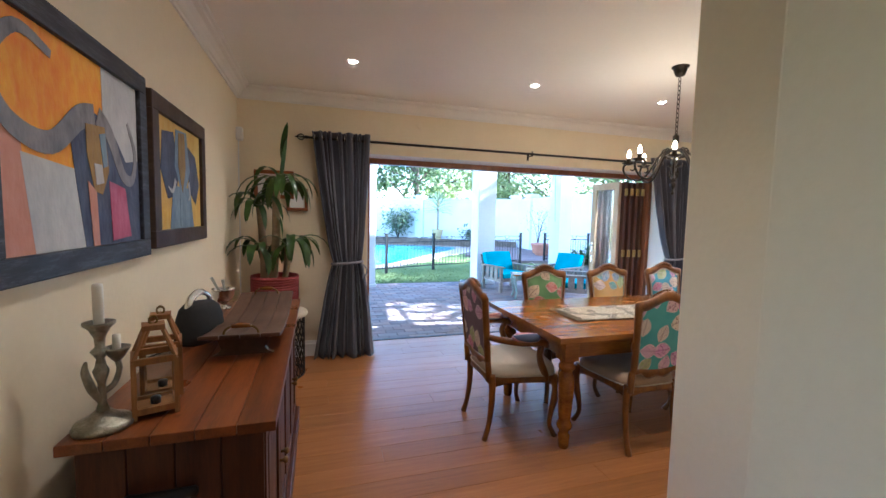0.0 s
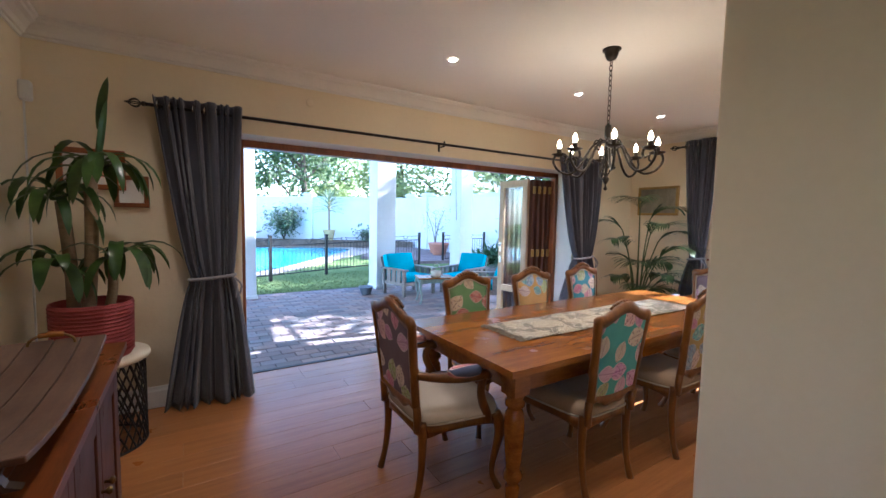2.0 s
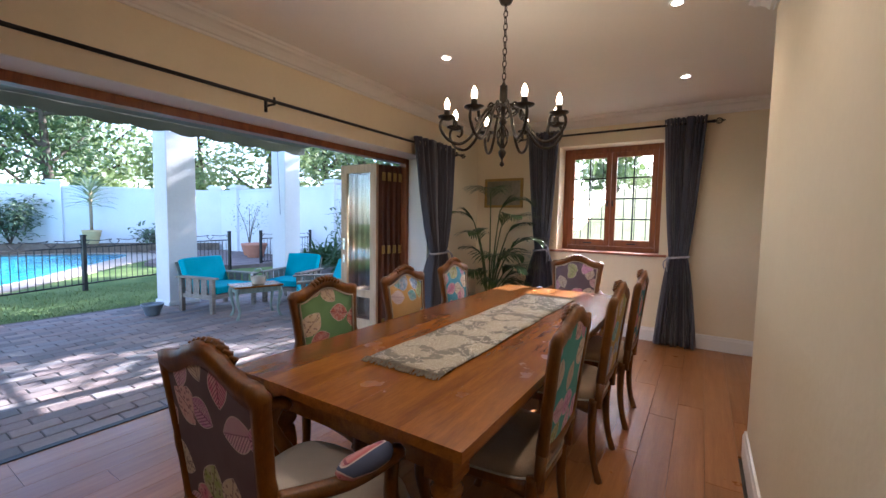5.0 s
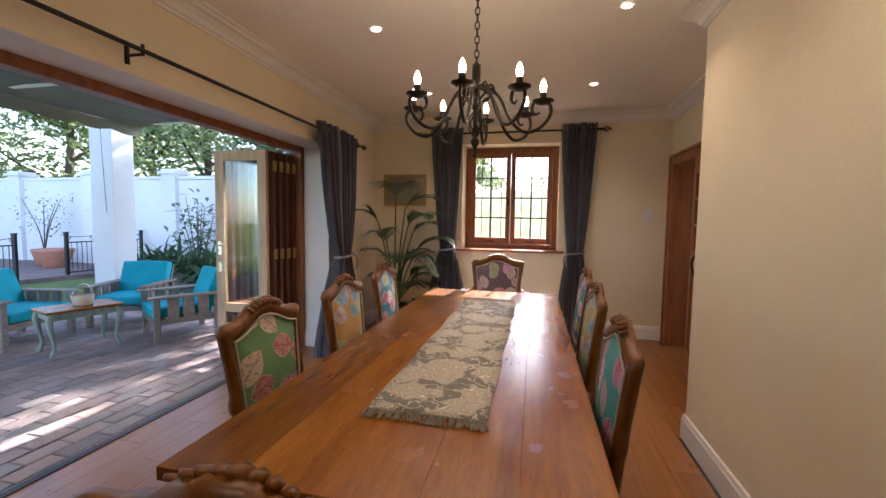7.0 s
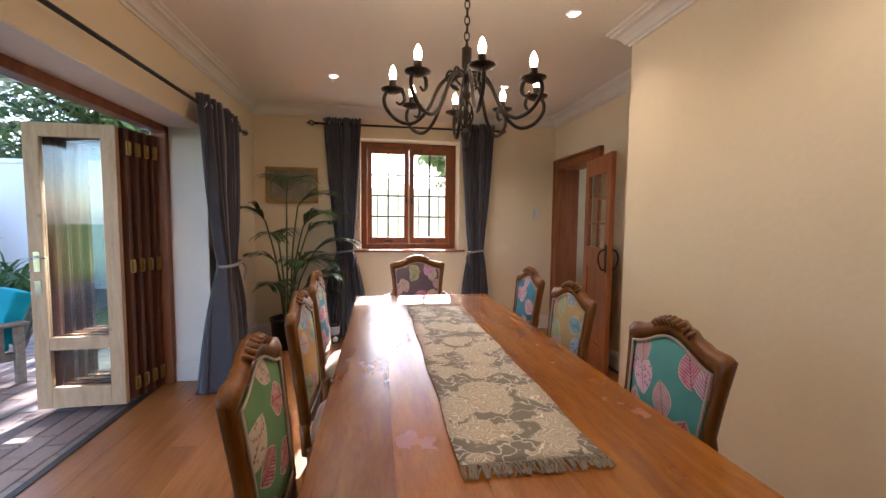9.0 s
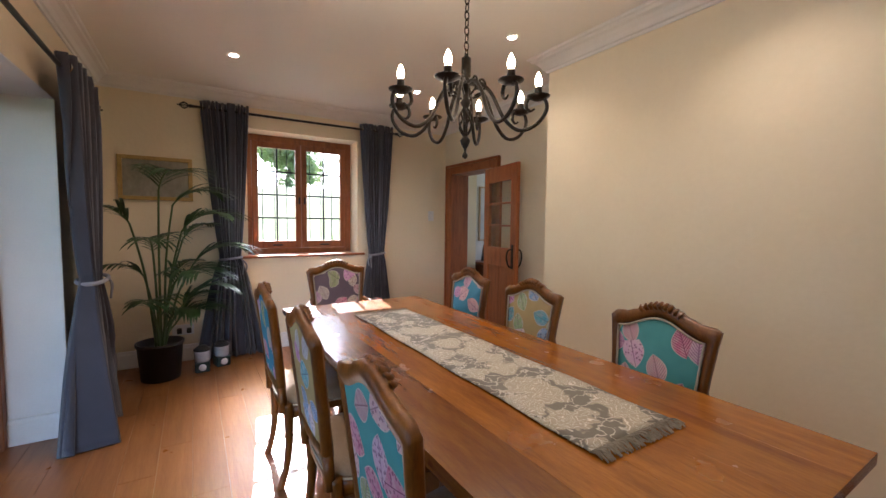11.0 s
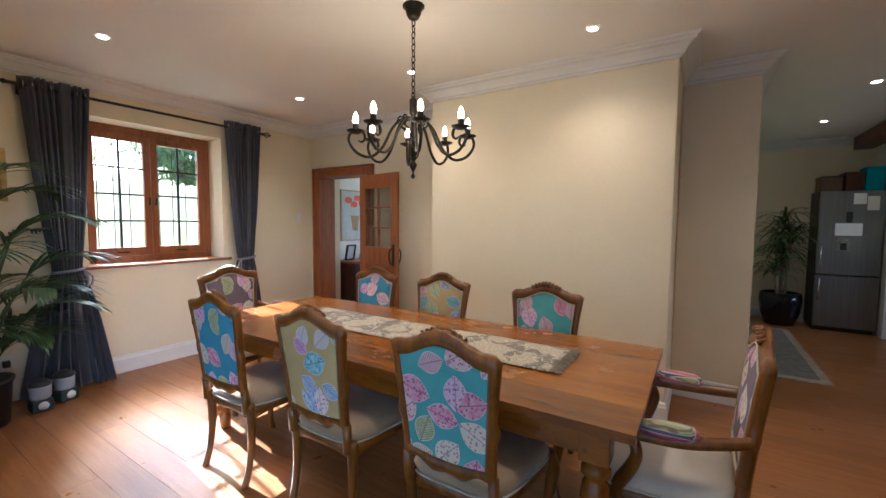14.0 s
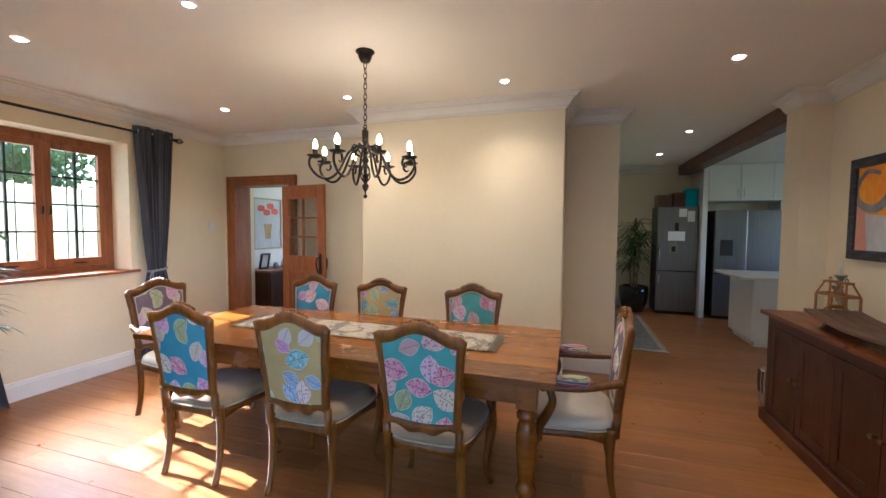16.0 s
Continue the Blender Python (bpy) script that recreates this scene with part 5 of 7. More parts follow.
flat("paint_field", [(-0.09, 0.24), (0.09, 0.25), (0.14, 0.04), (0.06, -0.06), (0.05, -0.26), (-0.04, -0.26), (-0.04, -0.05), (-0.12, 0.05)], -0.0206, P_BLUE, pb)
flat("paint_field", [(-0.05, 0.23), (0.05, 0.24), (0.06, 0.05), (0.0, -0.08), (-0.06, 0.05)], -0.0219, P_OCHRE, pb)
flat("paint_field", band([(-0.11, -0.02), (-0.16, -0.08), (-0.22, -0.06)], 0.016, 0.004), -0.0219, P_PALE, pb)
flat("paint_field", band([(0.11, -0.02), (0.13, -0.09), (0.10, -0.12)], 0.016, 0.004), -0.0219, P_PALE, pb)

pd = picture("painting", pose(5.719, 3.882, 1.755, 0, 0, -90), 0.57, 0.40, 0.035, M_GILT, brush("faded_landscape", (0.16, 0.15, 0.11), (0.34, 0.32, 0.24), 4), "faded landscape print in a slim gilt frame")
pe = picture("painting", pose(-0.40, 4.299, 1.74), 0.36, 0.27, 0.035, M_FRAME, M_PAPER, "small print with white mount in reddish wood frame")
box("print", -0.08, 0.08, -0.0195, -0.018, -0.05, 0.05, P_SALMON, pe)
pf = picture("painting", pose(-0.19, 4.299, 1.60), 0.20, 0.22, 0.03, M_FRAME, M_PAPER, "small white-mounted print in reddish wood frame")

# motion sensor, switch, hook plate
sn = box("alarm_sensor", -0.718, -0.66, 4.19, 4.26, 2.13, 2.25, M_SWITCH, bevel=0.012)
tube("cable", smooth_path([(-0.70, 4.23, 2.14), (-0.703, 4.235, 1.7), (-0.699, 4.228, 1.3), (-0.704, 4.236, 0.9), (-0.700, 4.23, 0.20)], 5), 0.006, M_SWITCH, sn)
tagged(sn, "small cream alarm sensor on the wall corner", "sensor")
sw = box("light_switch", 5.71, 5.719, 0.90, 0.98, 1.40, 1.53, M_SWITCH, bevel=0.003)
boxes("rocker", [(5.705, 5.711, 0.925, 0.955, 1.44, 1.49)], M_WHITE, sw, bevel=0.001)
tagged(sw, "white light switch plate on the wall", "switch")
so = box("wall_socket", 5.708, 5.719, 3.62, 3.80, 0.26, 0.36, M_SWITCH, bevel=0.003)
for yp_ in (3.64, 3.72):
    box("plug", 5.67, 5.708, yp_, yp_ + 0.04, 0.28, 0.33, M_DKPLASTIC, so, bevel=0.004)
tagged(so, "white double wall socket with dark plugs", "socket")
cv = lathe("ceiling_speaker_cover", [(0.035, 0), (0.035, 0.004), (0.03, 0.007), (0.002, 0.008)], M_WALL, None, 24)
cv.matrix_basis = pose(1.05, 4.298, 2.42, 90, 0, 0)
tagged(cv, "small round cream cover plate on the wall", "cover plate")


# ---- indoor plants ----
def blade(bm, base, way, length, width, droop, n=7, fold=0.25, mat=0):
    """One strap leaf that arches over: a folded strip."""
    way = Vector(way).normalized()
    side = way.cross(Vector((0, 0, 1)))
    if side.length < 1e-3:
        side = Vector((1, 0, 0))
    side.normalize()
    p, d = Vector(base), way.copy()
    rows = []
    for i in range(n + 1):
        f = i / n
        w = width * math.sin(math.pi * min(0.08 + 0.92 * f, 1.0)) ** 0.6 * 0.5
        upn = side.cross(d).normalized()
        rows.append((bm.verts.new(p - side * w + upn * w * fold), bm.verts.new(p), bm.verts.new(p + side * w + upn * w * fold)))
        d = (d + Vector((0, 0, -droop / n * (0.4 + 1.4 * f)))).normalized()
        p = p + d * (length / n)
    for a, b in zip(rows, rows[1:]):
        for k in range(2):
            bm.faces.new((a[k], a[k + 1], b[k + 1], b[k])).material_index = mat


rnd = random.Random(11)
stl = empty("drum_stool", pose(-0.36, 3.86, 0))
lathe("top", [(0.27, 0.545), (0.275, 0.56), (0.27, 0.578), (0.01, 0.58)], M_CREAM, stl, 36)
bm = bmesh.new()
for k in range(30):
    for s in (-1, 1):
        a0 = 2 * math.pi * k / 30
        add_tube(bm, [(0.245 * math.cos(a0 + s * q * 0.16), 0.245 * math.sin(a0 + s * q * 0.16), 0.545 * q / 6) for q in range(7)], 0.006, 4)
for z in (0.006, 0.54):
    add_tube(bm, [(0.245 * math.cos(q * math.pi / 18), 0.245 * math.sin(q * math.pi / 18), z) for q in range(37)], 0.008, 6)
mesh_ob("lattice", bm, M_BLACK, stl)
tagged(stl, "black metal lattice drum stool with a cream top", "stool")

dr = empty("corn_plant", pose(-0.36, 3.84, 0.58))
bm = bmesh.new()
prev = None
add_lathe(bm, [(0.18, 0.0), (0.19, 0.02), (0.195, 0.30), (0.198, 0.335), (0.185, 0.335), (0.18, 0.28), (0.002, 0.28)], 40)
mesh_ob("basket", bm, M_RAFFIA, dr, smooth=True)
bm = bmesh.new()
for z in np.arange(0.03, 0.33, 0.022):
    rr = 0.190 + 0.006 * z / 0.3
    add_tube(bm, [(rr * math.cos(q * math.pi / 16), rr * math.sin(q * math.pi / 16), z) for q in range(33)], 0.0075, 5)
mesh_ob("braid", bm, M_RAFFIA, dr, smooth=True)
for bx, by, tx, ty_, tz, rad in ((-0.02, 0.0, 0.02, -0.02, 1.12, 0.036), (-0.09, 0.04, -0.12, 0.02, 0.93, 0.034), (0.07, 0.02, 0.10, 0.03, 0.58, 0.028)):
    tube("cane", smooth_path([(bx, by, 0.26), ((bx + tx) / 2 + 0.01, (by + ty_) / 2, tz / 2 + 0.1), (tx, ty_, tz)], 6), [rad, rad * 0.92, rad * 0.9], M_BARK, dr, 12)
bm = bmesh.new()
for tx, ty_, tz, n, ln_ in ((0.05, -0.02, 1.15, 19, 0.46), (-0.15, 0.02, 0.97, 14, 0.40), (0.13, 0.03, 0.62, 17, 0.42), (-0.14, -0.06, 0.58, 12, 0.36)):
    for k in range(n):
        a0 = k * 2.4 + rnd.random() * 0.5
        el = rnd.uniform(-0.15, 1.25)
        blade(bm, (tx + 0.015 * math.cos(a0), ty_ + 0.015 * math.sin(a0), tz + rnd.uniform(-0.04, 0.06)), (math.cos(a0), math.sin(a0), el), ln_ * rnd.uniform(0.7, 1.05), rnd.uniform(0.048, 0.072), rnd.uniform(2.2, 4.6))
for k, (z0, l0) in enumerate(((1.2, 0.34), (1.36, 0.33))):
    blade(bm, (0.07, -0.02, z0), (0.12, -0.05 + 0.2 * k, 1.0), l0, 0.07, 0.15)
lv = mesh_ob("leaf", bm, M_DRAC, dr, smooth=True)
lv["kind"] = "stuff"
tube("shoot", [(0.04, -0.02, 1.10), (0.06, -0.02, 1.25), (0.08, -0.01, 1.42)], 0.012, M_STEM, dr)
tagged(dr, "tall corn plant with drooping leaves in a red raffia basket", "house plant")

pl = empty("kentia_palm", pose(5.30, 3.87, 0))
lathe("pot", [(0.135, 0.0), (0.145, 0.005), (0.168, 0.30), (0.178, 0.30), (0.180, 0.325), (0.165, 0.325), (0.158, 0.28), (0.002, 0.28)], M_DKPLASTIC, pl, 36)
bs, bl = bmesh.new(), bmesh.new()
# way, height of the bend, reach of the stem, length of the leafy part
fronds = ((3.5, 1.62, 0.08, 0.42), (4.9, 1.50, 0.12, 0.40), (2.3, 1.34, 0.22, 0.40), (4.3, 1.28, 0.20, 0.44), (5.3, 1.20, 0.22, 0.42), (3.1, 1.10, 0.26, 0.40), (4.8, 0.98, 0.26, 0.46), (5.6, 0.86, 0.16, 0.40), (3.7, 0.82, 0.22, 0.42), (2.0, 0.90, 0.10, 0.34), (4.5, 0.66, 0.20, 0.42), (3.0, 0.62, 0.18, 0.38), (5.2, 0.58, 0.18, 0.36), (4.6, 0.80, 0.10, 0.44), (5.0, 0.46, 0.12, 0.38), (3.9, 0.50, 0.10, 0.40))
for an, hgt, out, leafy_l in fronds:
    c, s = math.cos(an), math.sin(an)
    stem = smooth_path([(0.03 * c, 0.03 * s, 0.27), (out * 0.5 * c, out * 0.5 * s, 0.27 + (hgt - 0.27) * 0.6), (out * c, out * s, hgt)], 5)
    d, p = Vector((c * 0.55, s * 0.55, 1.0)).normalized(), stem[-1].copy()
    n = 13
    rach = [p.copy()]
    for i in range(n):
        d = (d + Vector((c * 0.05, s * 0.05, -0.095))).normalized()
        p = p + d * (leafy_l / n)
        rach.append(p.copy())
    add_tube(bs, stem + rach[1:], [0.011, 0.008, 0.006, 0.002], 6)
    for i in range(1, n):
        d = (rach[i + 1] - rach[i]).normalized()
        side = d.cross(Vector((0, 0, 1)))
        if side.length < 0.1:
            side = Vector((-s, c, 0))
        side.normalize()
        L0 = 0.46 * math.sin(math.pi * (0.22 + 0.72 * i / n)) * rnd.uniform(0.9, 1.1)
        for sg in (-1, 1):
            w = (side * sg * 0.75 + d * 0.85 + Vector((0, 0, 0.05 + 0.2 * rnd.random()))).normalized()
            q = rach[i] + w * L0
            if 5.30 + q.x > 5.70 or 3.87 + q.y > 4.08:
                L0 *= 0.45
            blade(bl, rach[i], w, L0, 0.025, 0.95, 6, 0.2)
mesh_ob("stem", bs, M_STEM, pl, smooth=True)["kind"] = "stuff"
mesh_ob("leaflet", bl, M_PALM, pl, smooth=True)["kind"] = "stuff"
tagged(pl, "kentia palm with arching fronds in a black pot", "palm")

# two camping lanterns on the floor by the palm
M_CLEAR = plain("smoked_plastic", (0.30, 0.31, 0.33), (0.42, 0.43, 0.45), 8, 0.15)
M_DKGREEN = plain("dark_green_plastic", (0.012, 0.03, 0.03), (0.02, 0.045, 0.045), 8, 0.4)
cl0 = empty("camping_lantern", pose(5.33, 3.56, 0))
box("base", -0.07, 0.07, -0.06, 0.06, 0, 0.09, M_DKGREEN, cl0, bevel=0.012)
lathe("globe", [(0.055, 0.09), (0.062, 0.10), (0.066, 0.19), (0.06, 0.195)], M_CLEAR, cl0, 28)
lathe("cap", [(0.068, 0.19), (0.07, 0.205), (0.05, 0.22), (0.03, 0.235), (0.002, 0.236)], M_DKPLASTIC, cl0, 28)
lathe("dial", [(0.03, 0), (0.03, 0.006), (0.002, 0.007)], M_SWITCH, cl0, 20).matrix_basis = pose(-0.071, 0, 0.05, 0, -90, 0)
tagged(cl0, "dark green battery camping lantern on the floor", "lantern", "camping lanterns")
copy_thing(cl0, pose(5.42, 3.40, 0, 0, 0, 15))
bsk = empty("wicker_basket", pose(-0.36, 0.98, 0))
lathe("body", [(0.10, 0.0), (0.115, 0.02), (0.13, 0.15), (0.128, 0.30), (0.12, 0.31), (0.115, 0.28), (0.002, 0.10)], M_WICKER, bsk, 28)
bm = bmesh.new()
for k in range(22):
    a0 = 2 * math.pi * k / 22
    add_tube(bm, [(0.128 * math.cos(a0), 0.128 * math.sin(a0), 0.12), (0.136 * math.cos(a0), 0.136 * math.sin(a0), 0.2), (0.132 * math.cos(a0), 0.132 * math.sin(a0), 0.30)], 0.007, 5)
mesh_ob("stripe", bm, M_TRAY, bsk)
tube("handle", smooth_path([(-0.125, 0, 0.29), (-0.10, 0, 0.38), (-0.05, 0, 0.42), (0, 0, 0.40)], 5), 0.012, M_WICKER, bsk)
boxes("magazine", [(-0.07, 0.08, -0.03, -0.02, 0.12, 0.38), (-0.08, 0.07, 0.0, 0.012, 0.12, 0.36)], M_PAPER, bsk)
tagged(bsk, "pale wicker magazine basket with dark stripes on the floor", "basket")

# ---- kitchen ----
def fridge(name, m, w, h, d, split, side_by, label):
    ob = empty(name, m)
    box("body", 0, w, -d, -0.05, 0.03, h, M_DKPLASTIC, ob, bevel=0.006)
    cols = ((0, w / 2), (w / 2, w)) if side_by else ((0, w),)
    for x0, x1 in cols:
        for z0, z1 in ((0.06, split - 0.006), (split + 0.006, h)):
            box("door", x0 + 0.004, x1 - 0.004, -0.048, 0.0, z0, z1, M_STEEL, ob, bevel=0.012)
    box("kick", 0.02, w - 0.02, -0.2, -0.06, 0.0, 0.055, M_DKPLASTIC, ob)
    return tagged(ob, label, "fridge", "kitchen fridges")


f1 = fridge("fridge", pose(-0.74, -2.88, 0), 0.63, 1.875, 0.52, 0.76, False, "tall brushed steel fridge freezer with papers on the door")
box("water_dispenser", 0.30, 0.44, -0.002, 0.004, 1.08, 1.26, M_PEWTER, f1, bevel=0.002)
box("nozzle", 0.34, 0.40, 0.0, 0.012, 1.10, 1.19, M_DKPLASTIC, f1)
tube("handle", [(0.59, 0.0, 0.82), (0.59, 0.035, 0.84), (0.59, 0.035, 1.15), (0.59, 0.0, 1.17)], 0.009, M_CHROME, f1)
tube("handle", [(0.59, 0.0, 0.42), (0.59, 0.035, 0.44), (0.59, 0.035, 0.70), (0.59, 0.0, 0.72)], 0.009, M_CHROME, f1)
box("note", 0.20, 0.46, 0.001, 0.004, 1.29, 1.45, M_PAPER, f1)
boxes("note", [(0.06, 0.17, 0.001, 0.004, 1.62, 1.80), (0.18, 0.30, 0.001, 0.005, 1.70, 1.84)], M_PAPER, f1)
box("badge", 0.30, 0.36, 0.001, 0.004, 1.46, 1.60, M_DKPLASTIC, f1)
f2 = fridge("fridge", pose(-1.86, -2.73, 0), 0.92, 1.805, 0.66, 0.76, True, "wide double-door brushed steel fridge under white cupboards")
box("water_dispenser", 0.66, 0.84, -0.002, 0.005, 1.06, 1.32, M_DKPLASTIC, f2, bevel=0.003)
hous = structure(boxes("wall_fridge_niche", [(-0.83, -0.755, -3.42, -2.76, 0, 2.55), (-3.2, -1.93, -3.42, -3.0, 0, 2.55)], M_KWHITE), "white lacquered panels round the fridge")
uc = empty("wall_cupboard", pose(-1.92, -2.80, 1.96))
box("body", 0.0, 1.085, -0.60, 0.0, 0.0, 0.595, M_KWHITE, uc)
for x0, x1 in ((0.003, 0.18), (0.185, 0.63), (0.635, 1.082)):
    d = box("door", x0, x1, 0.001, 0.022, 0.004, 0.59, M_KWHITE, uc, bevel=0.004)
    if x1 - x0 > 0.3:
        boxes("rail", [(x0 + 0.004, x1 - 0.004, 0.022, 0.028, 0.008, 0.07), (x0 + 0.004, x1 - 0.004, 0.022, 0.028, 0.52, 0.586), (x0 + 0.004, x0 + 0.06, 0.022, 0.028, 0.07, 0.52), (x1 - 0.06, x1 - 0.004, 0.022, 0.028, 0.07, 0.52)], M_KWHITE, d)
        xh = x1 - 0.04 if x0 < 0.3 else x0 + 0.04
        tube("handle", [(xh, 0.025, 0.06), (xh, 0.05, 0.06), (xh, 0.05, 0.19), (xh, 0.025, 0.19)], 0.006, M_CHROME, d)
tagged(uc, "white shaker wall cupboard with steel handles above the fridge", "cupboard")
it = empty("kitchen_island", pose(0, 0, 0))
box("body", -2.5, -0.88, -1.80, -1.02, 0.08, 0.87, M_KWHITE, it)
box("plinth", -2.5, -0.93, -1.77, -1.05, 0.0, 0.08, M_KWHITE, it)
box("worktop", -2.55, -0.70, -1.86, -0.93, 0.87, 0.905, M_STONE, it, bevel=0.006)
tagged(it, "white kitchen island with a pale stone worktop", "kitchen island")
for nm, dims, mt, lab in (("storage_box", (-0.34, -0.12, -3.25, -2.95, 1.876, 2.06), M_TRAY, "brown woven storage box on top of the fridge"), ("storage_box", (-0.72, -0.55, -3.2, -2.93, 1.876, 2.16), M_TURQ, "turquoise storage box on top of the fridge"), ("storage_box", (-0.54, -0.36, -3.25, -2.92, 1.876, 2.10), M_CABINET, "dark wooden box on top of the fridge")):
    o = box(nm, *dims, mt, bevel=0.01)
    boxes("lid", [(dims[0] - 0.006, dims[1] + 0.006, dims[2] - 0.006, dims[3] + 0.006, dims[5] + 0.001, dims[5] + 0.02)], mt, o, bevel=0.004)
    tagged(o, lab, "box", "boxes on the fridge")
kp = empty("potted_dracaena", pose(0.22, -3.02, 0))
lathe("pot", [(0.15, 0.0), (0.17, 0.01), (0.225, 0.18), (0.245, 0.36), (0.235, 0.46), (0.215, 0.465), (0.21, 0.42), (0.002, 0.42)], M_GLOSSPOT, kp, 36)
for bx, by, z in ((0, 0, 1.0), (0.08, 0.04, 0.8), (-0.08, 0.03, 1.25)):
    tube("cane", [(bx * 0.5, by * 0.5, 0.40), (bx, by, z)], 0.02, M_BARK, kp)
bm = bmesh.new()
for bx, by, z in ((0, 0, 1.0), (0.08, 0.04, 0.8), (-0.08, 0.03, 1.25), (0, 0.05, 1.45), (0.05, 0, 1.2)):
    for k in range(48):
        a0 = k * 2.4
        blade(bm, (bx, by, z + rnd.uniform(-0.12, 0.12)), (math.cos(a0), math.sin(a0), rnd.uniform(0.3, 1.6)), rnd.uniform(0.32, 0.46) * (0.6 if math.sin(a0) < -0.6 else 1), 0.034, 1.8, 5)
mesh_ob("leaf", bm, M_DRAC, kp)["kind"] = "stuff"
tagged(kp, "bushy dracaena in a glossy black round pot", "house plant")
rg = empty("rug", pose(0, 0, 0.002))
M_RUG2 = plain("rug_border", (0.10, 0.11, 0.12), (0.24, 0.23, 0.21), 14, 0.95, grain=0.5, grain_scale=120)
box("field", 0.24, 0.83, -2.55, -0.45, 0.0, 0.007, M_RUG2, rg)
boxes("border", [(0.17, 0.24, -2.62, -0.36, 0.0, 0.008), (0.83, 0.855, -2.62, -0.36, 0.0, 0.008), (0.24, 0.83, -0.45, -0.36, 0.0, 0.008), (0.24, 0.83, -2.62, -2.55, 0.0, 0.008)], M_WICKER, rg)
tagged(rg, "faded grey patterned runner rug on the floorboards", "rug")

# ---- small back room behind the inner door ----
pcb = empty("cabinet", pose(0, 0, 0))
box("body", 5.52, 5.94, -1.30, 0.15, 0.0, 0.80, M_CABINET, pcb)
box("top", 5.49, 5.945, -1.33, 0.17, 0.80, 0.83, M_CABTOP, pcb, bevel=0.004)
for i in range(3):
    box("door", 5.50, 5.518, -1.28 + i * 0.475, -0.815 + i * 0.475, 0.06, 0.78, M_CABINET, pcb, bevel=0.006)
tagged(pcb, "dark wooden cabinet in the back room", "cabinet")
pg = picture("painting", pose(5.949, -0.32, 1.52, 0, 0, -90), 0.62, 0.80, 0.02, M_DOORL, P_PALE, "pale flower painting with red blooms")
M_BLOOM = brush("red_bloom", (0.5, 0.03, 0.01), (0.7, 0.10, 0.03))
for x, z in ((-0.14, 0.24), (0.06, 0.28), (-0.02, 0.18), (0.16, 0.20)):
    flat("bloom", [(x + 0.08 * math.cos(k * 0.785) * (1 + 0.2 * (k % 2)), z + 0.05 * math.sin(k * 0.785)) for k in range(8)], -0.0185, M_BLOOM, pg)
flat("vase", [(-0.09, 0.0), (0.09, 0.0), (0.06, -0.24), (-0.05, -0.24)], -0.0188, P_OCHRE, pg)
for y, hgt, r in ((-0.62, 0.10, 0.035), (-0.50, 0.17, 0.03), (-0.40, 0.12, 0.04), (-0.22, 0.09, 0.04)):
    j = lathe("jar", [(r, 0), (r * 1.05, hgt * 0.5), (r * 0.7, hgt * 0.8), (r * 0.75, hgt), (0.002, hgt)], M_CLEAR, None, 18)
    j.matrix_basis = pose(5.70, y, 0.831)
    tagged(j, "small grey glass jar on the cabinet", "jar", "jars on the cabinet")
pfm = picture("photo_frame", pose(5.78, -0.05, 0.955, 12, 0, -90), 0.18, 0.24, 0.02, M_BLACK, M_PAPER, "small black photo frame standing on the cabinet")

# ---- outdoors ----
PZ = -0.045
structure(boxes("ground", [(-90, 90, -90, 120, -0.40, -0.085)], M_GRASS), "lawn sheet reaching the horizon")
bm = bmesh.new()
n = 40
rows = []
for j in range(n + 1):
    y = 8.95 + 14.0 * j / n
    rows.append([bm.verts.new((-8 + 18 * i / n, y, -0.075 + 0.012 * noise.noise(Vector((i * 0.5, j * 0.5, 0))))) for i in range(n + 1)])
for a, b in zip(rows, rows[1:]):
    for i in range(n):
        bm.faces.new((a[i], a[i + 1], b[i + 1], b[i]))
lw = mesh_ob("ground_lawn", bm, M_GRASS, None, smooth=True)
structure(lw, "sunlit lawn between patio and pool")
# short grass blades near the patio edge
rnd = random.Random(5)
bm = bmesh.new()
for _ in range(9000):
    x, y = rnd.uniform(-1.0, 6.5), 8.96 + 2.6 * rnd.random() ** 1.5
    a = rnd.random() * 6.28
    h = rnd.uniform(0.02, 0.05)
    c, s = math.cos(a) * 0.006, math.sin(a) * 0.006
    bm.faces.new([bm.verts.new((x - c, y - s, -0.07)), bm.verts.new((x + c, y + s, -0.07)), bm.verts.new((x + s * 3, y - c * 3, -0.07 + h))])
gb = mesh_ob("grass", bm, leafy("grass_blade", (0.09, 0.14, 0.04), (0.20, 0.25, 0.09), 0.6))
tagged(gb, "short green lawn grass beside the patio", "grass", kind="stuff")


def slab(name, pts, z0, z1, mat):
    bm = bmesh.new()
    lo = [bm.verts.new((x, y, z0)) for x, y in pts]
    hi = [bm.verts.new((x, y, z1)) for x, y in pts]
    bm.faces.new(lo[::-1])
    bm.faces.new(hi)
    for i in range(len(pts)):
        j = (i + 1) % len(pts)
        bm.faces.new((lo[i], lo[j], hi[j], hi[i]))
    return mesh_ob(name, bm, mat)


def spread(pts, n=5):
    P = [(x, y, 0) for x, y in pts]
    return [(p.x, p.y) for p in smooth_path(P, n)]


pool_edge = spread([(-5.0, 12.0), (-1.0, 11.6), (1.4, 12.2), (2.9, 13.6), (4.3, 15.6), (6.2, 18.2), (6.4, 19.2), (5.2, 20.4), (2.5, 21.3), (-2.0, 22.5), (-6.0, 22.0), (-7.0, 16.0), (-5.0, 12.0)])
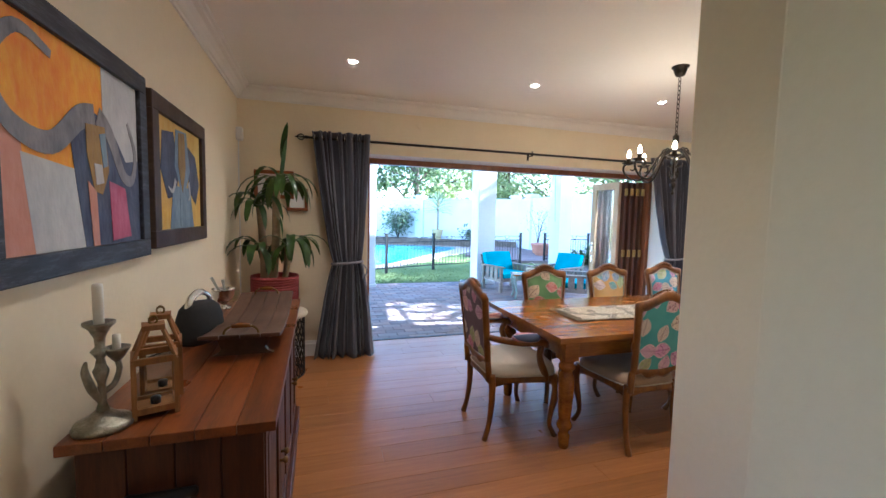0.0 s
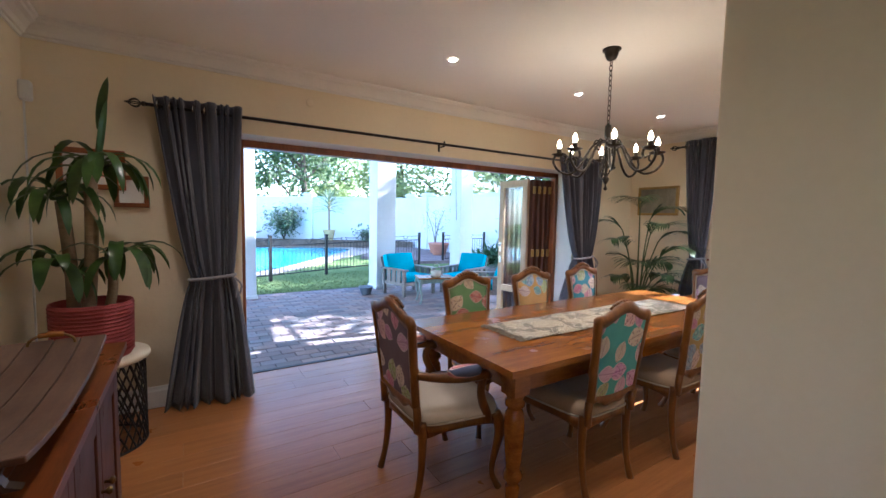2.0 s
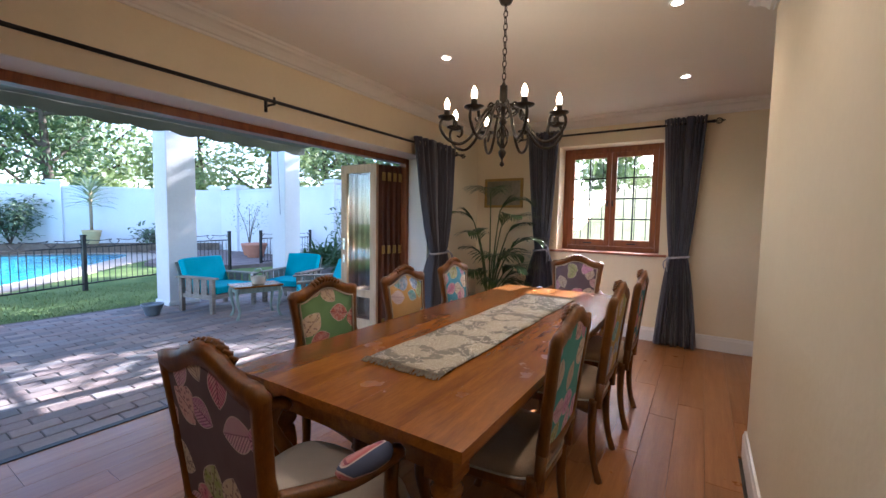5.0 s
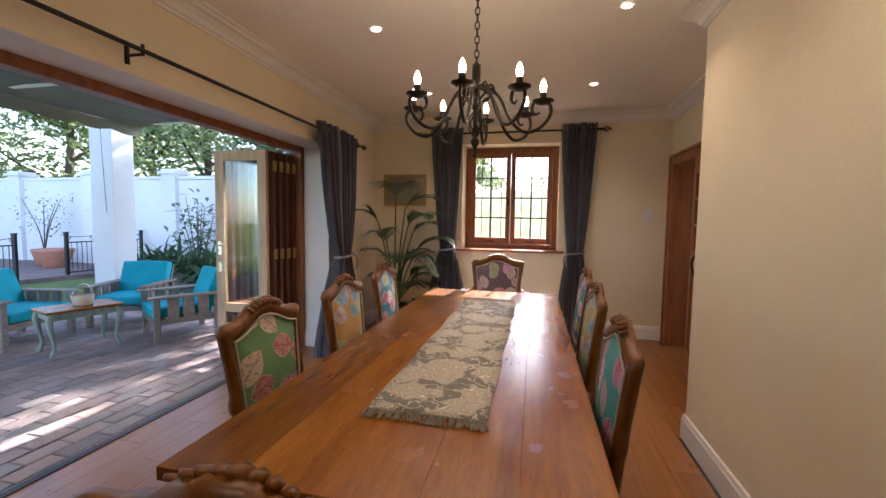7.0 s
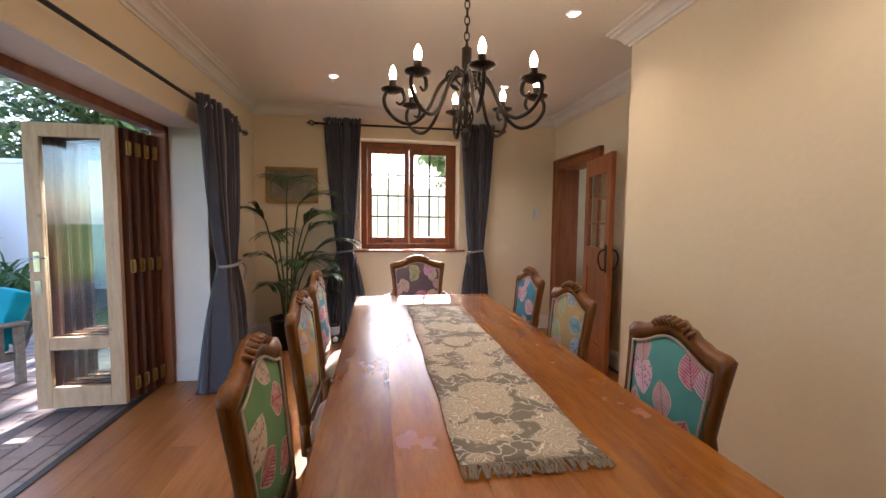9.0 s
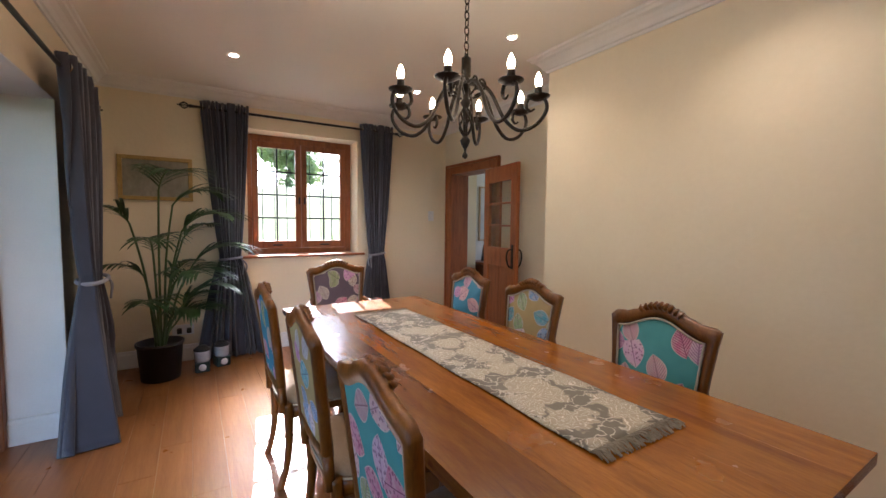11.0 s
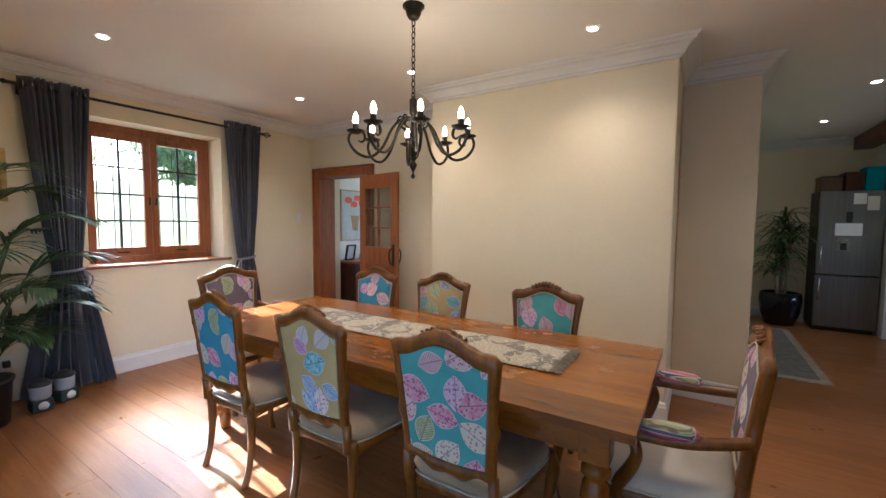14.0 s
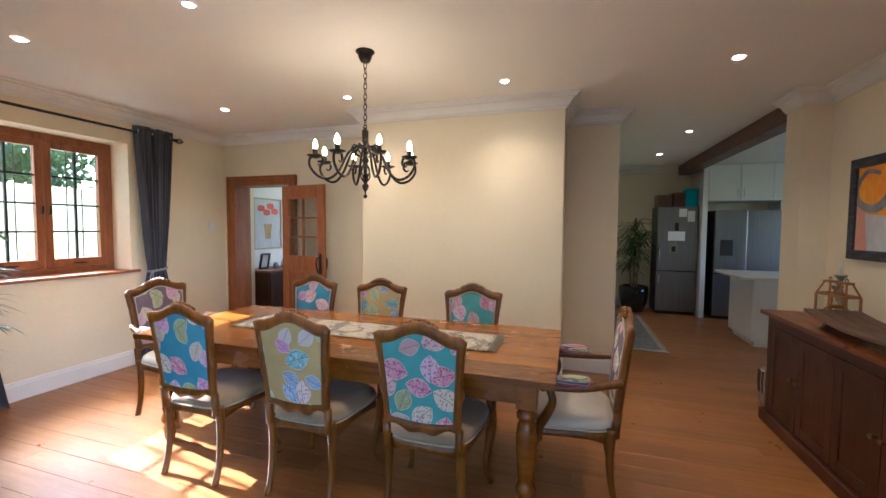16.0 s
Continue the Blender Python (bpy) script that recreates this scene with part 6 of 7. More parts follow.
coping = spread([(-5.0, 11.4), (-1.0, 11.0), (1.6, 11.6), (3.4, 13.2), (5.0, 15.2), (7.2, 17.6), (7.6, 19.2), (5.9, 20.9), (2.5, 22.0), (-2.0, 23.4), (-7.0, 23.0), (-8.0, 16.0), (-5.0, 11.4)])
structure(slab("pavement_coping", coping, -0.30, -0.050, M_COPING), "weathered stone paving round the pool")
structure(slab("water", pool_edge, -0.2, -0.040, M_POOL), "clear turquoise swimming pool water")
structure(slab("pavement_terrace", [(5.9, 12.6), (9.6, 12.0), (9.6, 18.2), (7.5, 19.6), (7.3, 17.6), (5.6, 15.0)], -0.30, 0.02, M_PAVER), "low brick terrace by the boundary wall")
bed = structure(slab("ground_bed", [(9.5, 18.2), (5.6, 21.0), (-3.0, 23.8), (-9, 26.5), (-9, 31), (9.6, 18.6)], -0.3, 0.30, M_SOIL), "raised planting bed with dark soil")
structure(slab("ground_border", [(6.7, 7.2), (9.7, 7.0), (9.7, 12.0), (7.8, 11.8)], -0.3, -0.03, M_SOIL), "dark soil border by the wall")


# boundary wall with piers and caps
def garden_wall(a, b, top, step, name):
    a, b = Vector((*a, 0)), Vector((*b, 0))
    d = (b - a).normalized()
    ang = math.atan2(d.y, d.x)
    L = (b - a).length
    bm = bmesh.new()
    add_box(bm, 0, L, -0.11, 0.11, -0.35, top - 0.10)
    add_box(bm, 0, L, -0.15, 0.15, top - 0.10, top - 0.02)
    k = 0.0
    while k <= L:
        add_box(bm, k - 0.22, k + 0.22, -0.22, 0.22, -0.35, top + 0.04)
        add_box(bm, k - 0.28, k + 0.28, -0.28, 0.28, top + 0.04, top + 0.11)
        add_box(bm, k - 0.22, k + 0.22, -0.22, 0.22, top + 0.11, top + 0.17)
        k += step
    ob = mesh_ob(name, bm, M_WALL_OUT)
    ob.matrix_basis = Matrix.Translation(a) @ Matrix.Rotation(ang, 4, "Z")
    return structure(ob, "white rendered boundary wall with capped piers")


garden_wall((9.75, 6.2), (9.75, 18.5), 2.46, 2.75, "wall_garden_east")
garden_wall((9.6, 18.6), (-14.0, 36.2), 2.46, 5.2, "wall_garden_north")

# patio columns
for x, hw in ((0.95, 0.215), (3.68, 0.215), (5.74, 0.175)):
    c = boxes("column", [(x - hw, x + hw, 8.5, 8.93, -0.1, 3.0), (x - hw - 0.02, x + hw + 0.02, 8.48, 8.95, -0.1, 0.02)], M_WALL_OUT, bevel=0.012)
    structure(c, "square white rendered patio column")
structure(boxes("roof_beam", [(-1.5, 6.2, 8.52, 8.9, 3.0, 3.2)], M_WALL_OUT), "white beam over the patio columns")
# awning and scalloped valance
aw = empty("awning", pose(0, 0, 0))
bm = bmesh.new()
for y0, z0, y1, z1 in ((4.76, 2.98, 8.12, 2.72),):
    v = [bm.verts.new(p) for p in ((-1.2, y0, z0), (5.75, y0, z0), (5.75, y1, z1), (-1.2, y1, z1), (-1.2, y0, z0 + 0.02), (5.75, y0, z0 + 0.02), (5.75, y1, z1 + 0.02), (-1.2, y1, z1 + 0.02))]
    for f in ((0, 3, 2, 1), (4, 5, 6, 7), (0, 1, 5, 4), (1, 2, 6, 5), (2, 3, 7, 6), (3, 0, 4, 7)):
        bm.faces.new([v[i] for i in f])
mesh_ob("canopy", bm, M_AWNING, aw)
bm = bmesh.new()
n = 140
t0, t1 = [], []
for i in range(n + 1):
    x = -1.2 + 6.95 * i / n
    zb = 2.60 - 0.045 * abs(math.sin(x * math.pi / 0.48))
    t0.append((bm.verts.new((x, 8.13, 2.74)), bm.verts.new((x, 8.13 + 0.01 * math.sin(x * 9), zb))))
for a, b in zip(t0, t0[1:]):
    bm.faces.new((a[0], b[0], b[1], a[1]))
vl = mesh_ob("valance", bm, M_AWNING, aw)
vl.modifiers.new("thick", "SOLIDIFY").thickness = 0.004
boxes("rafter", [(x - 0.03, x + 0.03, 4.76, 8.10, 2.74, 2.755) for x in (0.4, 2.2, 4.0, 5.7)], M_WHITE, aw)
tube("cord", smooth_path([(5.35, 8.42, 2.7), (5.36, 8.40, 2.0), (5.40, 8.42, 1.42)], 5), 0.006, M_TIE, aw)
tagged(aw, "olive canvas patio awning with a scalloped edge", "awning")


# pool fence
def fence_run(a, b):
    a, b = Vector((*a, 0)), Vector((*b, 0))
    d = b - a
    L, u = d.length, d.normalized()
    ob = empty("pool_fence", Matrix.Translation((a.x, a.y, -0.06)) @ Matrix.Rotation(math.atan2(u.y, u.x), 4, "Z"))
    for x in (0.0, L):
        bm = bmesh.new()
        add_box(bm, x - 0.03, x + 0.03, -0.03, 0.03, 0, 1.02)
        add_box(bm, x - 0.036, x + 0.036, -0.036, 0.036, 1.02, 1.05)
        mesh_ob("post", bm, M_BLACK, ob)
    boxes("rail", [(0, L, -0.012, 0.012, 0.12, 0.145), (0, L, -0.012, 0.012, 0.80, 0.825)], M_BLACK, ob)
    bm = bmesh.new()
    n = int(L / 0.11)
    for k in range(1, n):
        add_tube(bm, [(L * k / n, 0, 0.12), (L * k / n, 0, 0.82)], 0.007, 4)
    mesh_ob("picket", bm, M_BLACK, ob)["kind"] = "stuff"
    bm = bmesh.new()
    for k in range(3):
        x0, x1 = L * k / 3, L * (k + 1) / 3
        add_tube(bm, smooth_path([(x0, 0, 0.83), (x0 + 0.1, 0, 0.92), (x0 + 0.05, 0, 0.95), ((x0 + x1) / 2, 0, 0.93), (x1 - 0.05, 0, 0.95), (x1 - 0.1, 0, 0.92), (x1, 0, 0.83)], 4), 0.007, 4)
    mesh_ob("scrollwork", bm, M_BLACK, ob)
    return tagged(ob, "black iron pool fence panel with scrolled top", "fence", "pool fence panels")


posts = [(-3.0, 9.6), (-1.1, 10.0), (0.3, 10.25), (1.74, 10.6), (3.2, 11.2), (4.8, 11.75), (6.55, 12.25)]
for a, b in zip(posts, posts[1:]):
    fence_run(a, b)
fence_run((7.6, 12.45), (9.5, 12.6))


# ---- patio furniture ----
def cushion(name, x, y, z, parent, mat, m=None, r=0.04):
    """A soft padded block of the given size, centred on its own origin."""
    bm = bmesh.new()
    add_box(bm, -x / 2, x / 2, -y / 2, y / 2, -z / 2, z / 2)
    bmesh.ops.subdivide_edges(bm, edges=bm.edges, cuts=4, use_grid_fill=True)
    for v in bm.verts:
        a, b = 2 * v.co.x / x, 2 * v.co.y / y
        if abs(v.co.z) > z * 0.3:
            v.co.z += math.copysign(0.018 * (1 - a * a) * (1 - b * b), v.co.z)
    ob = mesh_ob(name, bm, mat, parent, smooth=True, bevel=0.02, seg=3)
    if m is not None:
        ob.matrix_basis = m
    return ob


def garden_seat(m, w, label):
    """A slatted teak seat that faces local -y, with loose cushions."""
    ob = empty("garden_chair", m @ Matrix.Diagonal((1, 1, 0.87, 1)))
    d = 0.70
    legs = [(-w / 2, -w / 2 + 0.06, -0.33, -0.27, 0, 0.58), (w / 2 - 0.06, w / 2, -0.33, -0.27, 0, 0.58), (-w / 2, -w / 2 + 0.06, 0.27, 0.33, 0, 0.56), (w / 2 - 0.06, w / 2, 0.27, 0.33, 0, 0.56)]
    for b in legs:
        box("leg", *b, M_TEAK, ob, bevel=0.006)
    boxes("rail", [(-w / 2 + 0.06, w / 2 - 0.06, -0.33, -0.30, 0.24, 0.31), (-w / 2 + 0.06, w / 2 - 0.06, 0.29, 0.32, 0.24, 0.31), (-w / 2 + 0.015, -w / 2 + 0.045, -0.27, 0.27, 0.24, 0.31), (w / 2 - 0.045, w / 2 - 0.015, -0.27, 0.27, 0.24, 0.31)], M_TEAK, ob, bevel=0.004)
    boxes("seat_slat", [(-w / 2 + 0.06, w / 2 - 0.06, -0.28 + k * 0.10, -0.21 + k * 0.10, 0.295, 0.315) for k in range(6)], M_TEAK, ob)
    for s in (-1, 1):
        x = s * (w / 2 - 0.03)
        box("armrest", x - 0.055, x + 0.055, -0.38, 0.36, 0.575, 0.605, M_TEAK, ob, bevel=0.01)
        boxes("arm_slat", [(x - 0.012, x + 0.012, -0.20 + k * 0.15, -0.09 + k * 0.15, 0.30, 0.575) for k in range(3)], M_TEAK, ob, bevel=0.004)
    cushion("seat_cushion", w - 0.14, 0.60, 0.12, ob, M_TURQ, pose(0, -0.04, 0.385))
    cushion("back_cushion", w - 0.14, 0.13, 0.50, ob, M_TURQ, pose(0, 0.30, 0.64, -18, 0, 0))
    back = boxes("back_slat", [(-w / 2 + 0.10 + k * (w - 0.24) / 5, -w / 2 + 0.14 + k * (w - 0.24) / 5, -0.01, 0.012, 0.0, 0.52) for k in range(6)], M_TEAK, ob)
    back.matrix_basis = pose(0, 0.36, 0.32, -18, 0, 0)
    return tagged(ob, label, "garden chair", "patio seats")


garden_seat(pose(3.86, 7.80, PZ, 0, 0, 13), 0.82, "weathered teak garden bench with turquoise cushions")
garden_seat(pose(4.92, 7.42, PZ, 0, 0, -70), 0.72, "weathered teak garden chair with turquoise cushions")
garden_seat(pose(4.62, 6.34, PZ, 0, 0, -122), 0.72, "weathered teak garden chair with turquoise cushions")
gt = empty("garden_table", pose(3.88, 6.87, PZ, 0, 0, -17) @ Matrix.Diagonal((0.85, 0.85, 1, 1)))
box("top", -0.38, 0.38, -0.25, 0.25, 0.435, 0.46, M_TABLE, gt, bevel=0.008)
boxes("apron", [(-0.33, 0.33, -0.21, -0.19, 0.36, 0.435), (-0.33, 0.33, 0.19, 0.21, 0.36, 0.435), (-0.33, -0.31, -0.19, 0.19, 0.36, 0.435), (0.31, 0.33, -0.19, 0.19, 0.36, 0.435)], M_GREENW, gt, bevel=0.003)
for sx in (-1, 1):
    for sy in (-1, 1):
        x, y = sx * 0.31, sy * 0.19
        tube("leg", smooth_path([(x, y, 0.435), (x + sx * 0.03, y + sy * 0.02, 0.36), (x + sx * 0.01, y, 0.22), (x - sx * 0.01, y, 0.10), (x + sx * 0.03, y + sy * 0.02, 0.0)], 4), [0.032, 0.036, 0.024, 0.018, 0.024], M_GREENW, gt, 10)
tagged(gt, "small green-painted garden table with curved legs", "garden table")
kb = empty("enamel_basket", pose(3.92, 6.87, PZ + 0.46))
lathe("body", [(0.07, 0), (0.085, 0.01), (0.10, 0.10), (0.095, 0.105), (0.08, 0.02), (0.002, 0.012)], M_CREAM, kb, 24)
tube("handle", [(0.095 * math.cos(k * math.pi / 12), 0, 0.10 + 0.12 * math.sin(k * math.pi / 12)) for k in range(13)], 0.006, M_CHROME, kb)
tagged(kb, "cream bucket with a hoop handle on the garden table", "bucket")


def pot(x, y, z, r, h, mat, label, stem=0.0, kind="flower_pot", seed=1, leaf=M_SHRUB, crown=0.4, count=260, size=0.09):
    ob = empty(kind, pose(x, y, z))
    lathe("pot", [(r * 0.65, 0), (r * 0.7, 0.02), (r, h * 0.8), (r * 1.05, h * 0.84), (r * 1.08, h), (r * 0.98, h), (r * 0.9, h * 0.85), (0.002, h * 0.84)], mat, ob, 28)
    if stem:
        rr = random.Random(seed)
        bs, bl = bmesh.new(), bmesh.new()
        for k in range(4):
            a = k * 1.7 + rr.random()
            top = Vector((crown * 0.5 * math.cos(a), crown * 0.5 * math.sin(a), h + stem * rr.uniform(0.7, 1.0)))
            add_tube(bs, smooth_path([(0, 0, h * 0.8), (top.x * 0.3, top.y * 0.3, h + stem * 0.4), top], 4), [0.018, 0.012, 0.006], 6)
            for q in range(count // 4):
                f = rr.uniform(0.35, 1.05)
                p = Vector((top.x * f, top.y * f, h + (top.z - h) * f)) + Vector((rr.gauss(0, 1), rr.gauss(0, 1), rr.gauss(0, 0.8))) * crown * 0.25
                blade(bl, p, (rr.gauss(0, 1), rr.gauss(0, 1), rr.uniform(-0.2, 1)), size * rr.uniform(0.7, 1.3), size * 0.36, 0.8, 3)
        mesh_ob("stem", bs, M_TBARK, ob)
        mesh_ob("leaf", bl, leaf, ob)["kind"] = "stuff"
    return tagged(ob, label, "potted plant" if stem else "pot")


pot(8.95, 15.2, 0.02, 0.27, 0.42, M_TERRA, "terracotta pot with a thin leafy shrub", 1.5, "potted_shrub", 3, crown=0.8, count=220, size=0.10)
pot(8.6, 14.3, 0.02, 0.36, 0.48, M_TERRA, "wide terracotta flower pot, bare")
M_BLUEPOT = plain("blue_glaze", (0.10, 0.13, 0.17), (0.2, 0.24, 0.28), 6, 0.3)
pot(3.05, 8.05, PZ, 0.13, 0.16, M_BLUEPOT, "small blue-grey glazed pot on the patio")
yp = pot(6.0, 20.3, 0.31, 0.27, 0.50, plain("yellow_clay", (0.42, 0.30, 0.13), (0.52, 0.40, 0.2), 5, 0.8), "tall yellow clay pot with a spiky aloe")
bm = bmesh.new()
rr = random.Random(8)
for k in range(46):
    a = k * 2.4
    blade(bm, (0, 0, 1.35 + 0.7 * k / 46), (math.cos(a), math.sin(a), 0.2 + 1.1 * k / 46), 0.85, 0.085, 0.7, 6)
mesh_ob("leaf", bm, M_SHRUB, yp)["kind"] = "stuff"
tube("stem", [(0, 0, 0.40), (0, 0, 1.95)], 0.05, M_BARK, yp)


def shrub(name, x, y, z, w, h, count, leaf, mat, label, seed, strap=False):
    rr = random.Random(seed)
    ob = empty(name, pose(x, y, z))
    bl, bs = bmesh.new(), bmesh.new()
    for k in range(9):
        a = k * 2.4
        top = (w * 0.45 * math.cos(a) * rr.uniform(0.3, 1), w * 0.45 * math.sin(a) * rr.uniform(0.3, 1), h * rr.uniform(0.5, 0.95))
        if not strap:
            add_tube(bs, smooth_path([(0, 0, 0), (top[0] * 0.5, top[1] * 0.5, top[2] * 0.5), top], 4), [0.02, 0.012, 0.005], 5)
        for q in range(count // 9):
            if strap:
                p = Vector((rr.gauss(0, w * 0.25), rr.gauss(0, w * 0.25), 0))
                blade(bl, p, (rr.gauss(0, 1), rr.gauss(0, 1), rr.uniform(0.8, 2.4)), h * rr.uniform(0.6, 1.2), leaf * 0.3, 1.6, 5)
            else:
                f = rr.uniform(0.4, 1.05)
                p = Vector(top) * f + Vector((rr.gauss(0, 1), rr.gauss(0, 1), rr.gauss(0, 0.7))) * w * 0.13
                blade(bl, p, (rr.gauss(0, 1), rr.gauss(0, 1), rr.uniform(-0.3, 1)), leaf * rr.uniform(0.7, 1.3), leaf * 0.4, 0.9, 3)
    if not strap:
        mesh_ob("stem", bs, M_TBARK, ob)
    else:
        bs.free()
    mesh_ob("leaf", bl, mat, ob)["kind"] = "stuff"
    return tagged(ob, label, "shrub")


shrub("shrub", 8.9, 10.2, -0.03, 1.3, 2.1, 200, 0.20, M_SHRUB, "leafy garden shrub against the white wall", 21)
shrub("shrub", 8.5, 9.4, -0.03, 0.9, 0.9, 220, 0.3, M_TREE, "clump of strap-leaved plants by the wall", 22, True)
shrub("shrub", 9.0, 11.4, -0.03, 1.0, 0.9, 220, 0.3, M_TREE, "clump of strap-leaved plants by the wall", 23, True)
shrub("shrub", 7.9, 8.6, -0.03, 0.8, 0.8, 180, 0.3, M_TREE, "clump of strap-leaved plants by the wall", 24, True)
shrub("shrub", 4.2, 21.8, 0.30, 2.2, 1.9, 700, 0.26, M_SHRUB, "rounded grey-green shrub in the bed", 25)
shrub("shrub", 7.6, 19.4, 0.30, 1.2, 0.6, 260, 0.22, M_SHRUB, "low shrub in the planting bed", 26)
shrub("shrub", 1.0, 23.2, 0.30, 1.6, 0.7, 300, 0.22, M_SHRUB, "low shrub in the planting bed", 27)
bb = empty("bird_bath", pose(2.6, 22.0, 0.30))
lathe("bowl", [(0.28, 0.0), (0.3, 0.03), (0.16, 0.10), (0.18, 0.22), (0.62, 0.36), (0.64, 0.40), (0.55, 0.38), (0.002, 0.30)], M_COPING, bb, 28)
tagged(bb, "wide stone bird bath in the garden bed", "bird bath")


def tree(x, y, h, crown, count, leaf, mat, seed, low=0.30, z0=-0.09):
    """A tapered trunk with forked limbs and a crown of many small leaves in uneven clumps."""
    rr = random.Random(seed)
    ob = empty("tree", pose(x, y, z0))
    bs, bl = bmesh.new(), bmesh.new()
    lean = Vector((rr.uniform(-0.5, 0.5), rr.uniform(-0.5, 0.5), 0))
    tr = smooth_path([(0, 0, 0), lean * 0.4 + Vector((0, 0, h * 0.35)), lean + Vector((0, 0, h * 0.78))], 6)
    add_tube(bs, tr, [h * 0.026, h * 0.019, h * 0.007], 10)
    clumps = []
    for k in range(15):
        f = low + (0.98 - low) * rr.random()
        base = tr[min(int(f * (len(tr) - 1)), len(tr) - 1)]
        a = k * 2.4 + rr.random()
        rad = crown * rr.uniform(0.45, 1.0) * (1.1 - 0.5 * f)
        tip = base + Vector((math.cos(a) * rad, math.sin(a) * rad, h * rr.uniform(0.06, 0.26)))
        mid = (base + tip) / 2 + Vector((0, 0, rr.uniform(-0.2, 0.3)))
        add_tube(bs, smooth_path([base, mid, tip], 4), [h * 0.010, h * 0.006, h * 0.002], 6)
        for q in range(4):
            clumps.append((tip * rr.uniform(0.85, 1.0) + (base - tip) * rr.uniform(0, 0.45) + Vector((rr.gauss(0, 1), rr.gauss(0, 1), rr.gauss(0, 0.6))) * crown * 0.14, crown * rr.uniform(0.10, 0.22)))
    for c, r in clumps:
        for q in range(count // len(clumps)):
            p = c + Vector((rr.gauss(0, 1), rr.gauss(0, 1), rr.gauss(0, 0.55))) * r
            u = Vector((rr.gauss(0, 1), rr.gauss(0, 1), rr.gauss(0, 1))).normalized()
            w = u.orthogonal().normalized()
            s = leaf * rr.uniform(0.6, 1.4)
            bl.faces.new([bl.verts.new(p - u * s), bl.verts.new(p + w * s * 0.42), bl.verts.new(p + u * s), bl.verts.new(p - w * s * 0.42)])
    mesh_ob("trunk", bs, M_TBARK, ob, smooth=True)
    mesh_ob("foliage", bl, mat, ob)["kind"] = "stuff"
    return tagged(ob, "tall leafy garden tree with an uneven open crown", "tree", "garden trees")


# x 13.2 and 13.4 are unseen trees, added to dapple the patio with shade
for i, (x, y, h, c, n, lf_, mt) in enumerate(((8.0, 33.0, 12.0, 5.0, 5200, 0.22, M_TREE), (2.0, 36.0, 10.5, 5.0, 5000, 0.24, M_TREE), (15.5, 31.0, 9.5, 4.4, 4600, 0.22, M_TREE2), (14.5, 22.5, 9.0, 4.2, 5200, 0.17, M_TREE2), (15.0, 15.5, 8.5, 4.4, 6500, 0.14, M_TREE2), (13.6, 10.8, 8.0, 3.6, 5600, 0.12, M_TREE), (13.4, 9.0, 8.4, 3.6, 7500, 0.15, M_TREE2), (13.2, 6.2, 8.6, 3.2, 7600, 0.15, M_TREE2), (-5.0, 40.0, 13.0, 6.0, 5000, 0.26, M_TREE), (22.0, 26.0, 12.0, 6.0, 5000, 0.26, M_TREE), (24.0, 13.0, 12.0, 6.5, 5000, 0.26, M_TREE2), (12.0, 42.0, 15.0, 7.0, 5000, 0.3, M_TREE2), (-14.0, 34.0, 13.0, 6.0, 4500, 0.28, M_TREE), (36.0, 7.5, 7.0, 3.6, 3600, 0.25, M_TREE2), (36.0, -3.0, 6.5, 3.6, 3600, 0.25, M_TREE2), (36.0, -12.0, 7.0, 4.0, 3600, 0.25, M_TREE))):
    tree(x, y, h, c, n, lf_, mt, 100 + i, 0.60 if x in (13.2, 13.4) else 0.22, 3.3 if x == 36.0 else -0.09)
# hedge, shrubs and fence seen through the window
bm = bmesh.new()
rows = []
for i in range(25):
    x = 8.5 + 30 * i / 24
    z = -0.10 + 3.6 * (1 - math.cos(math.pi * min(i / 16, 1.0))) / 2
    rows.append([bm.verts.new((x, -14 + 19.5 * k / 24, z + 0.05 * noise.noise(Vector((i * 0.6, k * 0.6, 4))))) for k in range(25)])
for a, b in zip(rows, rows[1:]):
    for k in range(24):
        bm.faces.new((a[k], a[k + 1], b[k + 1], b[k]))
structure(mesh_ob("ground_slope", bm, M_BRIGHTGRASS, None, smooth=True), "sunlit side lawn that rises from the house")
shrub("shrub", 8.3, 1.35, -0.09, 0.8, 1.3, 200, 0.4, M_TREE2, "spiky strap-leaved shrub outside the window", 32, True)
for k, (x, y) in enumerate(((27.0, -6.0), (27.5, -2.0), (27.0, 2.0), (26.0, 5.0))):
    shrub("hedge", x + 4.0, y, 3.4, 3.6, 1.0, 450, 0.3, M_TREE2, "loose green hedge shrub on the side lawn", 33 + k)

# ---- floorboards and pavers ----
fl = structure(boxes("floor", [(-3.2, 0.88, -3.42, 0.5, -0.12, -0.012), (-0.72, 1.39, 0.5, 1.25, -0.12, -0.012), (3.38, 5.72, 0.5, 1.25, -0.12, -0.012), (4.4, 5.95, -1.5, 0.5, -0.12, -0.012), (-0.72, 5.72, 1.25, 4.3, -0.12, -0.012), (0.5, 4.46, 4.3, 4.66, -0.12, -0.012)], M_SAND), "floor of wide honey-coloured boards")
rnd = random.Random(2)
shared = {}


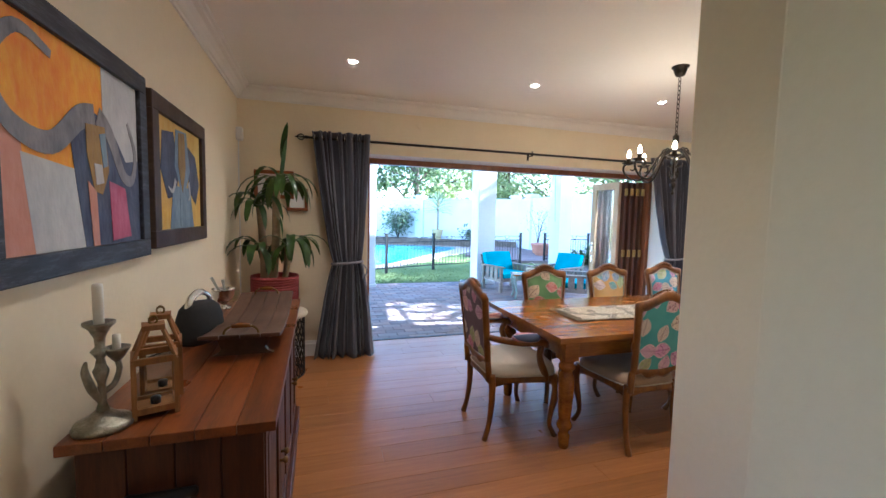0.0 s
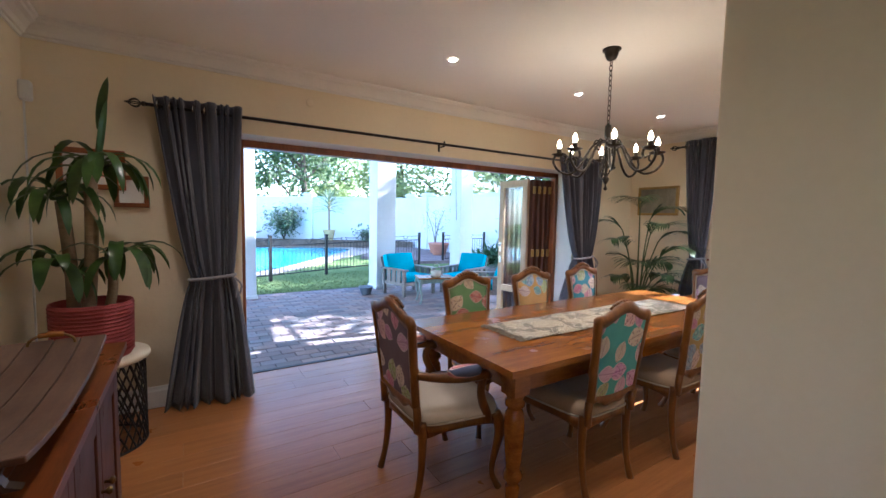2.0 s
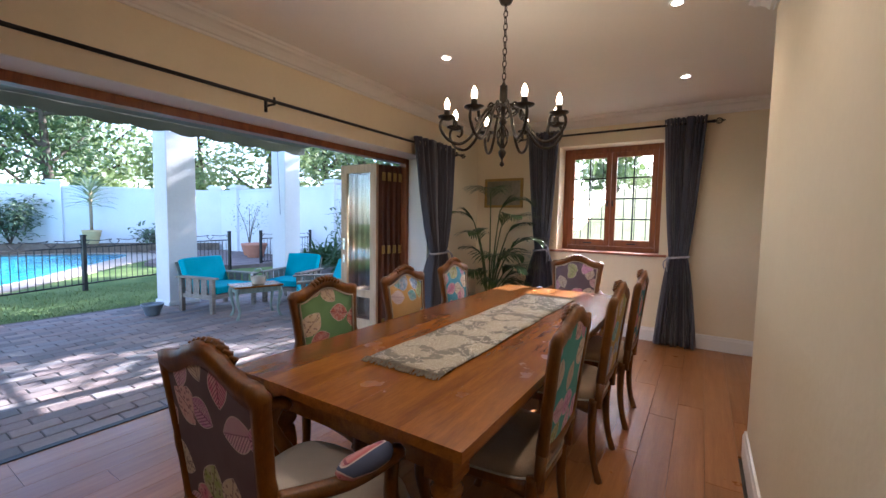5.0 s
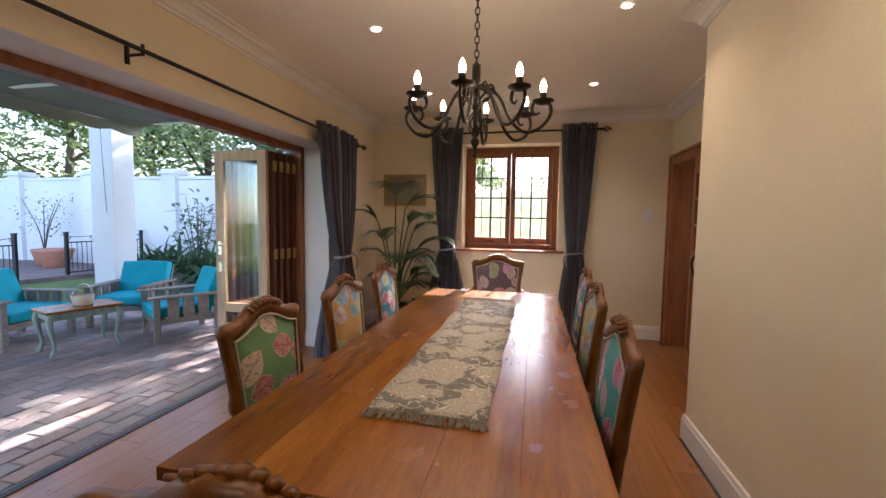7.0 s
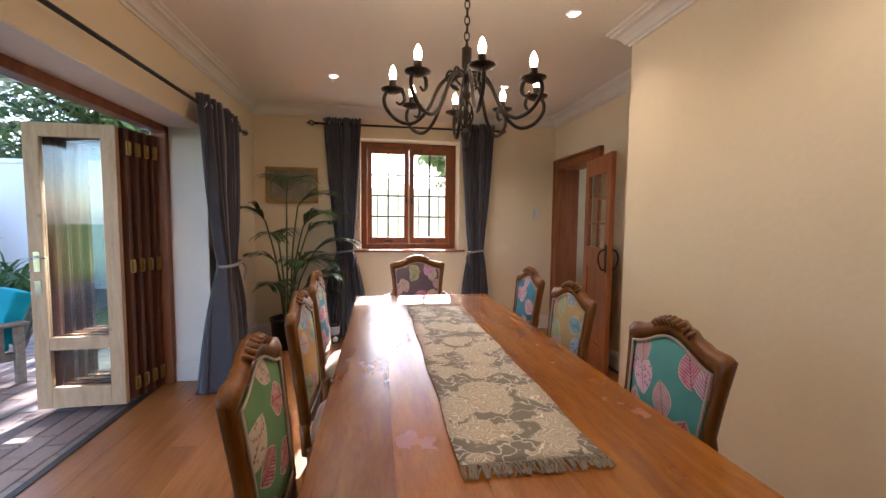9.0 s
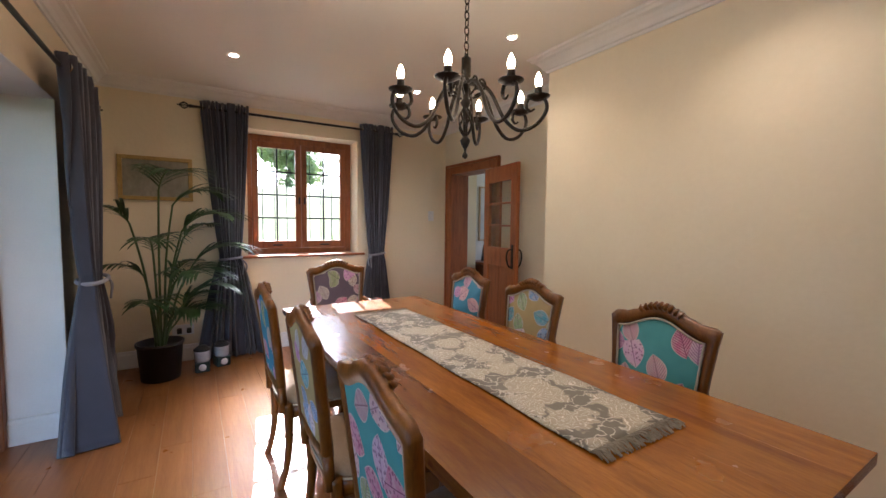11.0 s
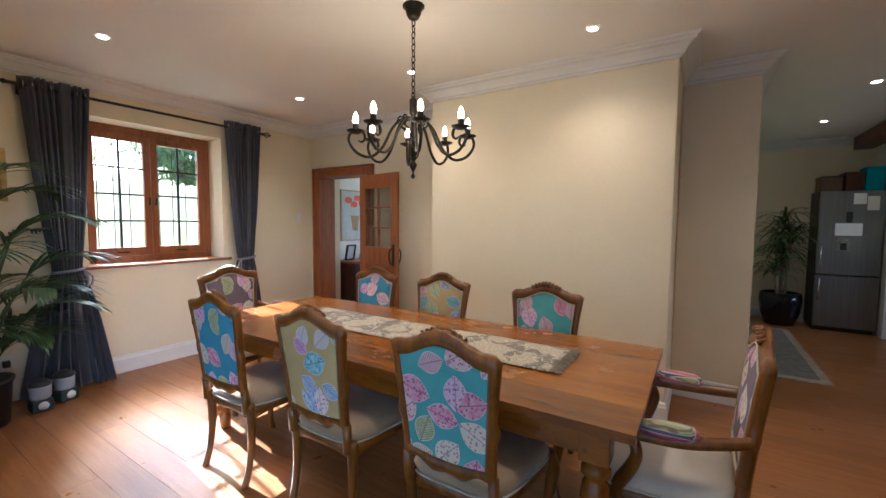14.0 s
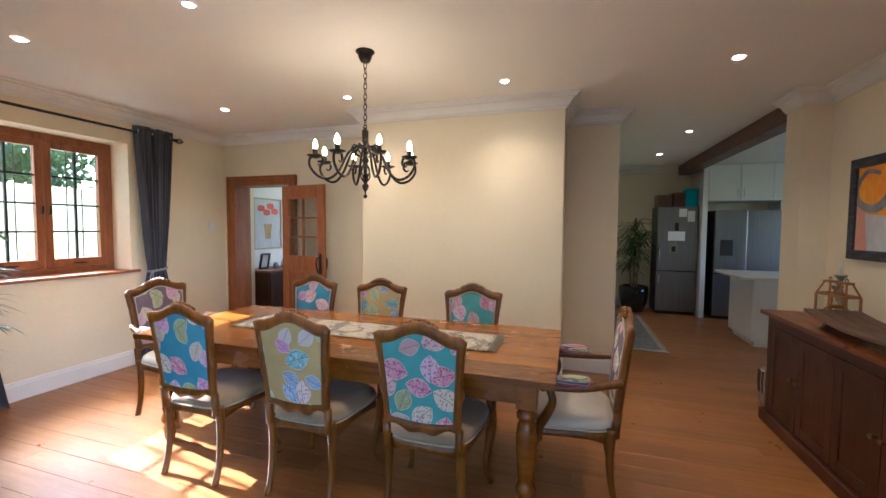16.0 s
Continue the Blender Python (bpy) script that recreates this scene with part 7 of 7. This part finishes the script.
def plank(x0, x1, y0, y1):
    key = (round(x1 - x0, 3), round(y1 - y0, 3))
    if key not in shared:
        bm = bmesh.new()
        add_box(bm, 0, key[0], 0, key[1], -0.012, 0.0)
        bmesh.ops.bevel(bm, geom=[e for e in bm.edges if all(v.co.z > -0.001 for v in e.verts)], offset=0.0012, segments=1, affect="EDGES")
        me = bpy.data.meshes.new("plank")
        bmesh.ops.recalc_face_normals(bm, faces=bm.faces)
        bm.to_mesh(me)
        bm.free()
        me.materials.append(M_FLOOR)
        shared[key] = me
    ob = new("plank", shared[key])
    ob.parent = fl
    ob.location = (x0, y0, 0)


PW, GAP = 0.168, 0.0012
y = -3.42
while y < 4.66:
    y1 = min(y + PW, 4.66)
    if y < 0.5:
        runs = [(-3.2, 0.88)] + ([(4.4, 5.72)] if y > -1.5 else [])
    elif y < 0.72:
        runs = [(-0.52, 1.39), (4.69, 5.52)]
    elif y < 1.25:
        runs = [(-0.72, 1.39), (3.38, 5.72)]
    elif y1 > 4.3:
        runs = [(0.5, 4.46)] if y > 4.2 else [(-0.72, 5.72)]
    else:
        runs = [(-0.72, 5.72)]
    for a, b in runs:
        x = a
        while x < b - 0.05:
            L = rnd.choice((1.2, 1.5, 1.8, 2.1, 2.4))
            if x == a:
                L = rnd.choice((0.5, 0.8, 1.1, 1.6))
            if b - x - L < 0.3:
                L = b - x
            plank(x + GAP / 2, x + L - GAP / 2, y + GAP / 2, y1 - GAP / 2)
            x += L
    y = y1

pv = structure(boxes("pavement", [(-3.0, 6.75, 4.70, 8.96, -0.15, PZ - 0.006)], M_SAND), "patio of mixed clay pavers")
bm = bmesh.new()
BL, BW = 0.25, 0.135
add_box(bm, -BL / 2 + 0.004, BL / 2 - 0.004, -BW / 2 + 0.004, BW / 2 - 0.004, -0.03, 0.0)
bmesh.ops.bevel(bm, geom=[e for e in bm.edges if all(v.co.z > -0.001 for v in e.verts)], offset=0.004, segments=1, affect="EDGES")
bmesh.ops.recalc_face_normals(bm, faces=bm.faces)
mpv, ntp, pp_ = nodes_of("mixed_clay_paver")
oi = ntp.nodes.new("ShaderNodeNewGeometry")
oj = ntp.nodes.new("ShaderNodeObjectInfo")
ad = ntp.nodes.new("ShaderNodeMath")
ad.operation = "ADD"
ntp.links.new(oi.outputs["Random Per Island"], ad.inputs[0])
ntp.links.new(oj.outputs["Random"], ad.inputs[1])
fr_ = ntp.nodes.new("ShaderNodeMath")
fr_.operation = "FRACT"
ntp.links.new(ad.outputs[0], fr_.inputs[0])
tone = ramp(ntp, fr_.outputs[0], [(0.0, (0.17, 0.155, 0.16)), (0.35, (0.28, 0.205, 0.19)), (0.65, (0.25, 0.235, 0.24)), (1.0, (0.36, 0.26, 0.225))])
gn = noise_at(ntp, coords(ntp, world=True), 40.0, 4.0)
ntp.links.new(mix(ntp, 0.5, tone, mix(ntp, gn.outputs["Fac"], (0.10, 0.09, 0.085), tone)), pp_.inputs["Base Color"])
pp_.inputs["Roughness"].default_value = 0.8
bump(ntp, pp_, gn.outputs["Fac"], 0.4, 0.004)
me = bpy.data.meshes.new("brick")
bm.to_mesh(me)
me.materials.append(mpv)
big = bmesh.new()
count = 0
j = 0
yy = 4.75
tmp = [v.co.copy() for v in bm.verts]
faces = [[v.index for v in f.verts] for f in bm.faces]
bm.free()
while yy < 8.93:
    x = -2.9 + (BL / 2 if j % 2 else 0)
    while x < 6.65:
        dz = PZ + rnd.uniform(-0.003, 0.003)
        tilt = rnd.uniform(-0.8, 0.8)
        if count < 300 and 0.45 < x < 4.5 and yy < 6.2:
            b = new("brick", me)
            b.parent = pv
            b.matrix_basis = pose(x, yy, dz, 0, 0, tilt)
            count += 1
        else:
            mm = pose(x, yy, dz, 0, 0, tilt)
            vs = [big.verts.new(mm @ c) for c in tmp]
            for f in faces:
                big.faces.new([vs[i] for i in f])
        x += BL
    yy += BW
    j += 1
pm = mesh_ob("far_brick", big, mpv, pv)
pm["kind"] = "stuff"
